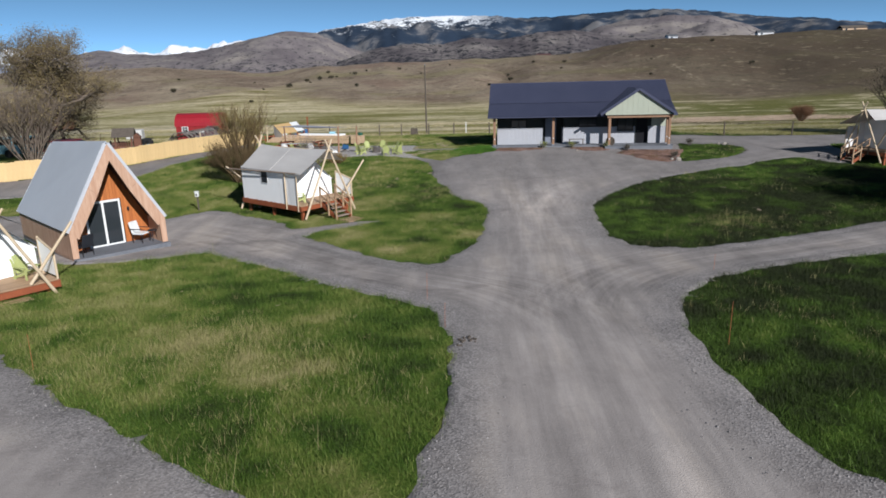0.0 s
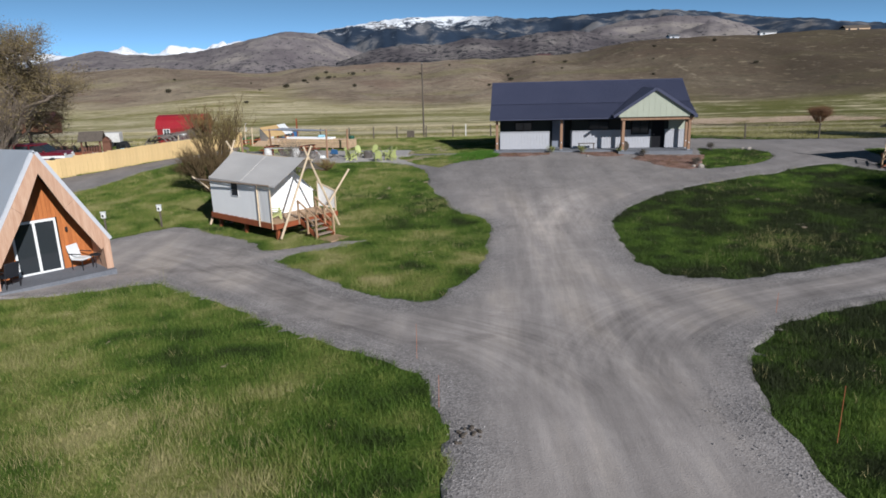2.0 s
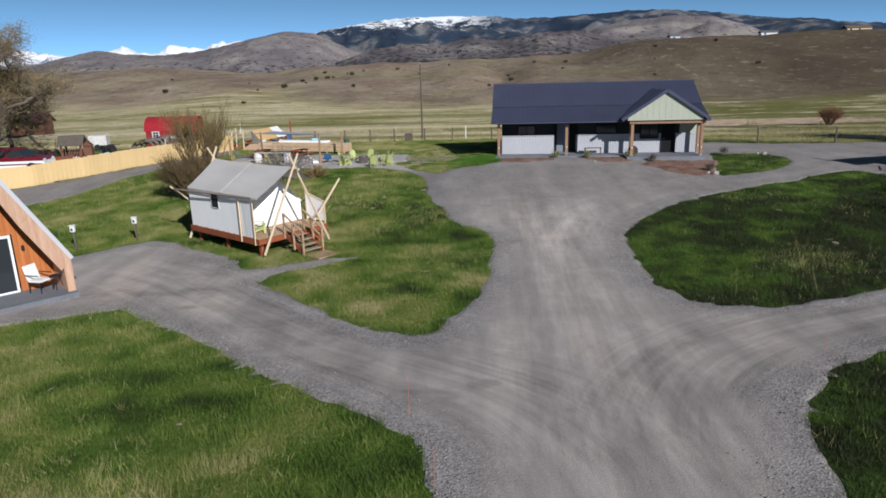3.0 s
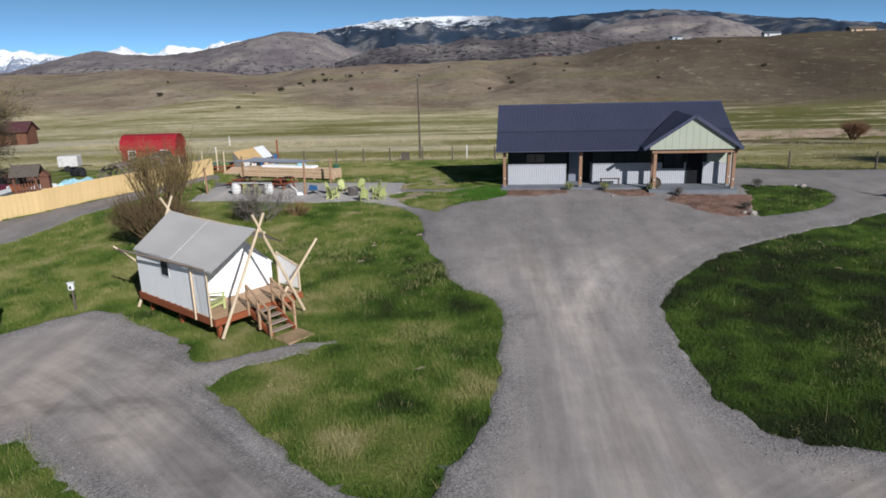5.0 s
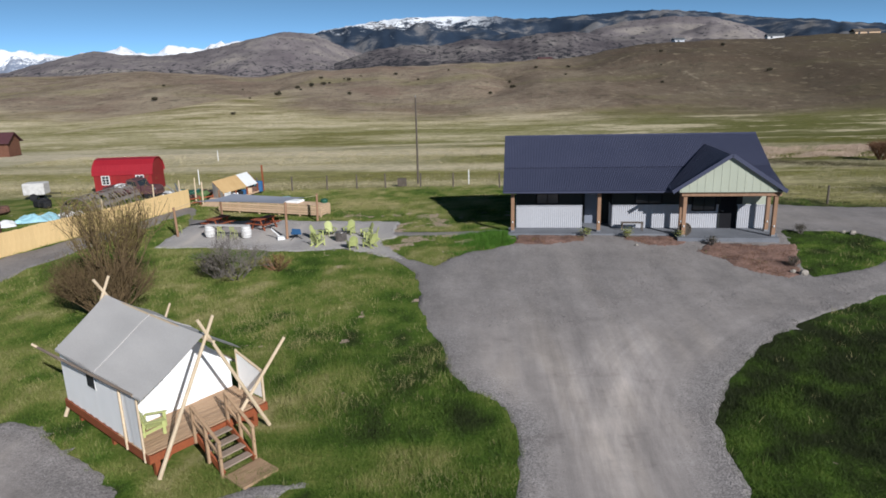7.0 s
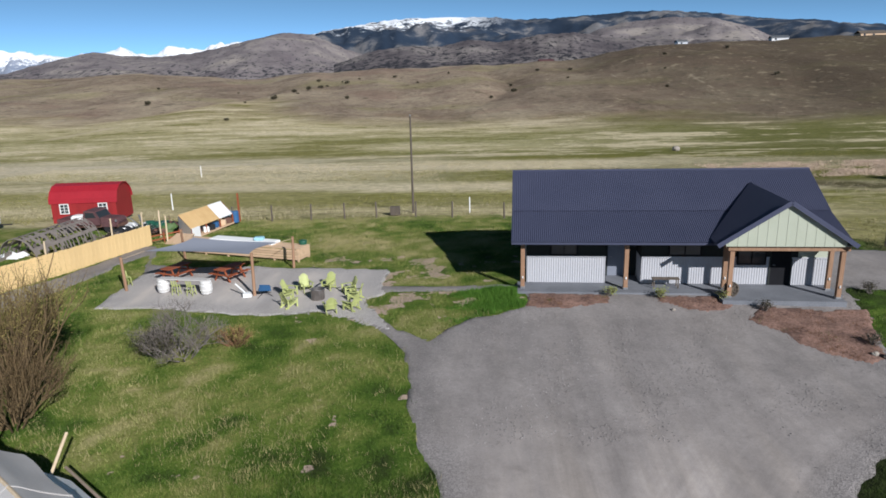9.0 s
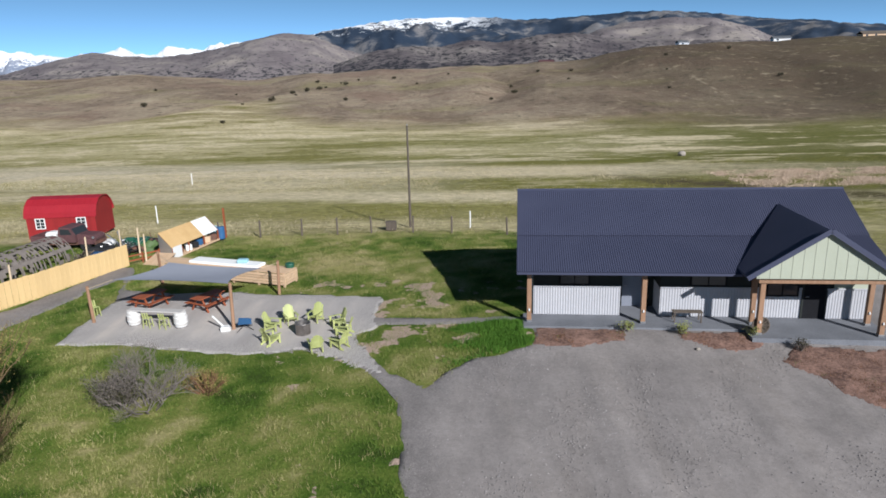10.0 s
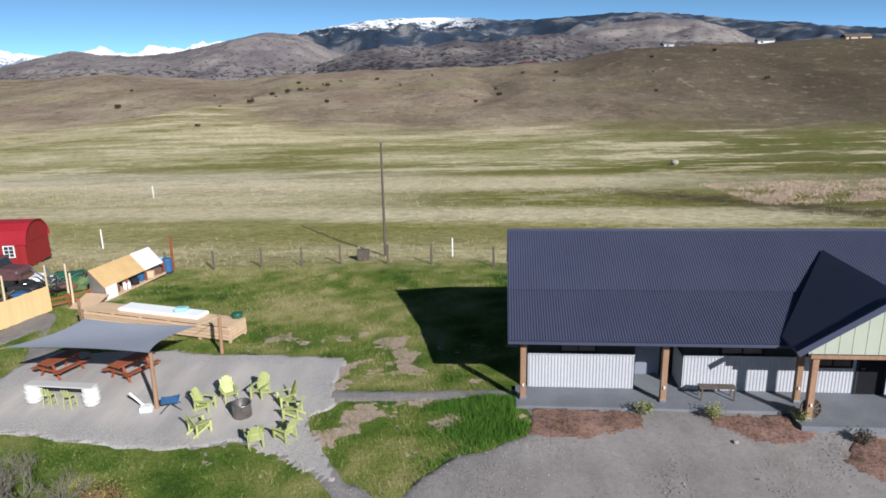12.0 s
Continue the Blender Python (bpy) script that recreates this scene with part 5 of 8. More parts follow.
    win = part("window", Geo().box((2.36, -0.035, 2.12), (0.5, 0.02, 0.62)), SCREEN, t, "dark mesh window in the canvas")
    part("window_flap", Geo().tube((2.06, -0.06, 2.45), (2.66, -0.06, 2.45), 0.03), CANVAS, win)
    part("window_frame", Geo().box((2.36, -0.04, 1.80), (0.54, 0.012, 0.02)).box((2.10, -0.04, 2.12), (0.02, 0.012, 0.62)).box((2.62, -0.04, 2.12), (0.02, 0.012, 0.62)), CANVAS, win)
    # porch side panels
    cloth((4.16, -0.02, 0), (5.0, -0.02, 0), D, E - 0.35, "porch_panel", CANVAS_GREY, 3, 0.02, "pale canvas porch panel")
    part("pole", Geo().tube((4.12, -0.06, D - 0.26), (4.12, -0.06, E - 0.08), 0.04, 0.035), POLE_WOOD, t)
    part("pole", Geo().tube((5.05, -0.05, D - 0.3), (5.05, -0.05, E - 0.3), 0.035, 0.03), POLE_WOOD, t)
    pan = part("privacy_panel", Geo().slab([(4.0, W, D + 0.1), (5.15, W, D + 0.1), (5.15, W, D + 0.95), (4.0, W, D + 1.25)], (0, 0.03, 0)), CANVAS, t, "white canvas privacy panel in a pole frame")
    part("frame_rail", Geo().tube((3.95, W + 0.02, D + 1.3), (5.25, W + 0.02, D + 0.97), 0.04), POLE_WOOD, pan)
    part("frame_post", Geo().tube((5.2, W + 0.02, D), (5.2, W + 0.02, D + 1.02), 0.04), POLE_WOOD, pan)
    part("frame_post", Geo().tube((3.98, W + 0.02, D), (3.98, W + 0.02, D + 1.35), 0.04), POLE_WOOD, pan)
    # roof cloth, sagging a little between ridge and eave
    n, mcount, over = 12, 6, 0.16
    for s in (-1, 1):
        g, vs = Geo(), []
        for i in range(n + 1):
            for j in range(mcount + 1):
                f = j / mcount
                back, ahead = -0.17 + 0.65 * f, 5.42 + 0.18 * f
                x = back + (ahead - back) * i / n
                edge = (W / 2 + over if s < 0 else 0.96) + 0.03 * math.sin(i * 1.3)
                y = W / 2 + s * edge * f
                z = R + 0.04 - (R - E + over * 0.64 + 0.04 if s < 0 else 0.66) * f - 0.07 * math.sin(math.pi * f) * (0.6 + 0.4 * math.sin(i * 0.9 + s)) - (0.05 * math.sin(math.pi * i / n) if j == 0 else 0)
                vs.append((x, y, z))
        fs = [(i * (mcount + 1) + j, i * (mcount + 1) + j + 1, (i + 1) * (mcount + 1) + j + 1, (i + 1) * (mcount + 1) + j) for i in range(n) for j in range(mcount)]
        k = len(vs)
        vs += [(x, y, z - 0.02) for x, y, z in vs]
        g.add(vs, [f if s < 0 else tuple(reversed(f)) for f in fs] + [tuple(a + k for a in (reversed(f) if s < 0 else f)) for f in fs])
        roof_cloth = part("roof", g, CANVAS_ROOF, t, "taut grey canvas fly", smooth=True)
        sg = Geo()
        col = vs[6 * (mcount + 1):7 * (mcount + 1)]
        for p, q in zip(col, col[1:]):
            sg.beam(Vector(p) + Vector((0, 0, 0.012)), Vector(q) + Vector((0, 0, 0.012)), 0.05, 0.012)
        part("seam", sg, CANVAS_ROOF, roof_cloth)
        if s > 0:
            continue
        part("valance", Geo().slab([(0.49, W / 2 + s * (W / 2 + over), E - 0.1), (5.58, W / 2 + s * (W / 2 + over), E - 0.1), (5.58, W / 2 + s * (W / 2 + over), E - 0.17), (0.49, W / 2 + s * (W / 2 + over), E - 0.17)], (0, s * 0.015, 0)), CANVAS_ROOF, t)
    # poles: crossed pairs at both ends, ridge, eave rails, outriggers
    part("pole", Geo().tube((-0.3, W / 2, R - 0.04), (5.9, W / 2, R - 0.04), 0.05, 0.045), POLE_WOOD, t)
    for x, foot in ((5.6, 0.1), (-0.28, 0.1)):
        for s in (-1, 1):
            f, top = Vector((x - 0.15 if x > 1 else x + 0.3, W / 2 + s * (1.74 if x > 1 else 1.87), foot)), Vector((x, W / 2 + s * 0.03, R + 0.05))
            d = (top - f) * 1.15
            part("pole", Geo().tube(f, f + d, 0.058, 0.045), POLE_WOOD, t, "peeled pole of a crossed pair")
    for s in (-1, 1):
        ey = W / 2 + s * (W / 2 + 0.27)
        high = E - 0.14 if s < 0 else 1.59
        part("pole", Geo().tube((-0.7, ey + s * 0.07, high - 0.1), (5.2 if s < 0 else 4.0, ey - s * 0.1, high + 0.02), 0.04, 0.04), TREAD_WOOD, t, "grey eave rail")
        part("pole", Geo().tube((B - 0.06, W / 2 + s * 1.1, D + 0.5), (-0.5, W / 2 + s * (W / 2 + 0.45), E - 0.1), 0.045, 0.04), POLE_WOOD, t)
    part("pole", Geo().tube((5.25, W / 2 + 0.95, D + 0.02), (5.7, W + 0.58, E + 0.14), 0.055, 0.045), POLE_WOOD, t, "leaning outrigger pole")
    if not stairs:
        for k in range(2):
            part("box_step", Geo().box((5.55 + 0.42 * k, 1.6, (0.42 - 0.2 * k) / 2), (0.42, 1.9, 0.42 - 0.2 * k), ch=0.012), RED_WOOD, t, "red-brown box step")
            part("tread", Geo().box((5.55 + 0.42 * k, 1.6, 0.44 - 0.2 * k), (0.46, 1.96, 0.04), ch=0.008), DECK_WOOD, t)
        return t
    # stairs with rails and a landing board
    SY, FOOT = 1.76, -0.05
    st = part("stairs", Geo().beam((5.3, SY - 0.47, D - 0.06), (6.5, SY - 0.47, FOOT + 0.08), 0.05, 0.2).beam((5.3, SY + 0.47, D - 0.06), (6.5, SY + 0.47, FOOT + 0.08), 0.05, 0.2), RED_WOOD, t, "red-brown stained stair stringers")
    for i in range(4):
        part("tread", Geo().box((5.50 + 0.28 * i, SY, D - 0.15 - 0.165 * i), (0.25, 0.9, 0.045), ch=0.008), TREAD_WOOD, st, "grey weathered tread")
    for y in (SY - 0.52, SY + 0.52):
        for x, z0 in ((5.32, D - 0.25), (5.9, 0.15), (6.48, FOOT - 0.05)):
            part("baluster", Geo().box((x, y, z0 + 0.55), (0.08, 0.08, 1.1), ch=0.01), DECK_WOOD, st)
        part("handrail", Geo().beam((5.28, y, D + 0.88), (6.54, y, FOOT + 1.03), 0.09, 0.05, 0.01), DECK_WOOD, st)
        part("handrail", Geo().beam((5.28, y, D + 0.46), (6.54, y, FOOT + 0.6), 0.05, 0.08), DECK_WOOD, st)
    landing = part("landing", Geo().box((6.98, SY + 0.04, FOOT + 0.02), (0.84, 1.08, 0.03)), DECK_WOOD, t, "weathered landing boards on the ground")
    for i in range(6):
        part("board", Geo().box((6.62 + 0.14 * i, SY + 0.04, FOOT + 0.05), (0.136, 1.12, 0.035), ch=0.004), DECK_WOOD, landing)
    return t


def tent_pose(x, y, deg, dz=0.0):
    c = Vector((x, y, 0)) + Matrix.Rotation(radians(deg), 3, "Z") @ Vector((3.2, 1.9, 0))
    return pose(x, y, G(c.x, c.y) + dz, 0, 0, deg)


T1, T2, T3 = tent_pose(-11.76, 37.30, -39.6, -0.02), tent_pose(-20.02, 22.5, -39.6, -0.37), tent_pose(34.13, 49.27, 193.3, -0.07)
tent1 = tent(T1, "white canvas wall tent with grey fly on a timber deck")
tent2 = tent(T2, "white canvas wall tent with a low box step before its deck", stairs=False)
tent3 = copy_thing(tent1, T3)
for c in [c for c in tent3.children_recursive if c.name.startswith("landing") or c.parent.name.startswith("landing")]:
    bpy.data.objects.remove(c)
tent3["label"] = "canvas wall tent on a timber deck, its front in shade"


# ---- lime garden chairs ----
def adirondack(m, label="lime-green slatted garden chair on the gravel patio", group="lime chairs round the fire pit"):
    c = thing("adirondack_chair", m @ Matrix.Scale(0.78, 4), label, "garden chair", group=group)
    for i in range(6):
        f = i / 5
        part("seat_slat", Geo().box((0, -0.24 + 0.1 * i, 0.38 - 0.11 * f), (0.52, 0.088, 0.022), ch=0.006), LIME, c)
    for i in range(5):
        x = (i - 2) * 0.104
        top = 1.05 - 0.035 * (i - 2) ** 2
        part("back_slat", Geo().beam((x, 0.27, 0.24), (x * 1.16, 0.56, top), 0.112, 0.022, 0.006, (0, -1, 0)), LIME, c)
    for s in (-1, 1):
        part("arm", Geo().box((s * 0.34, -0.02, 0.56), (0.14, 0.74, 0.024), ch=0.008), LIME, c)
        part("leg", Geo().box((s * 0.29, -0.29, 0.275), (0.035, 0.11, 0.55)), LIME, c)
        part("leg", Geo().beam((s * 0.26, -0.32, 0.34), (s * 0.26, 0.56, 0.03), 0.03, 0.11), LIME, c)
        part("leg", Geo().beam((s * 0.31, 0.38, 0.0), (s * 0.31, 0.36, 0.56), 0.03, 0.08), LIME, c)
    part("crossbar", Geo().box((0, 0.42, 0.62), (0.66, 0.025, 0.08)), LIME, c)
    return c


PIT = (-5.72, 55.35)
chair1 = None
for cx, cy in ((-6.85, 54.4), (-7.15, 55.9), (-6.5, 56.55), (-5.45, 56.75), (-4.35, 56.1), (-3.95, 55.2), (-3.95, 53.85), (-4.85, 53.6)):
    a = math.degrees(math.atan2(PIT[1] - cy, PIT[0] - cx)) + 90
    mm = pose(cx, cy, G(cx, cy) + 0.026, 0, 0, a + random.uniform(-14, 14))
    chair1 = copy_thing(chair1, mm) if chair1 else adirondack(mm)
for tm, lx, ly, rot in ((T1, 4.45, 0.7, 150), (T2, 4.4, 3.0, 110)):
    c = copy_thing(chair1, tm @ pose(lx, ly, 0.79, 0, 0, rot))
    c["label"], c["group"] = "lime-green slatted garden chair on the tent deck", "deck chairs"

fire = thing("fire_pit", pose(*PIT, G(*PIT) + 0.026) @ Matrix.Diagonal((0.78, 0.78, 0.95, 1)), "round smoke-browned steel fire ring on the gravel patio", "fire pit")
ring = Geo()
prof = [(0.40, 0), (0.42, 0.02), (0.42, 0.5), (0.44, 0.52), (0.44, 0.55), (0.39, 0.55), (0.38, 0.12)]
ring.lathe((0, 0, 0), prof, 24)
part("ring", ring, FIRE_STEEL, fire, "smoke-browned steel ring", smooth=True)
part("ash", Geo().lathe((0, 0, 0.1), [(0.37, 0), (0.3, 0.06), (0.1, 0.09)], 14), BLACK, fire, "black ash")
for k in range(3):
    part("log", Geo().tube((0.22 * math.cos(k * 2), 0.22 * math.sin(k * 2), 0.2), (-0.2 * math.cos(k * 2 + 0.4), -0.2 * math.sin(k * 2 + 0.4), 0.34), 0.05, 0.045), BARK, fire)

# ---- A-frame cabin ----
cabin_m = pose(-14.19, 27.77, -0.32, 0, 0, 46)
cabin = thing("a_frame_cabin", cabin_m, "A-frame cabin with grey metal roof and cedar front", "cabin")
HW, AP, AB, KN, LEN, REC = 2.0, 4.6, 4.22, 1.12, 7.2, 1.35
for s in (-1, 1):
    sl = part("roof_slope", Geo().slab([(0, -0.02, AP), (s * HW, -0.02, KN), (s * HW, LEN, KN), (0, LEN, AB)], (s * 0.11, 0, 0.06)), ROOF_GREY, cabin, "blue-grey standing-seam metal roof")
    nrm = Vector((s * (AP - KN), 0, HW)).normalized()
    for y, crest in ((0.03, AP), (LEN - 0.05, AB)):
        part("edge_trim", Geo().beam(Vector((s * 0.11, y, crest + 0.06)) + nrm * 0.004, Vector((s * (HW + 0.11), y, KN + 0.06)) + nrm * 0.004, 0.015, 0.016), ROOF_GREY, sl)
    part("roof_lining", Geo().slab([(0, 0.05, AP - 0.3), (s * (HW - 0.2), 0.05, KN - 0.02), (s * (HW - 0.2), LEN, KN - 0.02), (0, LEN, AB - 0.3)], (-s * 0.03, 0, -0.03)), DARK_WOOD, cabin, "dark boarded soffit")
    part("knee_wall", wall_box(Geo(), min(s * (HW - 0.22), s * HW), max(s * (HW - 0.22), s * HW), 0.0, LEN, -0.1, KN + 0.02), FASCIA, cabin, "short board side wall")
    # fascia boards down the front edge
    run = Vector((s * HW, 0, KN - AP))
    wide = Vector((-s * 0.40, 0, -0.16))
    for k in range(2):
        p, q = Vector((0, -0.05, AP)) + run * (k / 2), Vector((0, -0.05, AP)) + run * ((k + 0.997) / 2)
        w0 = Vector((0, 0, -0.68)) if k == 0 else Vector((-s * 0.34, 0, -0.32))
        w1 = Vector((-s * 0.34, 0, -0.32))
        part("fascia_board", Geo().slab([p, q, q + w1, p + w0], (0, 0.1, 0)), FASCIA, cabin)
    part("fascia_board", Geo().slab([(s * HW, -0.05, KN), (s * HW, -0.05, -0.05), (s * (HW - 0.24), -0.05, -0.05), (s * (HW - 0.26), -0.05, KN - 0.22)], (0, 0.1, 0)), FASCIA, cabin)
part("ridge_cap", Geo().slab([(-0.2, 0, AP - 0.16), (0, 0, AP + 0.13), (0.2, 0, AP - 0.16), (0, 0, AP + 0.07)], (0, LEN, AB - AP)), ROOF_GREY, cabin)


DX0, DX1, DH = -0.80, 0.56, 1.96
x = -1.82
while x < 1.8:
    xm = x + 0.07
    top = AP - 0.34 - abs(xm) / (HW - 0.2) * (AP - 0.3 - KN)
    z0 = DH + 0.1 if DX0 - 0.1 < xm < DX1 + 0.1 else 0.0
    if top > z0 + 0.05:
        part("cedar_board", Geo().slab([(x, REC, z0), (x + 0.134, REC, z0), (x + 0.134, REC, top), (x, REC, top)], (0, 0.03, 0)), CEDAR, cabin)
    x += 0.14
part("back_wall", Geo().slab([(-1.85, LEN - 0.2, 0), (1.85, LEN - 0.2, 0), (1.85, LEN - 0.2, KN), (0, LEN - 0.2, AB - 0.3), (-1.85, LEN - 0.2, KN)], (0, 0.1, 0)), CEDAR, cabin)
door = part("sliding_door", wall_box(wall_box(wall_box(wall_box(wall_box(Geo(), DX0 - 0.08, DX1 + 0.08, REC - 0.05, REC + 0.02, DH, DH + 0.09), DX0 - 0.08, DX1 + 0.08, REC - 0.05, REC + 0.02, 0.02, 0.09), DX0 - 0.08, DX0, REC - 0.05, REC + 0.02, 0.09, DH), DX1, DX1 + 0.08, REC - 0.05, REC + 0.02, 0.09, DH), -0.16, -0.07, REC - 0.05, REC + 0.02, 0.09, DH), WHITE_PAINT, cabin, "white-framed sliding glass door")
part("pane", wall_box(Geo(), DX0, -0.16, REC - 0.02, REC, 0.09, DH), GLASS, door)
part("pane", wall_box(Geo(), -0.07, DX1, REC - 0.035, REC - 0.015, 0.09, DH), GLASS, door)
part("wall_lamp", Geo().lathe((0.95, REC - 0.06, 1.45), [(0.03, 0), (0.05, 0.03), (0.05, 0.15), (0.03, 0.18)], 10), BLACK, cabin, "small black wall lamp")
part("floor_slab", wall_box(Geo(), -2.0, 2.0, -0.3, LEN, -0.2, 0.02), CONCRETE, cabin, "grey concrete slab")
part("apron", Geo().slab([(-2.3, -0.95, -0.36), (0.9, -0.95, -0.36), (1.7, -0.3, -0.36), (-2.1, -0.3, -0.36)], (0, 0, 0.2)), PATIO, cabin, "pale gravel apron before the slab")


def patio_chair(m, cloth, label):
    c = thing("patio_chair", m, label, "patio chair")
    part("seat", Geo().box((0, 0, 0.42), (0.52, 0.52, 0.07), ch=0.02), cloth, c)
    part("backrest", Geo().beam((0, 0.25, 0.45), (0, 0.38, 0.95), 0.52, 0.06, 0.02, (0, 1, 0)), cloth, c)
    for sx in (-0.25, 0.25):
        for sy in (-0.24, 0.24):
            part("leg", Geo().tube((sx, sy, 0), (sx, sy, 0.42), 0.016), BLACK, c)
        part("arm", Geo().tube((sx * 1.1, -0.25, 0.64), (sx * 1.1, 0.3, 0.64), 0.02), BLACK, c)
    return c


patio_chair(cabin_m @ pose(1.15, 0.75, 0.02, 0, 0, 30), WHITE_PAINT, "black metal chair with a white cushion on the cabin porch")
patio_chair(cabin_m @ pose(-1.45, 0.25, 0.02, 0, 0, 200), SCREEN, "black metal chair on the cabin porch")
tb = thing("side_table", cabin_m @ pose(1.62, 0.6, 0.02), "small dark round side table on the cabin porch", "side table")
part("tabletop", Geo().lathe((0, 0, 0.48), [(0.22, 0), (0.23, 0.015), (0.22, 0.03)], 18), SCREEN, tb)
for k in range(3):
    part("leg", Geo().tube((0.18 * math.cos(k * 2.1), 0.18 * math.sin(k * 2.1), 0), (0.1 * math.cos(k * 2.1), 0.1 * math.sin(k * 2.1), 0.48), 0.014), SCREEN, tb)


# ---- utility pedestals beside the parking pad ----
def pedestal(x, y, h, label):
    p = thing("utility_post", pose(x, y, G(x, y)), label, "utility post")
    part("post", Geo().box((0, 0, h / 2), (0.075, 0.075, h), ch=0.01), OLD_POST, p)
    b = part("box", Geo().box((0, -0.05, h - 0.02), (0.2, 0.14, 0.28), ch=0.02), WHITE_PAINT, p, "white plastic box")
    part("lid", Geo().box((0, -0.06, h + 0.14), (0.24, 0.19, 0.035), ch=0.01), WHITE_PAINT, b)
    part("socket", Geo().box((0.0, -0.125, h - 0.04), (0.08, 0.02, 0.12)), BLACK, b)


pedestal(-14.25, 37.2, 1.0, "grey post with a white hook-up box by the gravel pad")
pedestal(-16.3, 35.7, 1.05, "grey post with a white hook-up box beside the cabin")


# ---- red barn shed ----
barn = thing("shed", pose(-31.0, 76.9, 0.0, 0, 0, 4), "red storage shed with rounded red metal roof", "shed")
BL, BD, BH = 5.15, 3.3, 1.62
prof = [(0.0, BH), (0.05, BH + 0.35), (0.35, BH + 0.85), (0.9, BH + 1.25), (BD / 2, BH + 1.38)]
prof = prof + [(BD - y, z) for y, z in reversed(prof[:-1])]
part("wall", wall_box(Geo(), 0.05, BL - 0.05, 0.05, BD - 0.05, 0, BH), BARN_RED, barn, "dark red board siding")
for x0 in (0.05, BL - 0.13):
    part("end_wall", Geo().slab([(x0, y, z) for y, z in [(0.05, BH)] + [(min(max(y, 0.08), BD - 0.08), z - 0.04) for y, z in prof] + [(BD - 0.05, BH)]], (0.08, 0, 0)), BARN_RED, barn)
rf = Geo()
pts = [(-0.08, y, z) for y, z in prof] + [(-0.08, y, z - 0.05) for y, z in reversed(prof)]
part("roof", rf.slab(pts, (BL + 0.16, 0, 0)), BARN_ROOF, barn, "bright red bowed metal roof")
for k in range(13):
    x0 = 0.0 + k * BL / 12
    g = Geo()
    for (y0, z0), (y1, z1) in zip(prof, prof[1:]):
        g.beam((x0, y0, z0 + 0.012), (x0, y1, z1 + 0.012), 0.03, 0.02)
    part("rib", g, BARN_ROOF, barn)
for wx in (0.75, 3.75):
    w = part("window", wall_box(Geo(), wx, wx + 0.62, 0.02, 0.06, 0.78, 1.52), GLASS, barn)
    fr = Geo()
    for x0, x1, z0, z1 in ((0, 0.62, 0.74, 0.8), (0, 0.62, 1.5, 1.56), (-0.05, 0.02, 0.74, 1.56), (0.6, 0.67, 0.74, 1.56), (0.29, 0.33, 0.78, 1.52), (0, 0.62, 1.0, 1.03), (0, 0.62, 1.25, 1.28)):
        wall_box(fr, wx + x0, wx + x1, 0.0, 0.045, z0, z1)
    part("window_frame", fr, WHITE_PAINT, w, "white muntin frame")

# ---- vehicles ----


def wheel(car, x, y, r, w):
    ty = part("wheel", Geo().lathe((0, 0, 0), [(r * 0.72, -w / 2), (r * 0.95, -w / 2), (r, -w / 4), (r, w / 4), (r * 0.95, w / 2), (r * 0.72, w / 2)], 18), BLACK, car)
    ty.matrix_basis = pose(x, y, r, 90, 0, 0)
    rim = part("rim", Geo().lathe((0, 0, 0), [(r * 0.3, -w * 0.42), (r * 0.7, -w * 0.5), (r * 0.7, w * 0.5), (r * 0.3, w * 0.42)], 14), STEEL, ty)


def car_side(car, name, prof, y0, y1, material, label=""):
    return part(name, Geo().slab([(x, y0, z) for x, z in prof], (0, y1 - y0, 0)), material, car, label)


def car(m, upper, lower, label):
    c = thing("car", m, label, "car", group="parked cars")
    car_side(c, "lower_body", [(-2.4, 0.35), (2.45, 0.35), (2.5, 0.6), (2.45, 0.85), (-2.4, 0.85)], -0.9, 0.9, lower)
    car_side(c, "upper_body", [(-2.4, 0.85), (2.42, 0.85), (2.35, 1.08), (1.3, 1.14), (-2.38, 1.14)], -0.89, 0.89, upper)
    car_side(c, "cabin_glass", [(-2.3, 1.14), (1.25, 1.14), (0.65, 1.66), (-2.15, 1.68)], -0.8, 0.8, GLASS)
    car_side(c, "roof", [(-2.2, 1.68), (0.66, 1.66), (0.5, 1.76), (-2.1, 1.78)], -0.82, 0.82, upper)
    for px in (-2.2, -1.15, -0.1):
        for sy in (-0.81, 0.81):
            part("pillar", Geo().box((px, sy, 1.41), (0.12, 0.04, 0.56)), upper, c)
    for ex in (2.5, -2.44):
        part("bumper", Geo().box((ex, 0, 0.5), (0.16, 1.75, 0.2), ch=0.04), STEEL, c)
    part("stripe", Geo().box((0, -0.905, 0.62), (4.6, 0.012, 0.09)), upper, c)
    for sy in (-0.65, 0.65):
        part("headlight", Geo().box((2.44, sy, 0.92), (0.06, 0.3, 0.16), ch=0.02), WHITE_PAINT, c)
        part("mirror", Geo().box((1.0, sy * 1.48, 1.2), (0.1, 0.16, 0.12), ch=0.02), upper, c)
    for wx in (-1.5, 1.55):
        for wy in (-0.82, 0.82):
            wheel(c, wx, wy, 0.37, 0.24)
    return c


car(pose(-31.9, 56.6, G(-31.9, 56.6) - 0.12, 0, 0, 6), CAR_RED, WHITE_PAINT, "dark red and white estate car parked behind the fence")
car(pose(-37.6, 60.0, G(-37.6, 60.0), 0, 0, 20), PALE_BLUE, PALE_BLUE, "pale blue estate car parked under the trees")

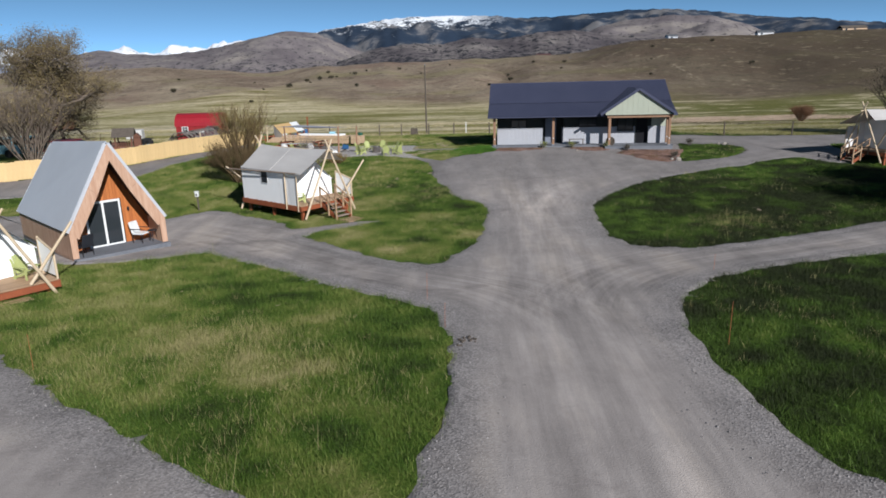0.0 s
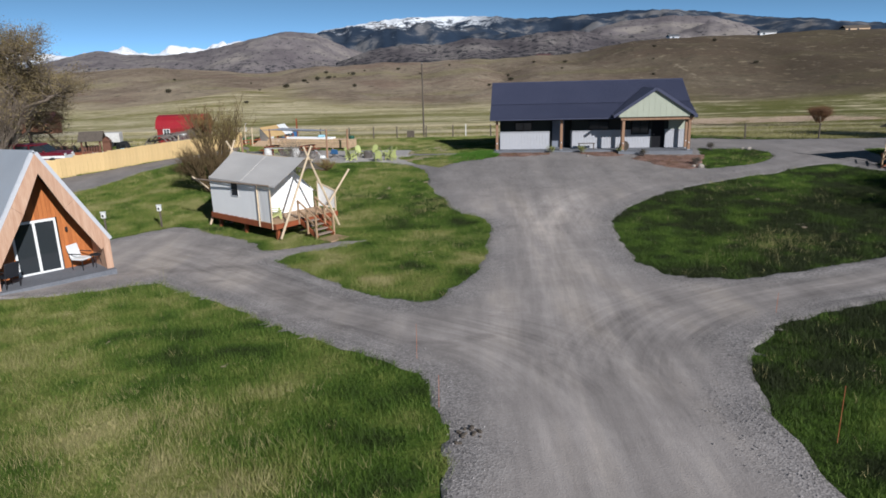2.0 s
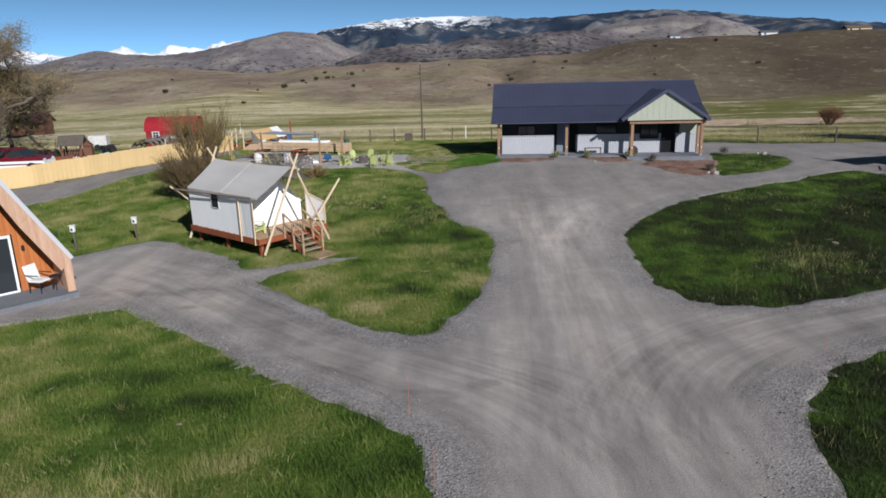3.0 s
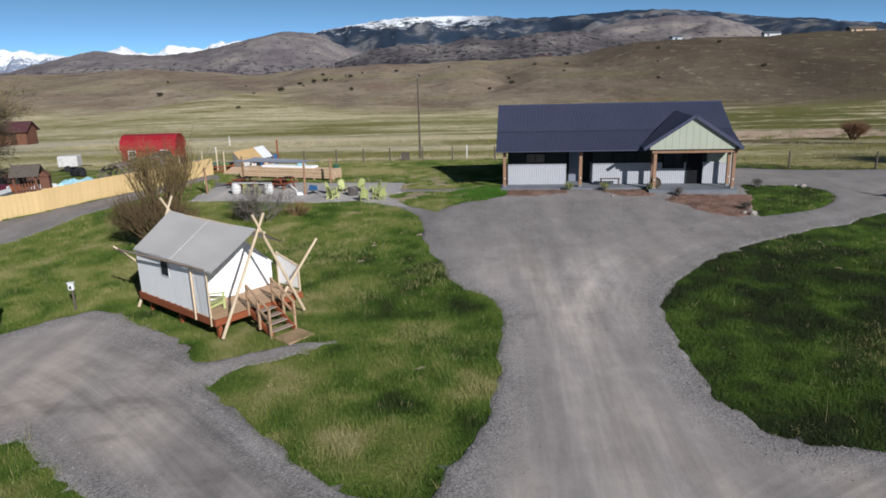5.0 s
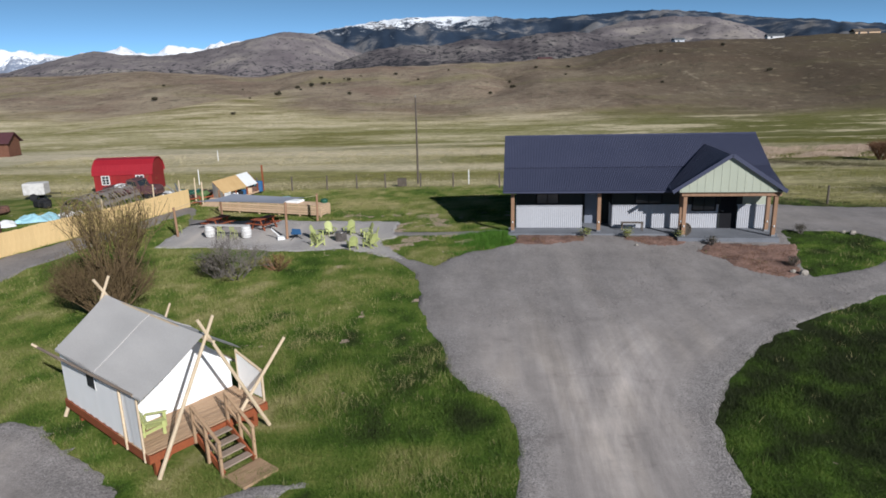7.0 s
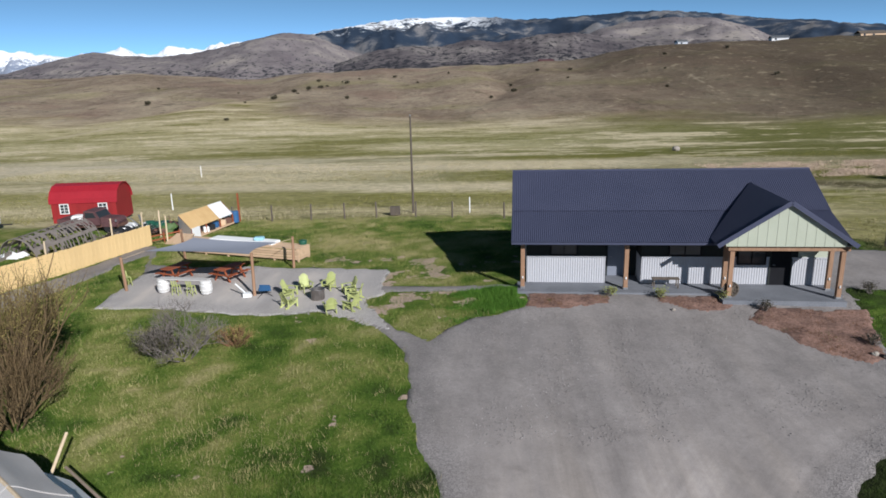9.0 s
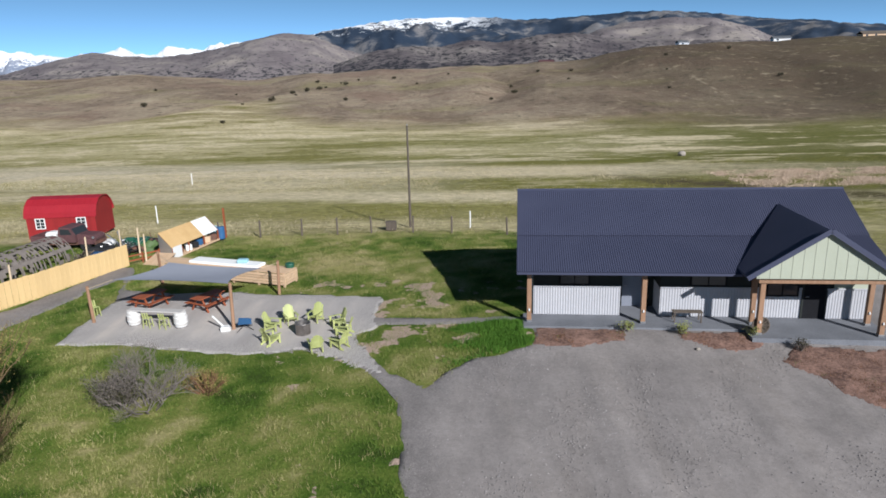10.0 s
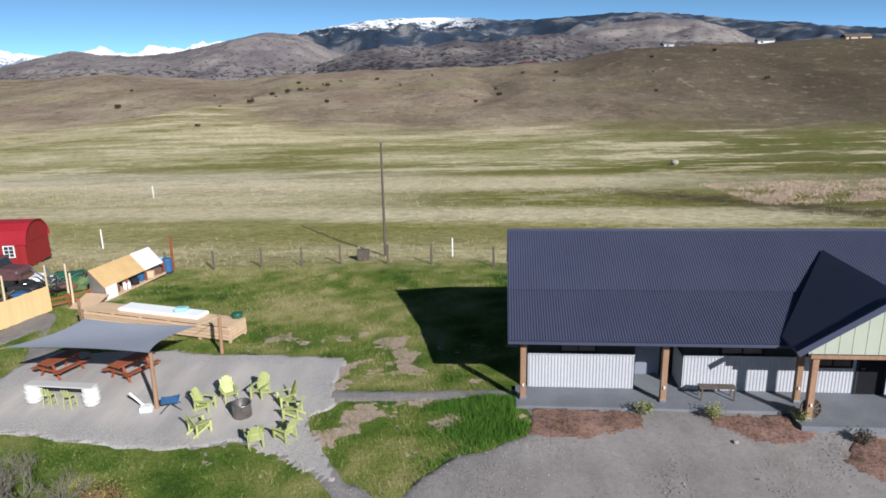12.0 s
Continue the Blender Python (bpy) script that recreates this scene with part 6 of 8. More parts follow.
truck = thing("pickup_truck", pose(-25.6, 73.2, G(-25.6, 73.2), 0, 0, -4), "old faded brown pickup truck parked before the shed", "truck")
car_side(truck, "chassis", [(-2.3, 0.4), (2.2, 0.4), (2.2, 0.62), (-2.3, 0.62)], -0.6, 0.6, RUST)
car_side(truck, "cab", [(-0.35, 0.6), (0.85, 0.6), (0.85, 1.1), (0.55, 1.62), (-0.25, 1.66), (-0.4, 1.1)], -0.8, 0.8, OLD_PAINT, "faded rounded cab")
car_side(truck, "windscreen", [(0.8, 1.12), (0.86, 1.12), (0.6, 1.55), (0.54, 1.55)], -0.7, 0.7, GLASS)
car_side(truck, "side_window", [(-0.2, 1.15), (0.62, 1.15), (0.45, 1.52), (-0.15, 1.54)], -0.815, 0.815, GLASS)
car_side(truck, "bonnet", [(0.85, 0.6), (2.1, 0.6), (2.2, 0.85), (2.0, 1.08), (0.85, 1.14)], -0.55, 0.55, OLD_PAINT)
for sy in (-1, 1):
    car_side(truck, "fender", [(1.0, 0.5), (1.15, 0.85), (1.5, 0.98), (1.9, 0.85), (2.1, 0.5)], sy * 0.55, sy * 0.88, OLD_PAINT)
    car_side(truck, "bed_side", [(-2.35, 0.62), (-0.45, 0.62), (-0.45, 1.05), (-2.35, 1.05)], sy * 0.78, sy * 0.84, OLD_PAINT)
    part("headlight", Geo().lathe((2.0, sy * 0.62, 0.8), [(0.04, 0), (0.1, 0.05), (0.1, 0.14), (0.03, 0.2)], 10), STEEL, truck)
    for wx in (-1.55, 1.5):
        wheel(truck, wx, sy * 0.74, 0.36, 0.22)
part("bed_floor", Geo().box((-1.4, 0, 0.66), (1.9, 1.56, 0.05)), OLD_PAINT, truck)
part("tailgate", Geo().box((-2.36, 0, 0.84), (0.05, 1.6, 0.42)), OLD_PAINT, truck)
part("load", Geo().box((-1.3, 0.1, 0.95), (0.8, 0.9, 0.5), ch=0.14), WHITE_PAINT, truck, "white sack load")

# ---- board fence along the track ----
fence = thing("fence", pose(0, 0, 0), "new yellow board fence stepping along a gravel track", "fence")
FENCE_LINE = [(-18.9, 67.4), (-20.9, 61.3), (-22.6, 57.5), (-24.5, 53.0), (-26.5, 49.8), (-28.6, 48.1), (-32.5, 46.4), (-40, 44)]
board_mesh = mesh_of("fence_board", Geo().box((0, 0, 0.68), (0.306, 0.024, 1.36), ch=0.006), FENCE_WOOD)
post_mesh = mesh_of("fence_post", Geo().box((0, -0.07, 0.64), (0.09, 0.09, 1.28), ch=0.008), FENCE_WOOD)
rest, panel_z = 0.0, None
for (ax, ay), (bx, by) in zip(FENCE_LINE, FENCE_LINE[1:]):
    a, b = Vector((ax, ay)), Vector((bx, by))
    ln, d = (b - a).length, (b - a).normalized()
    ang = math.degrees(math.atan2(d.y, d.x))
    nb = int(ln / 0.3)
    for i in range(nb):
        p = a + d * (ln * (i + 0.5) / nb)
        if i % 8 == 0:
            q = a + d * min(ln, ln * (i + 4) / nb)
            panel_z = G(q.x, q.y) - 0.02
            po = part("fence_post", post_mesh, None, fence)
            po.matrix_basis = pose(p.x, p.y, panel_z, 0, 0, ang)
        bo = part("fence_board", board_mesh, None, fence)
        bo.matrix_basis = pose(p.x, p.y, panel_z + 0.012 * math.sin(i * 3.7 + ax), 0, 0, ang + math.sin(i * 5.1) * 1.2)
    for z in (0.35, 1.05):
        za, zb = G(ax, ay), G(bx, by)
        part("fence_rail", Geo().beam((ax + d.y * 0.05, ay - d.x * 0.05, za + z), (bx + d.y * 0.05, by - d.x * 0.05, zb + z), 0.04, 0.08), FENCE_WOOD, fence)

# ---- wire fence, pole, markers ----
wire = thing("wire_fence", pose(0, 0, 0), "low wire fence on grey weathered posts along the meadow", "fence")
WIRE_LINE = [(-16, 75.4), (-13, 75.5), (-10, 75.7), (-7.4, 75.9), (-4.9, 76.1), (-1.8, 75.8), (1.06, 75.3), (5, 74.2), (9, 72.6), (13, 70.6), (17, 68.4), (21.4, 66.2), (26.2, 62.4), (31.7, 60.8), (37.2, 59.4), (42.6, 58.4), (48, 57.6)]
last = None
for wx, wy in WIRE_LINE:
    z = G(wx, wy)
    part("fence_post", Geo().tube((wx, wy, z - 0.1), (wx + random.uniform(-0.06, 0.06), wy, z + 1.25), 0.075, 0.065), OLD_POST, wire)
    if last:
        for h in (0.45, 0.8, 1.12):
            part("wire", Geo().tube((last[0], last[1], last[2] + h), (wx, wy, z + h), 0.006, n=4, caps=False), OLD_POST, wire)
    last = (wx, wy, z)
pole = thing("utility_pole", pose(-2.1, 78.2, G(-2.1, 78.2)), "tall bare wooden utility pole in the meadow", "utility pole")
part("mast", Geo().tube((0, 0, -0.2), (0.02, 0.1, 7.75), 0.105, 0.07, 10), OLD_POST, pole)
part("insulator", Geo().lathe((0.02, 0.1, 7.75), [(0.03, 0), (0.05, 0.05), (0.05, 0.12), (0.02, 0.16)], 8), STEEL, pole)
box_thing = solid("junction_box", Geo().box((0, 0, 0.35), (0.8, 0.5, 0.7), ch=0.04), OLD_POST, "brown utility box by the wire fence", "utility box", m=pose(-3.5, 77.1, G(-3.5, 77.1)))
for wx, wy, h in ((2.5, 77.3, 1.25), (-32, 113, 1.5), (-24.3, 84.2, 1.5)):
    solid("marker_post", Geo().tube((0, 0, 0), (0, 0.02, h), 0.05, 0.045, 8).lathe((0, 0.02, h), [(0.045, 0), (0.03, 0.04)], 8), WHITE_PAINT, "white plastic marker post in the meadow", "marker post", group="white marker posts", m=pose(wx, wy, G(wx, wy)))

for sx, sy, h in ((-0.67, 19.4, 0.9), (9.4, 22.3, 0.6), (-0.12, 16.7, 0.7), (6.8, 14.9, 1.1), (-9.9, 14.35, 0.9)):
    stake = thing("marker_stake", pose(sx, sy, G(sx, sy)), "thin orange survey stake at the edge of the grass", "stake", group="orange stakes")
    part("rod", Geo().tube((0, 0, -0.05), (0.015, 0.01, h), 0.005, 0.004, 6), STAKE, stake)


# ---- patio: shade sail, tables, barrel counter ----
sail = thing("shade_sail", pose(0, 0, 0), "grey shade sail stretched over picnic tables", "shade sail")
SA, SB, SC, SD = Vector((-14.5, 56.9, 2.7)), Vector((-9.15, 56.4, 2.55)), Vector((-8.5, 59.6, 2.3)), Vector((-13.2, 60.0, 2.6))
g, n = Geo(), 10
vs = []
for i in range(n + 1):
    for j in range(n + 1):
        u, v = i / n, j / n
        pin = 0.07 * (4 * u * (1 - u)) * (2 * v - 1)
        pin2 = 0.07 * (4 * v * (1 - v)) * (2 * u - 1)
        uu, vv = u - pin2, v - pin
        p = SA.lerp(SB, uu).lerp(SD.lerp(SC, uu), vv)
        p.z -= 0.10 * 16 * u * (1 - u) * v * (1 - v)
        vs.append(p)
idx = [(i * (n + 1) + j, (i + 1) * (n + 1) + j, (i + 1) * (n + 1) + j + 1, i * (n + 1) + j + 1) for i in range(n) for j in range(n)]
g.add(vs, idx)
g.add([p - Vector((0, 0, 0.012)) for p in vs], [tuple(reversed(f)) for f in idx])
part("cloth", g, SAIL, sail, smooth=True)
for (px, py), top in (((-9.0, 56.1), SB), ((-15.9, 57.3), SA), ((-8.1, 60.9), SC), ((-15.2, 63.4), SD)):
    head = Vector((px + (px - (-12.3)) * 0.015, py, 2.3 if px < -15 or py > 60 else top.z + 0.12))
    part("post", Geo().tube((px, py, G(px, py)), head, 0.08, 0.07, 10), CEDAR_POST, sail, "round timber post")
    part("rope", Geo().tube(head - Vector((0, 0, 0.12)), top, 0.012, n=5), POLE_WOOD, sail)


def picnic_table(m):
    t = thing("picnic_table", m @ Matrix.Scale(0.9, 4), "red-brown wooden picnic table under the shade sail", "picnic table", group="picnic tables under the sail")
    for i in range(5):
        part("top_board", Geo().box((0, -0.3 + 0.15 * i, 0.75), (1.8, 0.14, 0.04), ch=0.006), TABLE_RED, t)
    for s in (-1, 1):
        for k in range(2):
            part("bench_board", Geo().box((0, s * (0.62 + 0.15 * k), 0.45), (1.8, 0.14, 0.04), ch=0.006), TABLE_RED, t)
        part("cross_beam", Geo().beam((s * 0.65, -0.78, 0.4), (s * 0.65, 0.78, 0.4), 0.05, 0.09), TABLE_RED, t)
        part("top_beam", Geo().beam((s * 0.65, -0.35, 0.7), (s * 0.65, 0.35, 0.7), 0.05, 0.08), TABLE_RED, t)
        for q in (-1, 1):
            part("leg", Geo().beam((s * 0.6, q * 0.6, 0.0), (s * 0.6, q * 0.2, 0.72), 0.05, 0.1, 0, (1, 0, 0)), TABLE_RED, t)
    return t


pt = picnic_table(pose(-14.1, 59.4, G(-14.1, 59.4) + 0.026, 0, 0, 66))
copy_thing(pt, pose(-11.1, 59.0, G(-11.1, 59.0) + 0.026, 0, 0, 62))
BZ = G(-12.6, 56.7) + 0.026
for bx, by in ((-13.8, 56.9), (-11.5, 56.5)):
    b = thing("barrel", pose(bx, by, BZ) @ Matrix.Scale(0.8, 4), "whitewashed wooden barrel holding up a counter plank", "barrel", group="counter barrels")
    part("cask", Geo().lathe((0, 0, 0), [(0.30, 0), (0.36, 0.2), (0.39, 0.45), (0.36, 0.7), (0.30, 0.9)], 18), BARREL, b, smooth=True)
    for z, r in ((0.1, 0.337), (0.3, 0.381), (0.6, 0.381), (0.8, 0.337)):
        part("hoop", Geo().lathe((0, 0, z), [(r + 0.002, 0), (r + 0.008, 0.01), (r + 0.008, 0.04), (r + 0.002, 0.05)], 18), CANVAS_GREY, b)
solid("counter_top", Geo().box((0, 0, 0.75), (2.7, 0.42, 0.05), ch=0.015), CANVAS_ROOF, "grey weathered counter plank across two barrels", "counter", m=pose(-12.65, 56.7, BZ, 0, 0, -9.9))


def stool(m):
    s = thing("bar_stool", m @ Matrix.Scale(0.78, 4), "lime-green slatted bar stool at the barrel counter", "bar stool", group="lime bar stools")
    for i in range(4):
        part("seat_slat", Geo().box((0, -0.13 + 0.09 * i, 0.62), (0.38, 0.08, 0.022), ch=0.005), LIME, s)
    for i in range(3):
        part("back_slat", Geo().beam((-0.13 + 0.13 * i, 0.18, 0.6), (-0.15 + 0.15 * i, 0.26, 1.0), 0.09, 0.02, 0.005, (0, -1, 0)), LIME, s)
    for sx in (-0.17, 0.17):
        for sy in (-0.15, 0.17):
            part("leg", Geo().beam((sx * 1.2, sy * 1.2, 0), (sx, sy, 0.61), 0.04, 0.04), LIME, s)
        part("rung", Geo().box((sx * 1.1, 0.01, 0.25), (0.025, 0.34, 0.04)), LIME, s)
    return s


s1 = stool(pose(-13.0, 56.5, BZ, 0, 0, 175))
copy_thing(s1, pose(-12.2, 56.36, BZ, 0, 0, 168))
copy_thing(s1, pose(-16.2, 58.1, G(-16.2, 58.1) + 0.03, 0, 0, 60))

dolly = thing("dustpan", pose(-9.3, 55.95, G(-9.3, 55.95) + 0.026, 0, 0, 10) @ Matrix.Scale(0.8, 4), "white long-handled dustpan lying by the sail post", "dustpan")
part("pan", Geo().slab([(-0.26, -0.2, 0.0), (0.26, -0.2, 0.0), (0.26, -0.2, 0.05), (0.14, -0.2, 0.24), (-0.26, -0.2, 0.24)], (0, 0.42, 0)), WHITE_PAINT, dolly)
part("handle", Geo().beam((-0.12, 0.1, 0.2), (-0.72, 0.35, 0.78), 0.12, 0.04, 0.01), WHITE_PAINT, dolly)
bl = thing("folding_chair", pose(-8.5, 56.1, G(-8.5, 56.1) + 0.026, 0, 0, 200) @ Matrix.Scale(1.2, 4), "blue folding camp chair slumped by the sail post", "camp chair")
part("seat", Geo().slab([(-0.28, -0.22, 0.26), (0.2, -0.26, 0.2), (0.26, 0.22, 0.3), (-0.22, 0.2, 0.2)], (0, 0, 0.03)), BLUE, bl)
part("backrest", Geo().slab([(-0.26, 0.2, 0.22), (0.24, 0.24, 0.28), (0.2, 0.42, 0.6), (-0.2, 0.36, 0.52)], (0, 0.03, 0)), BLUE, bl)
for p, q in (((-0.3, -0.24, 0), (0.24, 0.24, 0.3)), ((0.28, -0.24, 0), (-0.24, 0.22, 0.28)), ((-0.3, 0.3, 0), (0.2, -0.24, 0.26)), ((0.3, 0.3, 0), (-0.25, -0.22, 0.28))):
    part("leg", Geo().tube(p, q, 0.014, n=6), BLACK, bl)

# ---- long timber stage with slatted front ----
stage = thing("timber_stage", pose(-15.9, 64.9, G(-12, 63.6), 0, 0, -20.0), "long pale slatted timber bench with a white tarp on top", "bench")
SL = 8.4
for i in range(5):
    part("top_plank", Geo().box((SL / 2, 0.12 + 0.24 * i, 0.78), (SL, 0.22, 0.045), ch=0.006), LUMBER, stage)
for i in range(4):
    part("front_plank", Geo().box((SL / 2, -0.02, 0.2 + 0.155 * i), (SL, 0.04, 0.135), ch=0.006), LUMBER, stage)
    part("end_plank", Geo().box((SL - 0.02, 0.6, 0.2 + 0.155 * i), (0.04, 1.2, 0.135), ch=0.006), LUMBER, stage)
for i in range(6):
    for y in (0.05, 1.15):
        part("leg", Geo().box((0.1 + i * (SL - 0.2) / 5, y, 0.38), (0.1, 0.1, 0.76)), LUMBER, stage)
tarp = solid("tarp", Geo().box((0, 0, 0.08), (4.6, 0.9, 0.16), ch=0.06), CANVAS, "folded white tarp lying along the timber bench", "tarp", m=stage.matrix_world @ pose(4.1, 0.75, 0.80))
solid("tarp_bundle", Geo().box((0, 0, 0.1), (0.6, 0.4, 0.2), ch=0.08), PALE_BLUE, "pale blue crumpled bundle on the white tarp", "bundle", m=stage.matrix_world @ pose(5.2, 0.75, 0.965, 0, 0, 20))
gb = thing("waste_bin", pose(-8.0, 63.2, G(-8.0, 63.2)) @ Matrix.Scale(0.85, 4), "dark green waste bin at the end of the timber bench", "bin")
part("body", Geo().lathe((0, 0, 0), [(0.22, 0), (0.28, 1.15)], 14), GREEN_BIN, gb)
part("lid", Geo().lathe((0, 0, 1.15), [(0.30, 0), (0.28, 0.06), (0.1, 0.12)], 14), GREEN_BIN, gb)

# ---- lean-to of plywood by the track's end ----
lean = thing("lean_to", pose(-17.2, 68.9, G(-17, 71), 0, 0, 76), "low plywood-roofed lean-to full of odds and ends", "lean-to")
for i in range(3):
    part("roof_sheet", Geo().slab([(0.1 + 1.72 * i, -0.4, 0.8), (1.8 + 1.72 * i, -0.4, 0.8), (1.8 + 1.72 * i, 0.5, 1.75), (0.1 + 1.72 * i, 0.5, 1.75)], (0, -0.01, 0.025)), PLY if i < 2 else WHITE_PAINT, lean, "" if i < 2 else "white-painted roof sheet")
for x in (0.15, 1.9, 3.6, 5.3):
    part("post", Geo().box((x, 0.45, 0.82), (0.09, 0.09, 1.64)), RED_WOOD, lean)
    part("post", Geo().box((x, -0.36, 0.39), (0.09, 0.09, 0.78)), RED_WOOD, lean)
    part("rafter", Geo().beam((x, -0.4, 0.75), (x, 0.5, 1.69), 0.05, 0.09), RED_WOOD, lean)
part("floor_boards", Geo().box((2.7, 0, 0.12), (5.3, 0.9, 0.1)), LUMBER, lean)
part("end_sheet", Geo().slab([(0.06, -0.4, 0.1), (0.06, 0.5, 0.1), (0.06, 0.5, 1.72), (0.06, -0.4, 0.8)], (0.02, 0, 0)), STEEL, lean, "grey sheet closing the end")
part("grey_sheet", Geo().slab([(0.1, -0.47, 0.1), (1.0, -0.47, 0.1), (1.0, -0.46, 0.86), (0.1, -0.46, 0.86)], (0, 0.02, 0)), CANVAS_GREY, lean, "loose grey sheet leaning on the front")
part("tall_post", Geo().box((6.2, -0.4, 1.1), (0.11, 0.11, 2.2)), RED_WOOD, lean)
part("ramp", Geo().slab([(-1.6, -0.7, 0.05), (0.0, -0.7, 0.5), (0.0, 0.7, 0.5), (-1.6, 0.7, 0.05)], (0, 0, 0.03)), LUMBER, lean)
for i, (x, y, mt, nm) in enumerate(((5.9, -0.2, BLUE, "blue"), (6.0, 0.45, PALE_BLUE, "pale blue"))):
    b = thing("drum", lean.matrix_world @ pose(x, y, 0.0), nm + " plastic drum beside the lean-to", "drum")
    part("body", Geo().lathe((0, 0, 0), [(0.26, 0), (0.29, 0.05), (0.29, 0.83), (0.26, 0.88)], 16), mt, b)
    part("rim", Geo().lathe((0, 0, 0.3), [(0.293, 0), (0.30, 0.02), (0.293, 0.04)], 16), mt, b)
for i in range(7):
    solid("crate", Geo().box((0, 0, 0.2), (0.5, 0.4, 0.4), ch=0.03), (PALE_BLUE, RED_WOOD, WHITE_PAINT, BLACK, BLUE, LUMBER, RUST)[i], ("pale blue", "brown", "white", "black", "blue", "wooden", "rusty")[i] + " crate stored under the lean-to", "crate",
          m=lean.matrix_world @ pose(0.6 + 0.72 * i, -0.12 + 0.1 * math.sin(i * 2), 0.172, 0, 0, i * 23))

# ---- hoop frame of a small greenhouse ----
hoop = thing("hoop_house", pose(-25.4, 63.6, G(-25, 66), 0, 0, 82), "bare arched hoop-house frame with a torn grey net", "hoop house")
for i in range(8):
    g = Geo()
    arc = [Vector((i * 0.85, 1.3 * math.cos(math.pi * k / 10), 1.5 * math.sin(math.pi * k / 10))) for k in range(11)]
    g.pipe(arc, 0.025)
    part("hoop", g, GREY_TWIG, hoop)
for k in (2, 5, 8):
    part("purlin", Geo().tube((0, 1.3 * math.cos(math.pi * k / 10), 1.5 * math.sin(math.pi * k / 10)), (5.95, 1.3 * math.cos(math.pi * k / 10), 1.5 * math.sin(math.pi * k / 10)), 0.02, n=6), GREY_TWIG, hoop)
net, rngn = Geo(), random.Random(12)
nv, nf = [], []
for i in range(41):
    for k in range(21):
        a = math.pi * k / 20
        nv.append((i * 5.95 / 40, 1.31 * math.cos(a), 1.51 * math.sin(a)))
for i in range(40):
    for k in range(20):
        if (i % 5 == 0 or k % 4 == 0) or rngn.random() < 0.3:
            nf.append((i * 21 + k, i * 21 + 21 + k, i * 21 + 22 + k, i * 21 + 1 + k))
net.add(nv, nf)
part("net", net, GREY_TWIG, hoop, "torn grey-brown net")

# ---- playhouse tower ----
play = thing("playhouse", pose(-26.6, 55.2, G(-26.6, 55.2), 0, 0, 15) @ Matrix.Scale(0.9, 4), "weathered wooden playhouse tower with pitched roof", "playhouse")
for sx in (-0.7, 0.7):
    for sy in (-0.7, 0.7):
        part("post", Geo().box((sx, sy, 1.1), (0.12, 0.12, 2.2)), CABIN_WOOD, play)
part("deck", Geo().box((0, 0, 0.95), (1.6, 1.6, 0.08)), CABIN_WOOD, play)
for s in (-1, 1):
    part("roof", Geo().slab([(-0.95, 0, 2.85), (0.95, 0, 2.85), (0.95, s * 0.95, 2.1), (-0.95, s * 0.95, 2.1)], (0, 0, 0.04)), OLD_POST, play)
    for k in range(7):
        part("slat", Geo().box((-0.6 + 0.2 * k, s * 0.74, 1.3), (0.09, 0.03, 0.65)), CABIN_WOOD, play)
part("ladder_rail", Geo().beam((0.78, -0.25, 1.0), (1.5, -0.25, 0), 0.05, 0.08).beam((0.78, 0.25, 1.0), (1.5, 0.25, 0), 0.05, 0.08), CABIN_WOOD, play)
part("slide", Geo().slab([(-0.8, -0.3, 0.98), (-2.3, -0.3, 0.1), (-2.3, 0.3, 0.1), (-0.8, 0.3, 0.98)], (0, 0, 0.05)), OLD_PAINT, play)
part("dormer", Geo().box((1.1, 0, 1.5), (0.6, 0.6, 1.0)).slab([(0.75, -0.4, 2.0), (1.45, -0.4, 2.0), (1.1, -0.4, 2.4)], (0, 0.8, 0)), CABIN_WOOD, play)

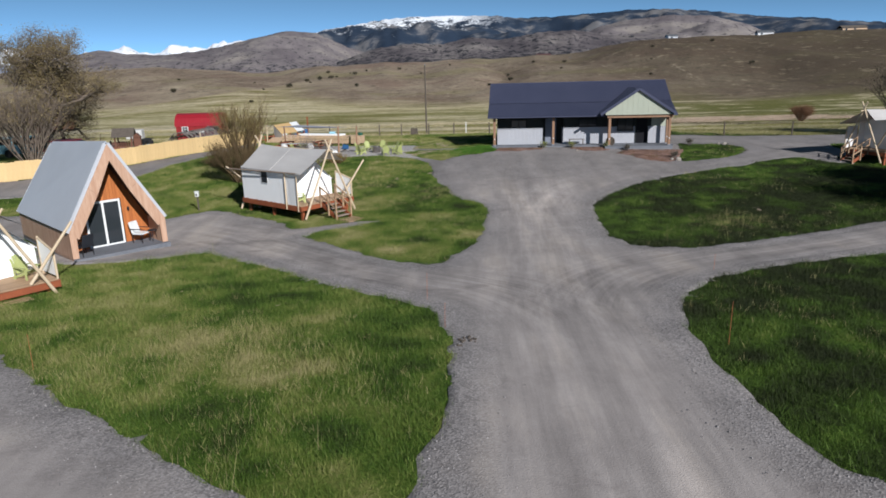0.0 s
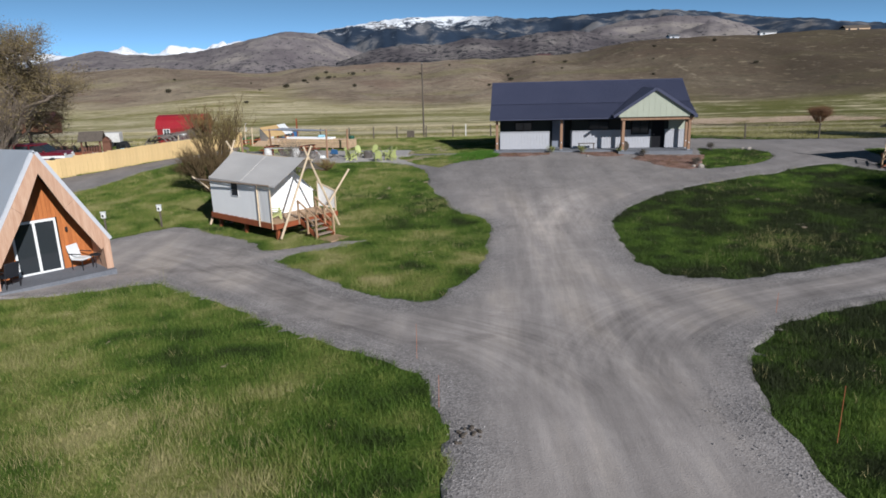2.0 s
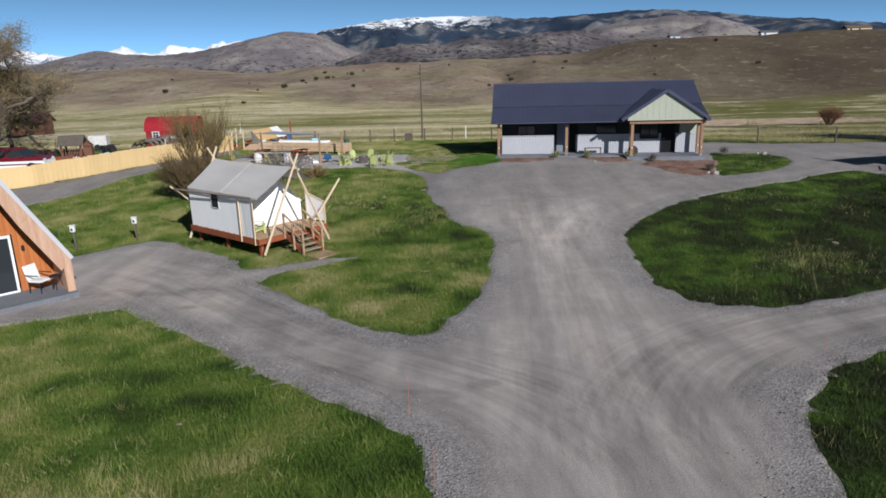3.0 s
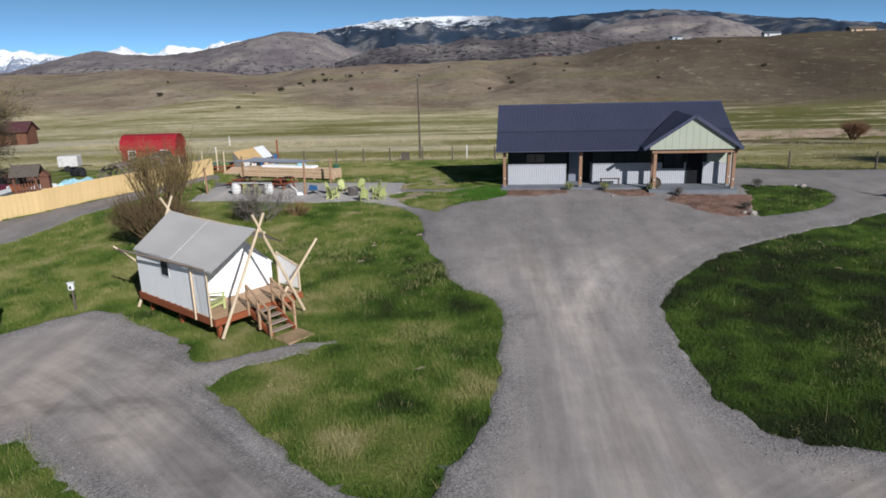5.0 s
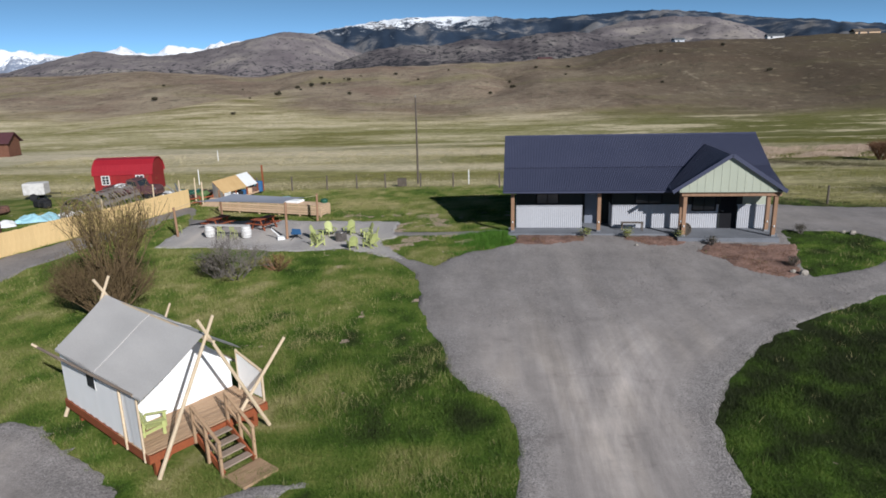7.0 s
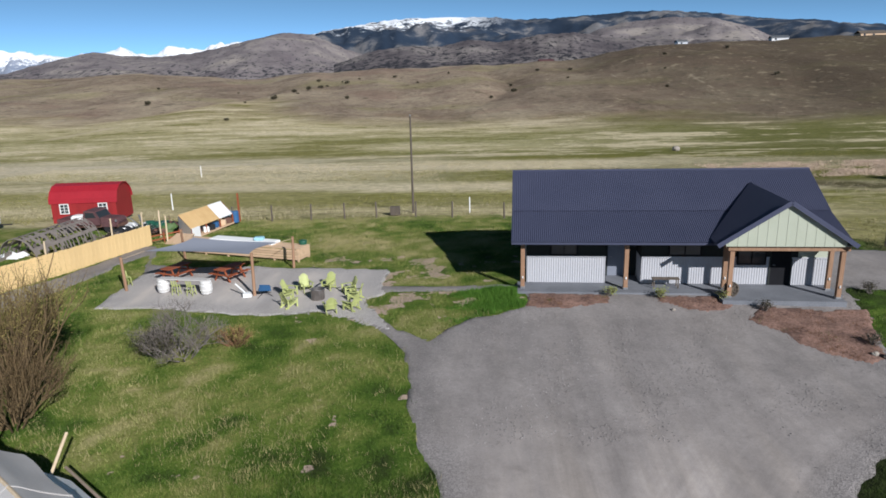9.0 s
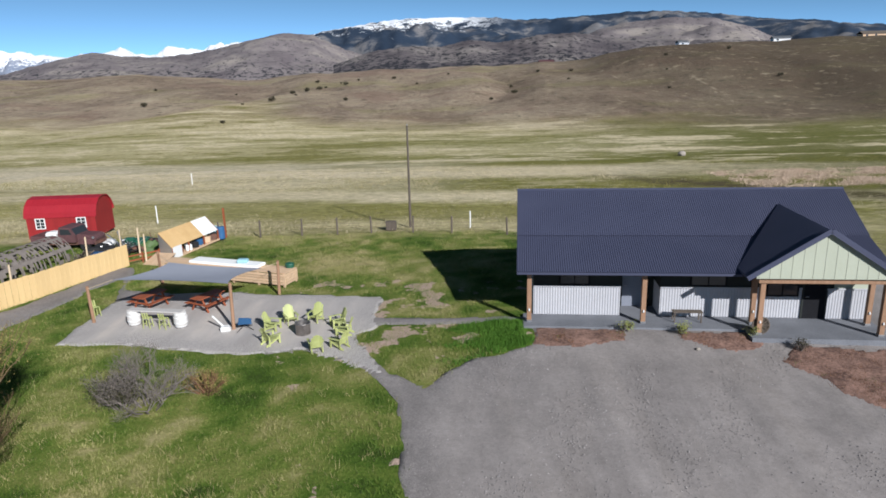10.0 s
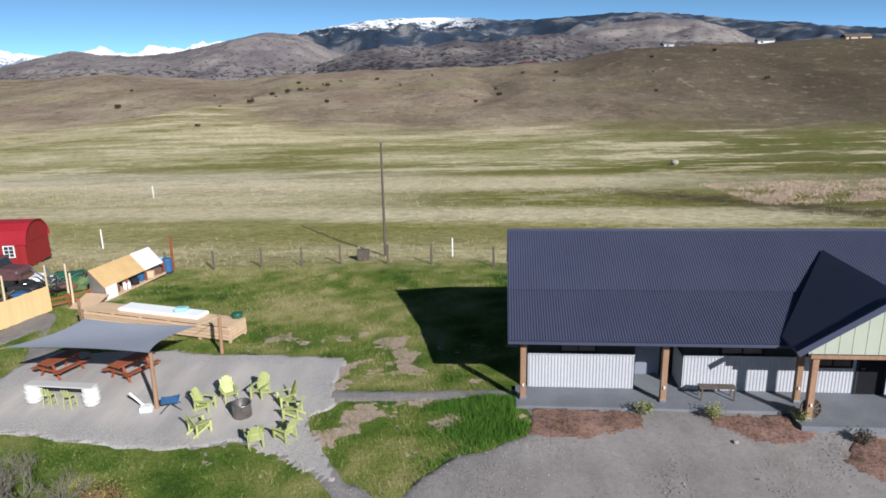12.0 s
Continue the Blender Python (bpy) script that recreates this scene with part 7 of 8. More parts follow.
# ---- yard clutter behind the fence ----
trailer = thing("trailer", pose(-34.4, 74.0, G(-34.4, 74.0), 0, 0, 10), "small pale box trailer in the yard", "trailer")
part("box", Geo().box((0, 0, 0.95), (1.7, 1.3, 1.0), ch=0.06), BARREL, trailer)
part("drawbar", Geo().beam((1.0, 0, 0.5), (1.9, 0, 0.45), 0.08, 0.08), BLACK, trailer)
for sy in (-0.8, 0.8):
    wheel(trailer, 0, sy, 0.3, 0.2)
for i, (cx, cy, sx, sz, mt, lb, ct) in enumerate(((-30.8, 69.2, 1.2, 0.8, BLACK, "black covered heap in the yard", "heap"), (-36.0, 67.0, 1.0, 0.6, RUST, "rusty heap of scrap in the yard", "scrap heap"),
                                              (-21.2, 73.8, 1.3, 0.7, GREEN_BIN, "dark green covered mower in the yard", "mower"), (-19.6, 73.2, 1.0, 0.8, BLACK, "black machinery in the yard", "machinery"), (-20.2, 71.4, 0.9, 0.5, RUST, "rusty machine frame in the yard", "machinery"), (-22.6, 71.6, 1.4, 0.5, BLACK, "black pile of pipes and frames in the yard", "scrap heap"), (-21.8, 69.9, 1.1, 0.35, BLUE, "dark blue tarpaulin heap in the yard", "heap"), (-23.3, 73.4, 1.5, 0.45, CANVAS_GREY, "grey-white crumpled sheet in the yard", "heap"), (-33.0, 66.2, 1.6, 0.7, RUST, "rusty farm implement in the yard", "scrap heap"), (-34.6, 63.4, 1.4, 0.9, BLACK, "black heap of tyres and frames in the yard", "heap"), (-31.2, 61.0, 1.8, 0.55, RED_WOOD, "red-brown stack of boards in the yard", "board stack"), (-19.0, 76.0, 1.5, 0.4, OLD_POST, "weathered timber heap in the yard", "timber heap"))):
    g = Geo()
    for k in range(5 if sz > 0.2 else 2):
        g.box((random.uniform(-0.4, 0.4) * sx, random.uniform(-0.4, 0.4) * sx, sz * random.uniform(0.25, 0.5)), (sx * random.uniform(0.4, 0.8), sx * random.uniform(0.4, 0.7), sz * random.uniform(0.5, 1.0)), Matrix.Rotation(random.uniform(0, 3), 3, "Z"), ch=0.1)
    g.v = [(x, y, max(0.0, z)) for x, y, z in g.v]
    solid("yard_" + ct.replace(" ", "_"), g, mt, lb, ct, m=pose(cx, cy, G(cx, cy)))



def crumpled(m, w, d, h, material, label, seed):
    """A sheet of tarpaulin thrown over a low pile, with folds."""
    nx, ny = 18, 14
    vs = []
    for j in range(ny + 1):
        for i in range(nx + 1):
            u, v = i / nx - 0.5, j / ny - 0.5
            rim = max(0.0, 1 - 4 * max(u * u, v * v))
            fold = noise.noise(Vector((u * 4 + seed, v * 4, 0.3))) + 0.5 * noise.noise(Vector((u * 11, v * 11 + seed, 0.7)))
            vs.append((u * w + 0.1 * fold, v * d + 0.08 * fold, max(0.02, h * rim ** 0.6 * (0.62 + 0.55 * fold) + 0.03)))
    n = nx + 1
    fs = [(j * n + i, j * n + i + 1, (j + 1) * n + i + 1, (j + 1) * n + i) for j in range(ny) for i in range(nx)]
    solid("tarpaulin", Geo().add(vs, fs), material, label, "tarp", m=m)


crumpled(pose(-28.0, 63.3, G(-28.0, 63.3), 0, 0, 20), 2.8, 1.5, 0.55, PALE_BLUE, "pale blue crumpled tarpaulin over a pile in the yard", 1.0)
crumpled(pose(-29.6, 61.4, G(-29.6, 61.4), 0, 0, 35), 2.2, 1.4, 0.5, CANVAS_GREY, "grey-white crumpled tarpaulin over a pile in the yard", 4.0)
crumpled(pose(-26.6, 64.9, G(-26.6, 64.9), 0, 0, -10), 1.6, 1.1, 0.4, CANVAS_GREY, "small white crumpled sheet lying in the yard", 7.0)
crumpled(pose(-19.6, 71.9, G(-19.6, 71.9), 0, 0, 15), 1.9, 1.2, 0.7, GREEN_TARP, "olive green tarpaulin over a heap in the yard", 9.0)
for wx, wy, h in ((-20.9, 70.6, 1.7), (-22.2, 68.8, 1.6), (-19.4, 70.0, 1.9), (-23.0, 62.5, 1.5), (-27.6, 58.5, 1.5), (-18.2, 68.2, 1.8)):
    solid("yard_post", Geo().tube((0, 0, -0.1), (0.04, 0.02, h), 0.06, 0.05, 8).lathe((0.04, 0.02, h), [(0.05, 0), (0.02, 0.03)], 8), POLE_WOOD, "bare peeled post standing in the yard", "post", group="yard posts", m=pose(wx, wy, G(wx, wy)))
rngh = random.Random(77)
for hx, hy, n_bars, reach, mt, words in ((-20.6, 70.6, 26, 1.0, BLACK, "tangled black pipes and frames in the yard"), (-21.6, 72.4, 26, 1.2, STEEL, "heap of grey steel tube in the yard"), (-19.3, 72.4, 22, 0.9, RUST, "rusty tangle of machinery bars in the yard"),
                                      (-34.2, 65.2, 30, 1.3, RUST, "rusty heap of old farm machinery bars"), (-32.4, 63.0, 22, 1.0, BLACK, "black heap of bent bars behind the fence"), (-22.8, 69.2, 20, 0.9, OLD_POST, "heap of weathered boards behind the fence")):
    g = Geo()
    for k in range(n_bars):
        p = Vector((rngh.gauss(0, reach * 0.4), rngh.gauss(0, reach * 0.4), rngh.uniform(0.02, 0.25)))
        q = p + Vector((rngh.uniform(-1, 1), rngh.uniform(-1, 1), rngh.uniform(0.0, 0.75))).normalized() * rngh.uniform(0.4, 1.3) * reach
        if k % 3:
            g.tube(p, q, 0.025, n=5)
        else:
            g.beam(p, q, 0.14, 0.04)
    solid("scrap_heap", g, mt, words, "scrap heap", kind="stuff", m=pose(hx, hy, G(hx, hy)))
rail = thing("rail_fence", pose(0, 0, 0), "low red-brown rail fence before the yard", "fence")
RAIL_LINE = [(-20.0, 66.4), (-19.2, 67.3), (-18.4, 68.2), (-17.7, 69.1)]
for (ax, ay), (bx, by) in zip(RAIL_LINE, RAIL_LINE[1:]):
    for h in (0.25, 0.55):
        part("rail", Geo().beam((ax, ay, G(ax, ay) + h), (bx, by, G(bx, by) + h + 0.03), 0.04, 0.09), RED_WOOD, rail)
for ax, ay in RAIL_LINE:
    part("post", Geo().box((ax, ay, G(ax, ay) + 0.3), (0.08, 0.08, 0.8)), RED_WOOD, rail)
barncabin = thing("log_cabin", pose(-80.5, 138.5, G(-80, 138), 0, 0, 6) @ Matrix.Scale(1.15, 4), "brown wooden cabin with maroon roof across the meadow", "cabin")
part("wall", wall_box(Geo(), -2.6, 2.6, -1.8, 1.8, 0, 2.3), CABIN_WOOD, barncabin)
for s in (-1, 1):
    part("roof", Geo().slab([(-3, 0, 3.6), (3, 0, 3.6), (3, s * 2.3, 2.1), (-3, s * 2.3, 2.1)], (0, 0, 0.12)), CABIN_ROOF, barncabin)
for x in (2.5, -2.6):
    part("gable", Geo().slab([(x, -1.8, 2.3), (x, 1.8, 2.3), (x, 0, 3.5)], (0.1, 0, 0)), CABIN_WOOD, barncabin)
part("door", Geo().box((0.6, -1.82, 1.0), (0.9, 0.06, 2.0)), DARK_WOOD, barncabin)


# ---- far houses on the hill's crest ----
def far_house(x, y, w, d, h, label, wallm, roofm, z=None):
    m = pose(x, y, (G(x, y) if z is None else z) - 0.3, 0, 0, random.uniform(-12, 12))
    f = thing("farmhouse", m, label, "house", group="far houses")
    part("wall", wall_box(Geo(), -w / 2, w / 2, -d / 2, d / 2, 0, h), wallm, f)
    for s in (-1, 1):
        part("roof", Geo().slab([(-w / 2 - 0.5, 0, h + d * 0.22), (w / 2 + 0.5, 0, h + d * 0.22), (w / 2 + 0.5, s * (d / 2 + 0.4), h - 0.1), (-w / 2 - 0.5, s * (d / 2 + 0.4), h - 0.1)], (0, 0, 0.2)), roofm, f)
    for k in range(int(w / 6)):
        part("window", Geo().box((-w / 2 + 2.6 + 6 * k, -d / 2 - 0.02, h * 0.55), (1.3, 0.08, min(1.2, h * 0.6))), GLASS, f)


far_house(299, 505, 17, 8, 2.0, "long pale farmhouse on the hill's crest", LUMBER, OLD_POST)
far_house(236, 506, 11, 7, 1.9, "white house half hidden by the crest", CANVAS_GREY, STEEL)
far_house(168, 506, 7, 6, 1.6, "small grey barn half hidden by the crest", STEEL, STEEL)
far_house(83, 566, 11, 6, 0.5, "red-roofed low house on the crest", CABIN_WOOD, CABIN_ROOF)


# ---- trees and shrubs ----
def leaf_cloud(g, rng, centres, count, spread, size):
    """Small bent leaves scattered round the points."""
    for _ in range(count):
        c = centres[rng.randrange(len(centres))]
        p = Vector(c) + Vector((rng.gauss(0, spread), rng.gauss(0, spread), rng.gauss(0, spread * 0.8)))
        a = Vector((rng.uniform(-1, 1), rng.uniform(-1, 1), rng.uniform(-0.6, 0.6))).normalized() * size * rng.uniform(0.6, 1.4)
        b = Vector((rng.uniform(-1, 1), rng.uniform(-1, 1), rng.uniform(-1, 1))).normalized() * size * rng.uniform(0.3, 0.7)
        g.add([p - a, p + b, p + a, p - b], [(0, 1, 2), (0, 2, 3)])


def grow(g, rng, p, d, length, r, depth, tips, spread=0.55, kids=3, droop=0.0, n=6):
    q = p + d * length
    bend = Vector((rng.uniform(-1, 1), rng.uniform(-1, 1), rng.uniform(-0.5, 0.5))) * length * 0.08
    g.tube(p, q, r, r * 0.62, n=n if depth > 1 else 4, caps=False, bend=bend)
    if depth == 0:
        tips.append(q)
        tips.append((p + q) / 2)
        return
    if depth <= 2:
        tips.append(q)
    for k in range(kids + (1 if rng.random() < 0.4 else 0)):
        a = Vector((rng.gauss(0, 1), rng.gauss(0, 1), rng.gauss(0.15, 0.6))).normalized()
        nd = (d * (1 - spread) + a * spread + Vector((0, 0, 0.12 - droop))).normalized()
        start = p.lerp(q, rng.uniform(0.6, 1.0)) if k else q
        grow(g, rng, start, nd, length * rng.uniform(0.62, 0.85), r * 0.6, depth - 1, tips, spread, kids, droop, n)


def tree(x, y, height, seed, label, leafm, leaves, leaf_size, trunk_r=0.3, depth=5, spread=0.5, barkm=None, name="tree", category="tree", leaf_spread=0.35, kids=3):
    rng = random.Random(seed)
    t = thing(name, pose(x, y, G(x, y) - 0.05), label, category)
    g, tips = Geo(), []
    grow(g, rng, Vector((0, 0, 0)), Vector((rng.uniform(-0.1, 0.1), rng.uniform(-0.1, 0.1), 1)).normalized(), height * 0.27, trunk_r, depth, tips, spread, kids)
    part("trunk", g, barkm or BARK, t, smooth=True)
    lg = Geo()
    leaf_cloud(lg, rng, tips, leaves, leaf_spread, leaf_size)
    part("crown", lg, leafm, t)
    return t


def shrub(x, y, height, width, seed, label, stemm, leafm, leaves, leaf_size, stems=14, name="shrub", category="shrub", depth=2, leaf_spread=0.12, low=0.0, splay=0.3):
    rng = random.Random(seed)
    t = thing(name, pose(x, y, G(x, y) - 0.03), label, category)
    g, tips = Geo(), []
    for i in range(stems):
        a = rng.uniform(0, 2 * math.pi)
        rr = rng.uniform(0, 1) ** 0.7
        d = Vector((math.cos(a) * rr * width / height * 0.55, math.sin(a) * rr * width / height * 0.55, 1)).normalized()
        p = Vector((math.cos(a) * rr * width * 0.1, math.sin(a) * rr * width * 0.1, 0))
        grow(g, rng, p, d, height * rng.uniform(0.36, 0.5) * (1.05 - low * rr), 0.012 + 0.009 * height, depth, tips, splay, 3, 0.0, 5)
    part("stem", g, stemm, t, smooth=True)
    lg = Geo()
    leaf_cloud(lg, rng, tips, leaves, leaf_spread, leaf_size)
    part("foliage", lg, leafm, t)
    return t


tree(-35.2, 58.5, 13.2, 5, "old spreading cottonwood with sparse olive buds", BUD_LEAF, 60000, 0.055, 0.42, 7, 0.68, leaf_spread=0.3)
tree(-36.2, 63.5, 9.5, 31, "young cottonwood with olive-gold buds behind the fence", BUD_LEAF, 26000, 0.05, 0.2, 6, 0.74, leaf_spread=0.28)
# two trees out of view, added to cast shade on lawn and tent
tree(33.6, 30.8, 13.0, 21, "unseen leafy tree added to shade the lawn from beyond the drive", DARK_LEAF, 26000, 0.13, 0.3, 5, 0.6, leaf_spread=0.6)
tree(42.6, 36.2, 12.0, 22, "unseen leafy tree added to shade a wall tent", DARK_LEAF, 26000, 0.13, 0.3, 5, 0.6, leaf_spread=0.6)
tree(-45.0, 52.5, 11.0, 8, "bare branching tree with olive buds", BUD_LEAF, 4000, 0.10, 0.4, 5, 0.52, leaf_spread=0.5)
shrub(-14.0, 45.4, 4.2, 2.7, 3, "tall bare willow clump with yellow-brown catkins", WILLOW_BARK, WILLOW_LEAF, 18000, 0.026, 15, name="willow", category="willow", depth=3, leaf_spread=0.2)
shrub(-14.0, 44.9, 2.4, 5.0, 4, "low dark brown willow scrub at the clump's foot", WILLOW_BARK, SCRUB_LEAF, 24000, 0.022, 34, name="willow_scrub", depth=3, leaf_spread=0.22)
shrub(-10.0, 49.5, 2.1, 6.4, 7, "grey twiggy spreading shrub on the lawn", GREY_TWIG, SHRUB_LEAF, 3600, 0.016, 9, depth=4, leaf_spread=0.2, low=0.3, splay=0.52)
shrub(-10.9, 49.4, 1.2, 2.0, 9, "low dark green shrub beside a grey one", GREY_TWIG, DARK_LEAF, 2600, 0.04, 16, depth=2, leaf_spread=0.16)
shrub(-8.2, 50.3, 1.0, 2.6, 11, "dark russet tuft of dry stems on the lawn", RUSSET, WILLOW_LEAF, 1500, 0.03, 34, name="dry_tuft", category="tuft", depth=1, leaf_spread=0.12)
shrub(49.0, 92.0, 1.7, 2.9, 13, "dark brown bare thicket in the meadow", RUSSET, RUSSET, 5200, 0.06, 44, name="thicket", category="thicket", depth=3, leaf_spread=0.25)
shrub(40.5, 57.5, 5.4, 6.5, 15, "dark bare thicket behind the shaded tent", BARK, DARK_LEAF, 4000, 0.09, 40, name="thicket", category="thicket", depth=3, leaf_spread=0.3)
shrub(55.0, 70.0, 4.5, 8.0, 16, "dark bare thicket at the meadow's edge", BARK, DARK_LEAF, 3200, 0.10, 36, name="thicket", category="thicket", depth=3, leaf_spread=0.3)
shrub(-33.5, 53.5, 4.6, 5.5, 17, "tangled grey-brown thicket behind the board fence", BARK, BUD_LEAF, 4200, 0.07, 34, name="thicket", category="thicket", depth=3, leaf_spread=0.3)
shrub(-38.0, 53.0, 5.0, 5.5, 18, "tangled grey-brown thicket under the cottonwood", BARK, BUD_LEAF, 4200, 0.07, 30, name="thicket", category="thicket", depth=3, leaf_spread=0.3)
clods = Geo()
rngc = random.Random(3)
for k in range(16):
    clods.box((rngc.gauss(0, 0.22), rngc.gauss(0, 0.2), 0.03), (rngc.uniform(0.05, 0.14), rngc.uniform(0.05, 0.1), 0.06), Matrix.Rotation(rngc.uniform(0, 3), 3, "Z"), ch=0.02)
tagged(solid("soil_clods", clods, OLD_POST, "dark clods of soil scattered at the drive's verge", "soil clods", kind="stuff", m=pose(0.35, 15.5, G(0.35, 15.5) + 0.02) @ Matrix.Scale(0.7, 4)))
for i, (x, y) in enumerate(((8.05, 54.35), (10.35, 53.95), (13.05, 53.55), (14.35, 52.35), (17.0, 48.9), (19.9, 53.9))):
    shrub(x, y, 0.62, 0.7, 20 + i, "small yellow-green shrub in the mulch bed" if y > 50 and x < 19 else "small dark shrub by the porch bed", GREY_TWIG, GREEN_LEAF if i in (0, 1, 2) else DARK_LEAF, 420, 0.035, 12, depth=1, leaf_spread=0.08)
rngr = random.Random(40)
for x, y, s in ((16.9, 47.8, 0.36), (16.55, 48.1, 0.24), (10.5, 52.6, 0.16), (22.6, 53.6, 0.3), (22.2, 53.8, 0.22), (40.5, 139.0, 1.1)):
    g = Geo()
    vs = []
    ns, nr = 10, 6
    for j in range(nr + 1):
        for i in range(ns):
            th, ph = 2 * math.pi * i / ns, math.pi * j / nr
            d = Vector((math.cos(th) * math.sin(ph), math.sin(th) * math.sin(ph) * 0.8, math.cos(ph) * 0.72))
            vs.append(d * s * 0.6 * (1 + 0.32 * noise.noise(d * 1.7 + Vector((x, y, 0)))) + Vector((0, 0, s * 0.3)))
    g.add(vs, [(j * ns + i, (j + 1) * ns + i, (j + 1) * ns + (i + 1) % ns, j * ns + (i + 1) % ns) for j in range(nr) for i in range(ns)])
    solid("boulder", g, STONE, "pale rough stone lying on the ground", "stone", group="loose stones", m=pose(x, y, G(x, y)), smooth=False)

# dark bushes dotted on the hill
base_bush = None
for i, (x, y, s) in enumerate(((-119, 299, 1.9), (-146, 376, 1.2), (-69, 304, 1.7), (-67, 334, 1.6), (-63, 346, 2.0), (-67, 397, 1.6), (-59, 358, 1.7), (-49, 380, 1.8), (-38, 300, 1.4), (-26, 410, 1.5), (31, 313, 1.6), (20, 297, 1.2), (52, 394, 1.5),
                               (72, 405, 1.5), (133, 294, 1.5), (161, 410, 1.9), (118, 386, 1.4), (-65, 228, 1.0), (89, 292, 1.0), (33, 348, 1.2), (-72, 318, 0.9), (-64, 327, 0.8), (-58, 371, 1.0), (-53, 391, 0.9), (-45, 402, 1.0), (-77, 290, 0.7), (-12, 372, 0.9), (4, 396, 1.0), (-98, 352, 0.8), (61, 352, 0.9), (104, 341, 0.8))):
    m = pose(x, y, G(x, y) - 0.1, 0, 0, i * 47) @ Matrix.Diagonal((s * 0.74, s * 0.74, s * 0.72, 1))
    if base_bush is None:
        rng = random.Random(71)
        base_bush = thing("hill_bush", pose(0, 0, 0), "dark juniper bush on the brown hill", "bush", group="hill bushes")
        g, tips = Geo(), []
        for k in range(9):
            a = rng.uniform(0, 6.28)
            grow(g, rng, Vector((0.2 * math.cos(a), 0.2 * math.sin(a), 0)), Vector((0.5 * math.cos(a), 0.5 * math.sin(a), 1)).normalized(), 0.55, 0.05, 2, tips, 0.5, 3, 0, 5)
        part("stem", g, BARK, base_bush)
        lg = Geo()
        leaf_cloud(lg, rng, tips, 900, 0.22, 0.13)
        part("foliage", lg, DARK_LEAF, base_bush)
        base_bush.matrix_world = m
    else:
        c = copy_thing(base_bush, Matrix.Identity(4))
        c.matrix_basis = m


# ---- grass ----
def grass(name, count, box, height, material, label, seed, accept, width=0.012, blades=6, clump=0.09, lean=0.45):
    rng = np.random.default_rng(seed)
    x = rng.uniform(box[0], box[1], count)
    y = rng.uniform(box[2], box[3], count)
    keep = accept(x, y, rng)
    x, y = x[keep], y[keep]
    n = len(x)
    tuft = np.sin(x * 2.3 + 2.1 * np.sin(y * 1.9)) * np.sin(y * 2.7 + 1.6 * np.sin(x * 1.3))
    h = height * (0.45 + 0.9 * rng.random(n)) * (1 + 0.4 * tuft)
    X, Y = np.repeat(x, blades) + rng.normal(0, clump, n * blades), np.repeat(y, blades) + rng.normal(0, clump, n * blades)
    H = np.repeat(h, blades) * rng.uniform(0.6, 1.1, n * blades)
    Z = land(X, Y) - 0.03
    a, la = rng.uniform(0, 6.283, n * blades), rng.uniform(0, 6.283, n * blades)
    lx, ly = np.cos(la) * H * lean * rng.random(n * blades), np.sin(la) * H * lean * rng.random(n * blades)
    wx, wy = np.cos(a) * width, np.sin(a) * width
    co = np.stack([np.stack([X - wx, Y - wy, Z], -1), np.stack([X + wx, Y + wy, Z], -1), np.stack([X + lx, Y + ly, Z + H], -1)], 1).reshape(-1, 3)
    m = len(X)
    me = bpy.data.meshes.new(name)
    me.vertices.add(3 * m)
    me.vertices.foreach_set("co", co.ravel())
    me.loops.add(3 * m)
    me.loops.foreach_set("vertex_index", np.arange(3 * m))
    me.polygons.add(m)
    me.polygons.foreach_set("loop_start", np.arange(0, 3 * m, 3))
    me.update(calc_edges=True)
    me.validate()
    me.materials.append(material)
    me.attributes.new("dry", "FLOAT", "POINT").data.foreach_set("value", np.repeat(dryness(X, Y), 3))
    return tagged(new(name, me), label, "grass", kind="stuff")


def on_lawn_side(x, y):
    return 1.1 * y + 0.55 * np.maximum(1.1 * x - 4, 0) < 84


def off_drive(x, y, rng):
    ok = on_lawn_side(x, y) & (drive_field(x, y) > -0.05) & (polygon_distance(PATIO_POLY, x, y) + ragged(x, y) > -0.06)
    for bed in BEDS:
        ok &= polygon_distance(bed, x, y) > 0.05
    for m, (x0, x1, y0, y1) in ((T1, (-0.1, 5.3, 0, 3.9)), (T2, (-0.1, 5.3, 0, 3.9)), (T3, (-0.1, 5.3, 0, 3.9)), (HOUSE, (0.3, 15, -1, 10)), (cabin_m, (-2.4, 2.1, -1.3, 7))):
        i = m.inverted()
        u = i[0][0] * x + i[0][1] * y + i[0][3]
        v = i[1][0] * x + i[1][1] * y + i[1][3]
        ok &= ~((u > x0) & (u < x1) & (v > y0) & (v < y1))
    return ok


def patchy(x, y, k=0.35, s=0.0):
    return np.sin(x * k + 1.7 * np.sin(y * k * 0.8 + s)) * np.sin(y * k * 1.2 + s) + 0.5 * np.sin(x * k * 2.7 - y * k * 2.1 + s)


def dry_score(x, y):
    return sum(1.1 * np.exp(-((x - cx) ** 2 + (y - cy) ** 2) / r ** 2) for cx, cy, r in DRY_SPOTS) + 0.25 * patchy(x, y) + np.where(x < 4, 0.12, -0.15)


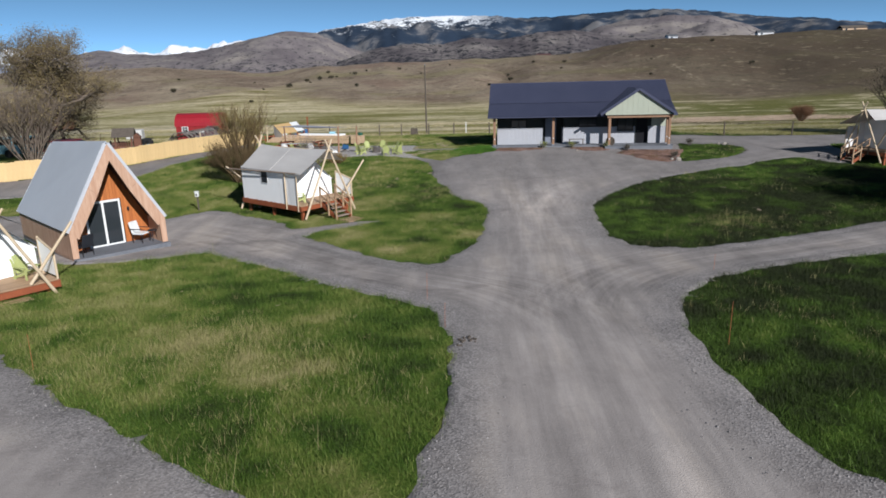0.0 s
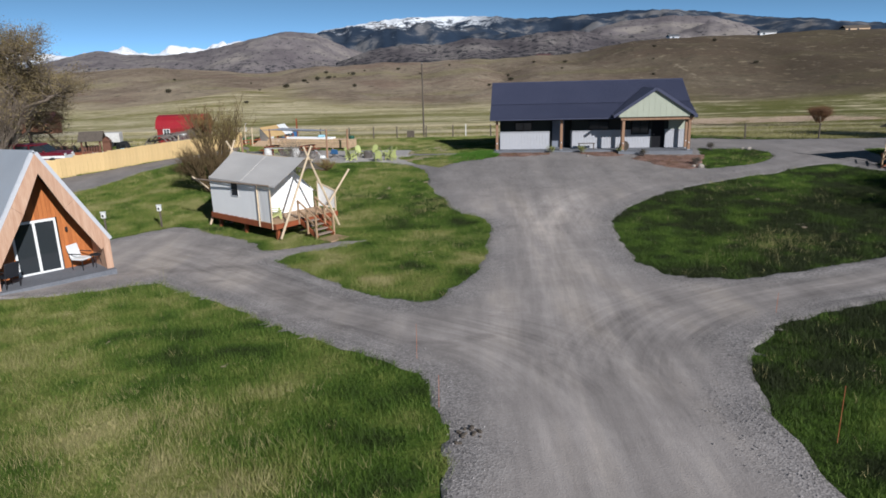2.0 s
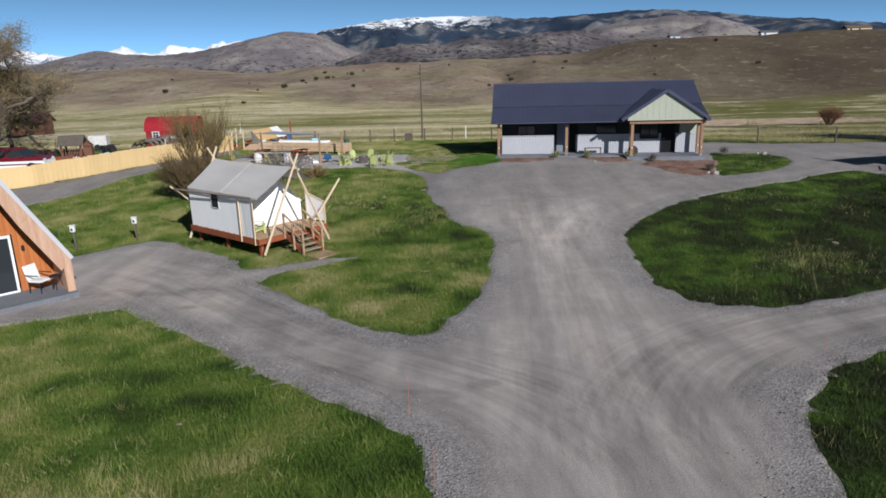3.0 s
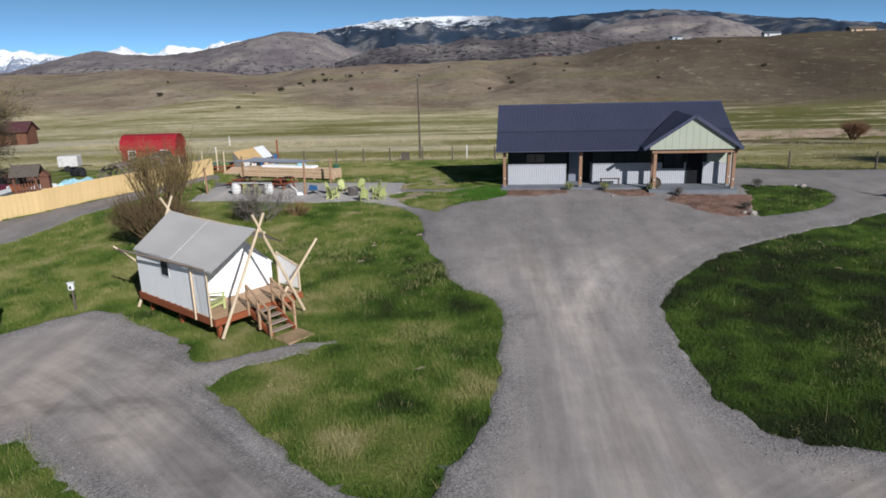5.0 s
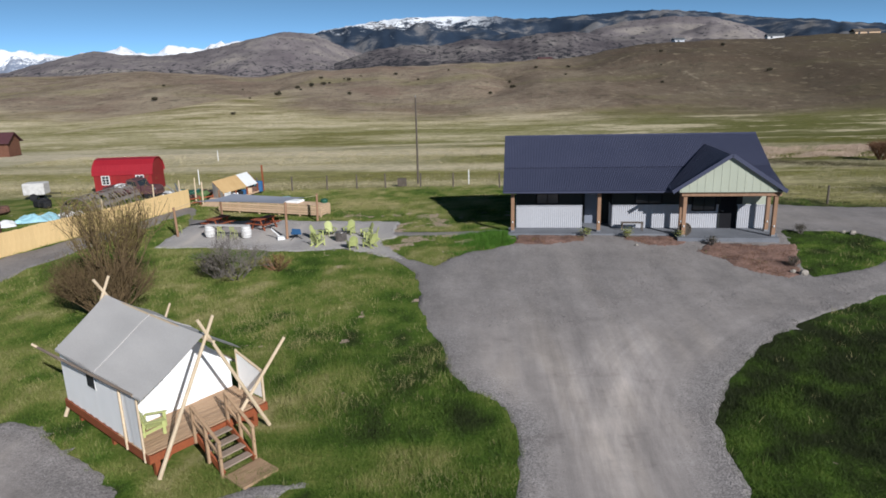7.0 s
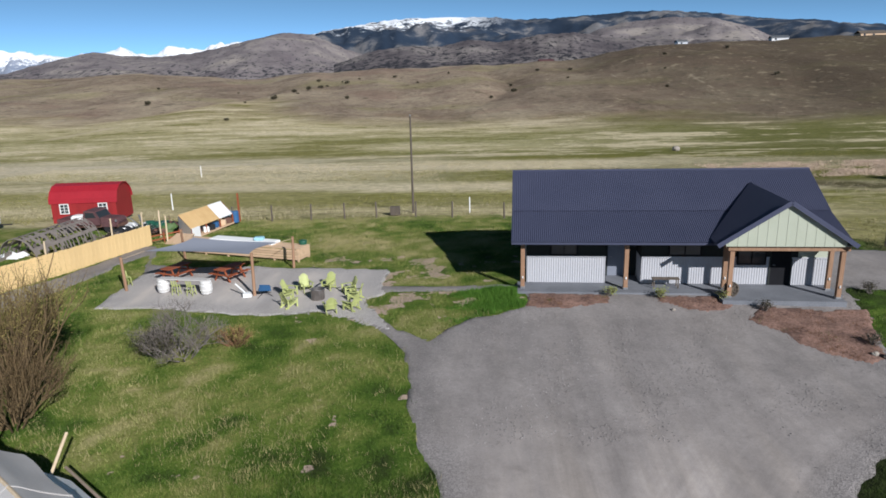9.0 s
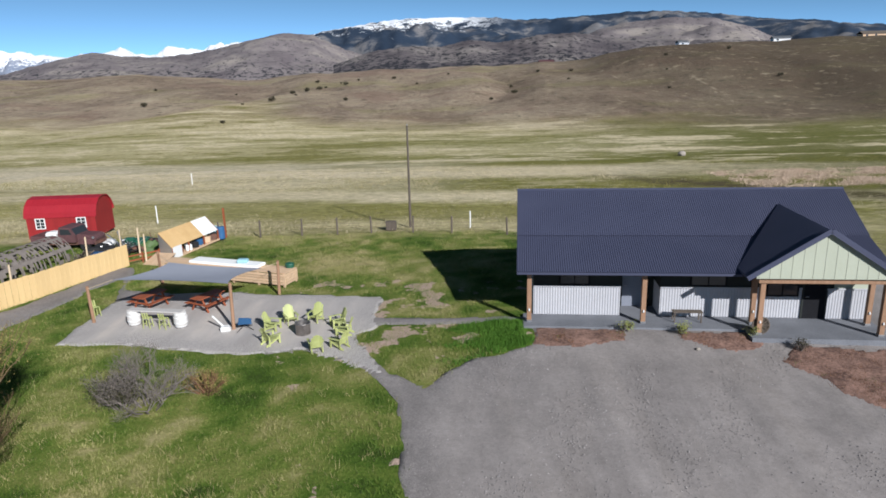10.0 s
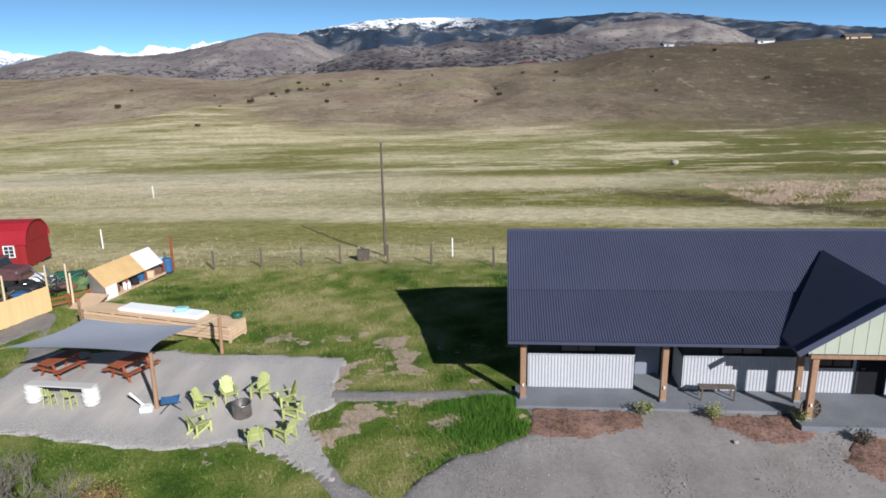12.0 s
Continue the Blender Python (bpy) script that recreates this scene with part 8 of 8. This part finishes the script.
near_box, wide_box = (-22, 24, 6, 42), (-30, 34, 36, 76)
grass("lawn_grass", 210000, near_box, 0.15, BLADE, "thick green spring grass", 1, off_drive, 0.0052, 6, 0.08, 1.0)
grass("lawn_grass", 90000, wide_box, 0.12, BLADE, "short green spring grass", 2, off_drive, 0.010, 6, 0.12, 1.0)
grass("dry_grass", 120000, near_box, 0.19, DRY_BLADE, "pale dry grass among the green", 3, lambda x, y, r: off_drive(x, y, r) & (dry_score(x, y) + r.normal(0, 0.4, len(x)) > 0.9), 0.005, 6, 0.09, 1.0)
def in_beds(x, y, rng):
    return np.any([polygon_distance(bed, x, y) < -0.12 for bed in BEDS], axis=0) & (rng.random(len(x)) < 0.5)


grass("bed_stubble", 22000, (3, 20, 47, 56), 0.11, RUSSET, "russet stubble and dead stems in the mulch beds", 6, in_beds, 0.012, 5, 0.1, 0.9)
grass("lush_grass", 9000, (-1.5, 4.6, 52.0, 56.3), 0.22, LUSH_BLADE, "tall lush grass at the porch corner", 7, lambda x, y, r: off_drive(x, y, r) & (polygon_distance(LAWN_PATCH, x, y) < -0.05) & (x + 0.6 * np.sin(y * 4) + r.normal(0, 0.5, len(x)) > 1.8), 0.012, 6)
grass("bed_weeds", 4200, (3, 20, 47, 56), 0.10, LUSH_BLADE, "small green weeds coming up through the mulch", 16, lambda x, y, r: in_beds(x, y, r) & (value_noise(x, y, 0.7, 9) > 0.62), 0.010, 6, 0.07, 1.0)
grass("reeds", 16000, (34, 62, 97, 113), 0.26, REED, "pale pinkish reeds round wet ground in the meadow", 8, lambda x, y, r: patchy(x, y, 0.5, 1.0) + r.normal(0, 0.5, len(x)) > 0.2, 0.022, 6, 0.4, 1.3)
grass("dry_grass", 90000, wide_box, 0.2, DRY_BLADE, "pale dry grass among the green", 4, lambda x, y, r: off_drive(x, y, r) & (dry_score(x, y) + 0.3 * patchy(x, y, 0.3, 2.0) + r.normal(0, 0.4, len(x)) > 0.8), 0.008, 5, 0.1, 1.0)


def straw_bands(x, y, r):
    w = y + 0.155 * x + 1.5 * np.sin(x * 0.13 + y * 0.05) + r.normal(0, 2.2, len(x))
    pale = np.where(x < 0, ((w > 102) & (w < 138)) | ((w > 74) & (w < 81)), ((w > 76) & (w < 82)) | ((w > 93) & (w < 101)) | ((w > 113) & (w < 130)))
    return ~on_lawn_side(x, y) & (polygon_distance(DRIVE, x, y) > 0.3) & (pale | (r.random(len(x)) < 0.06)) & ((x < 22) | (r.random(len(x)) < 0.3))


def green_bands(x, y, r):
    w = y + 0.155 * x + 1.5 * np.sin(x * 0.13 + y * 0.05)
    pale = ((w > 76) & (w < 82)) | ((w > 92) & (w < 101)) | ((w > 113) & (w < 130))
    return ~pale & ~on_lawn_side(x, y) & (polygon_distance(DRIVE, x, y) > 0.3) & (patchy(x, y, 0.12, 0.7) + r.normal(0, 0.6, len(x)) > 0.1)


grass("meadow_tussocks", 30000, (-62, 74, 58, 130), 0.24, STRAW, "bleached straw tussocks across the meadow", 9, straw_bands, 0.011, 9, 0.35, 1.3)
grass("meadow_grass", 22000, (-62, 74, 58, 130), 0.26, OLIVE_BLADE, "olive spring grass across the meadow", 10, green_bands, 0.014, 8, 0.35, 1.2)


def few(x, y, r):
    return off_drive(x, y, r) & (patchy(x, y, 0.25, 3.0) + r.normal(0, 0.4, len(x)) > 0.6)


grass("seed_stalks", 320, (-16, 22, 8, 34), 0.6, DRY_BLADE, "long dry seed stalks standing out of the lawn", 11, few, 0.005, 3, 0.06, 0.7)


# ---- loose stones along the verges of the drive ----
def pebbles(name, count, box, size, label, seed, accept):
    rng = np.random.default_rng(seed)
    x, y = rng.uniform(box[0], box[1], count), rng.uniform(box[2], box[3], count)
    keep = accept(x, y, rng)
    x, y = x[keep], y[keep]
    m = len(x)
    s = size * (0.5 + rng.random(m) ** 2 * 1.3)
    a = rng.uniform(0, 6.283, m)
    base = np.array([(1, 0, 0), (0, 1, 0), (-1, 0, 0), (0, -1, 0), (0, 0, 0.7), (0, 0, -0.5)])
    v = base[None] * (0.6 + 0.8 * rng.random((m, 6, 1))) * s[:, None, None]
    ca, sa = np.cos(a)[:, None], np.sin(a)[:, None]
    co = np.stack([v[..., 0] * ca - v[..., 1] * sa + x[:, None], v[..., 0] * sa + v[..., 1] * ca + y[:, None], v[..., 2] + (land(x, y) + 0.03)[:, None]], -1).reshape(-1, 3)
    tri = np.array([(0, 1, 4), (1, 2, 4), (2, 3, 4), (3, 0, 4), (1, 0, 5), (2, 1, 5), (3, 2, 5), (0, 3, 5)])
    fa = (tri[None] + 6 * np.arange(m)[:, None, None]).reshape(-1, 3)
    me = bpy.data.meshes.new(name)
    me.from_pydata(co.tolist(), [], fa.tolist())
    me.materials.append(PEBBLE)
    return tagged(new(name, me), label, "gravel", kind="stuff")


def by_verge(x, y, rng):
    d = drive_field(x, y)
    return (d < -0.04) & (d > -1.2 - 0.6 * rng.random(len(x))) & (rng.random(len(x)) < np.exp(np.minimum(d, 0) * 1.6) * 1.2)


def on_lot(x, y, rng):
    return (drive_field(x, y) < -0.1) & np.all([polygon_distance(bed, x, y) > 0.05 for bed in BEDS], axis=0) & (patchy(x, y, 0.5, 1.0) + rng.normal(0, 0.5, len(x)) > 0.1)


pebbles("loose_gravel", 150000, (-12, 16, 4, 44), 0.014, "loose grey stones along the drive's verge", 21, by_verge)
pebbles("loose_gravel", 30000, (-2, 20, 43, 56), 0.019, "loose grey stones on the drive before the porch", 22, on_lot)

# ---- the plan above is drawn at 10 : 11; bring it to true size ----
TRUE_SIZE = 1.1
for ob in list(scene.objects):
    if ob.parent is None and ob.type in {"MESH", "EMPTY"}:
        ob.matrix_world = Matrix.Scale(TRUE_SIZE, 4) @ ob.matrix_basis
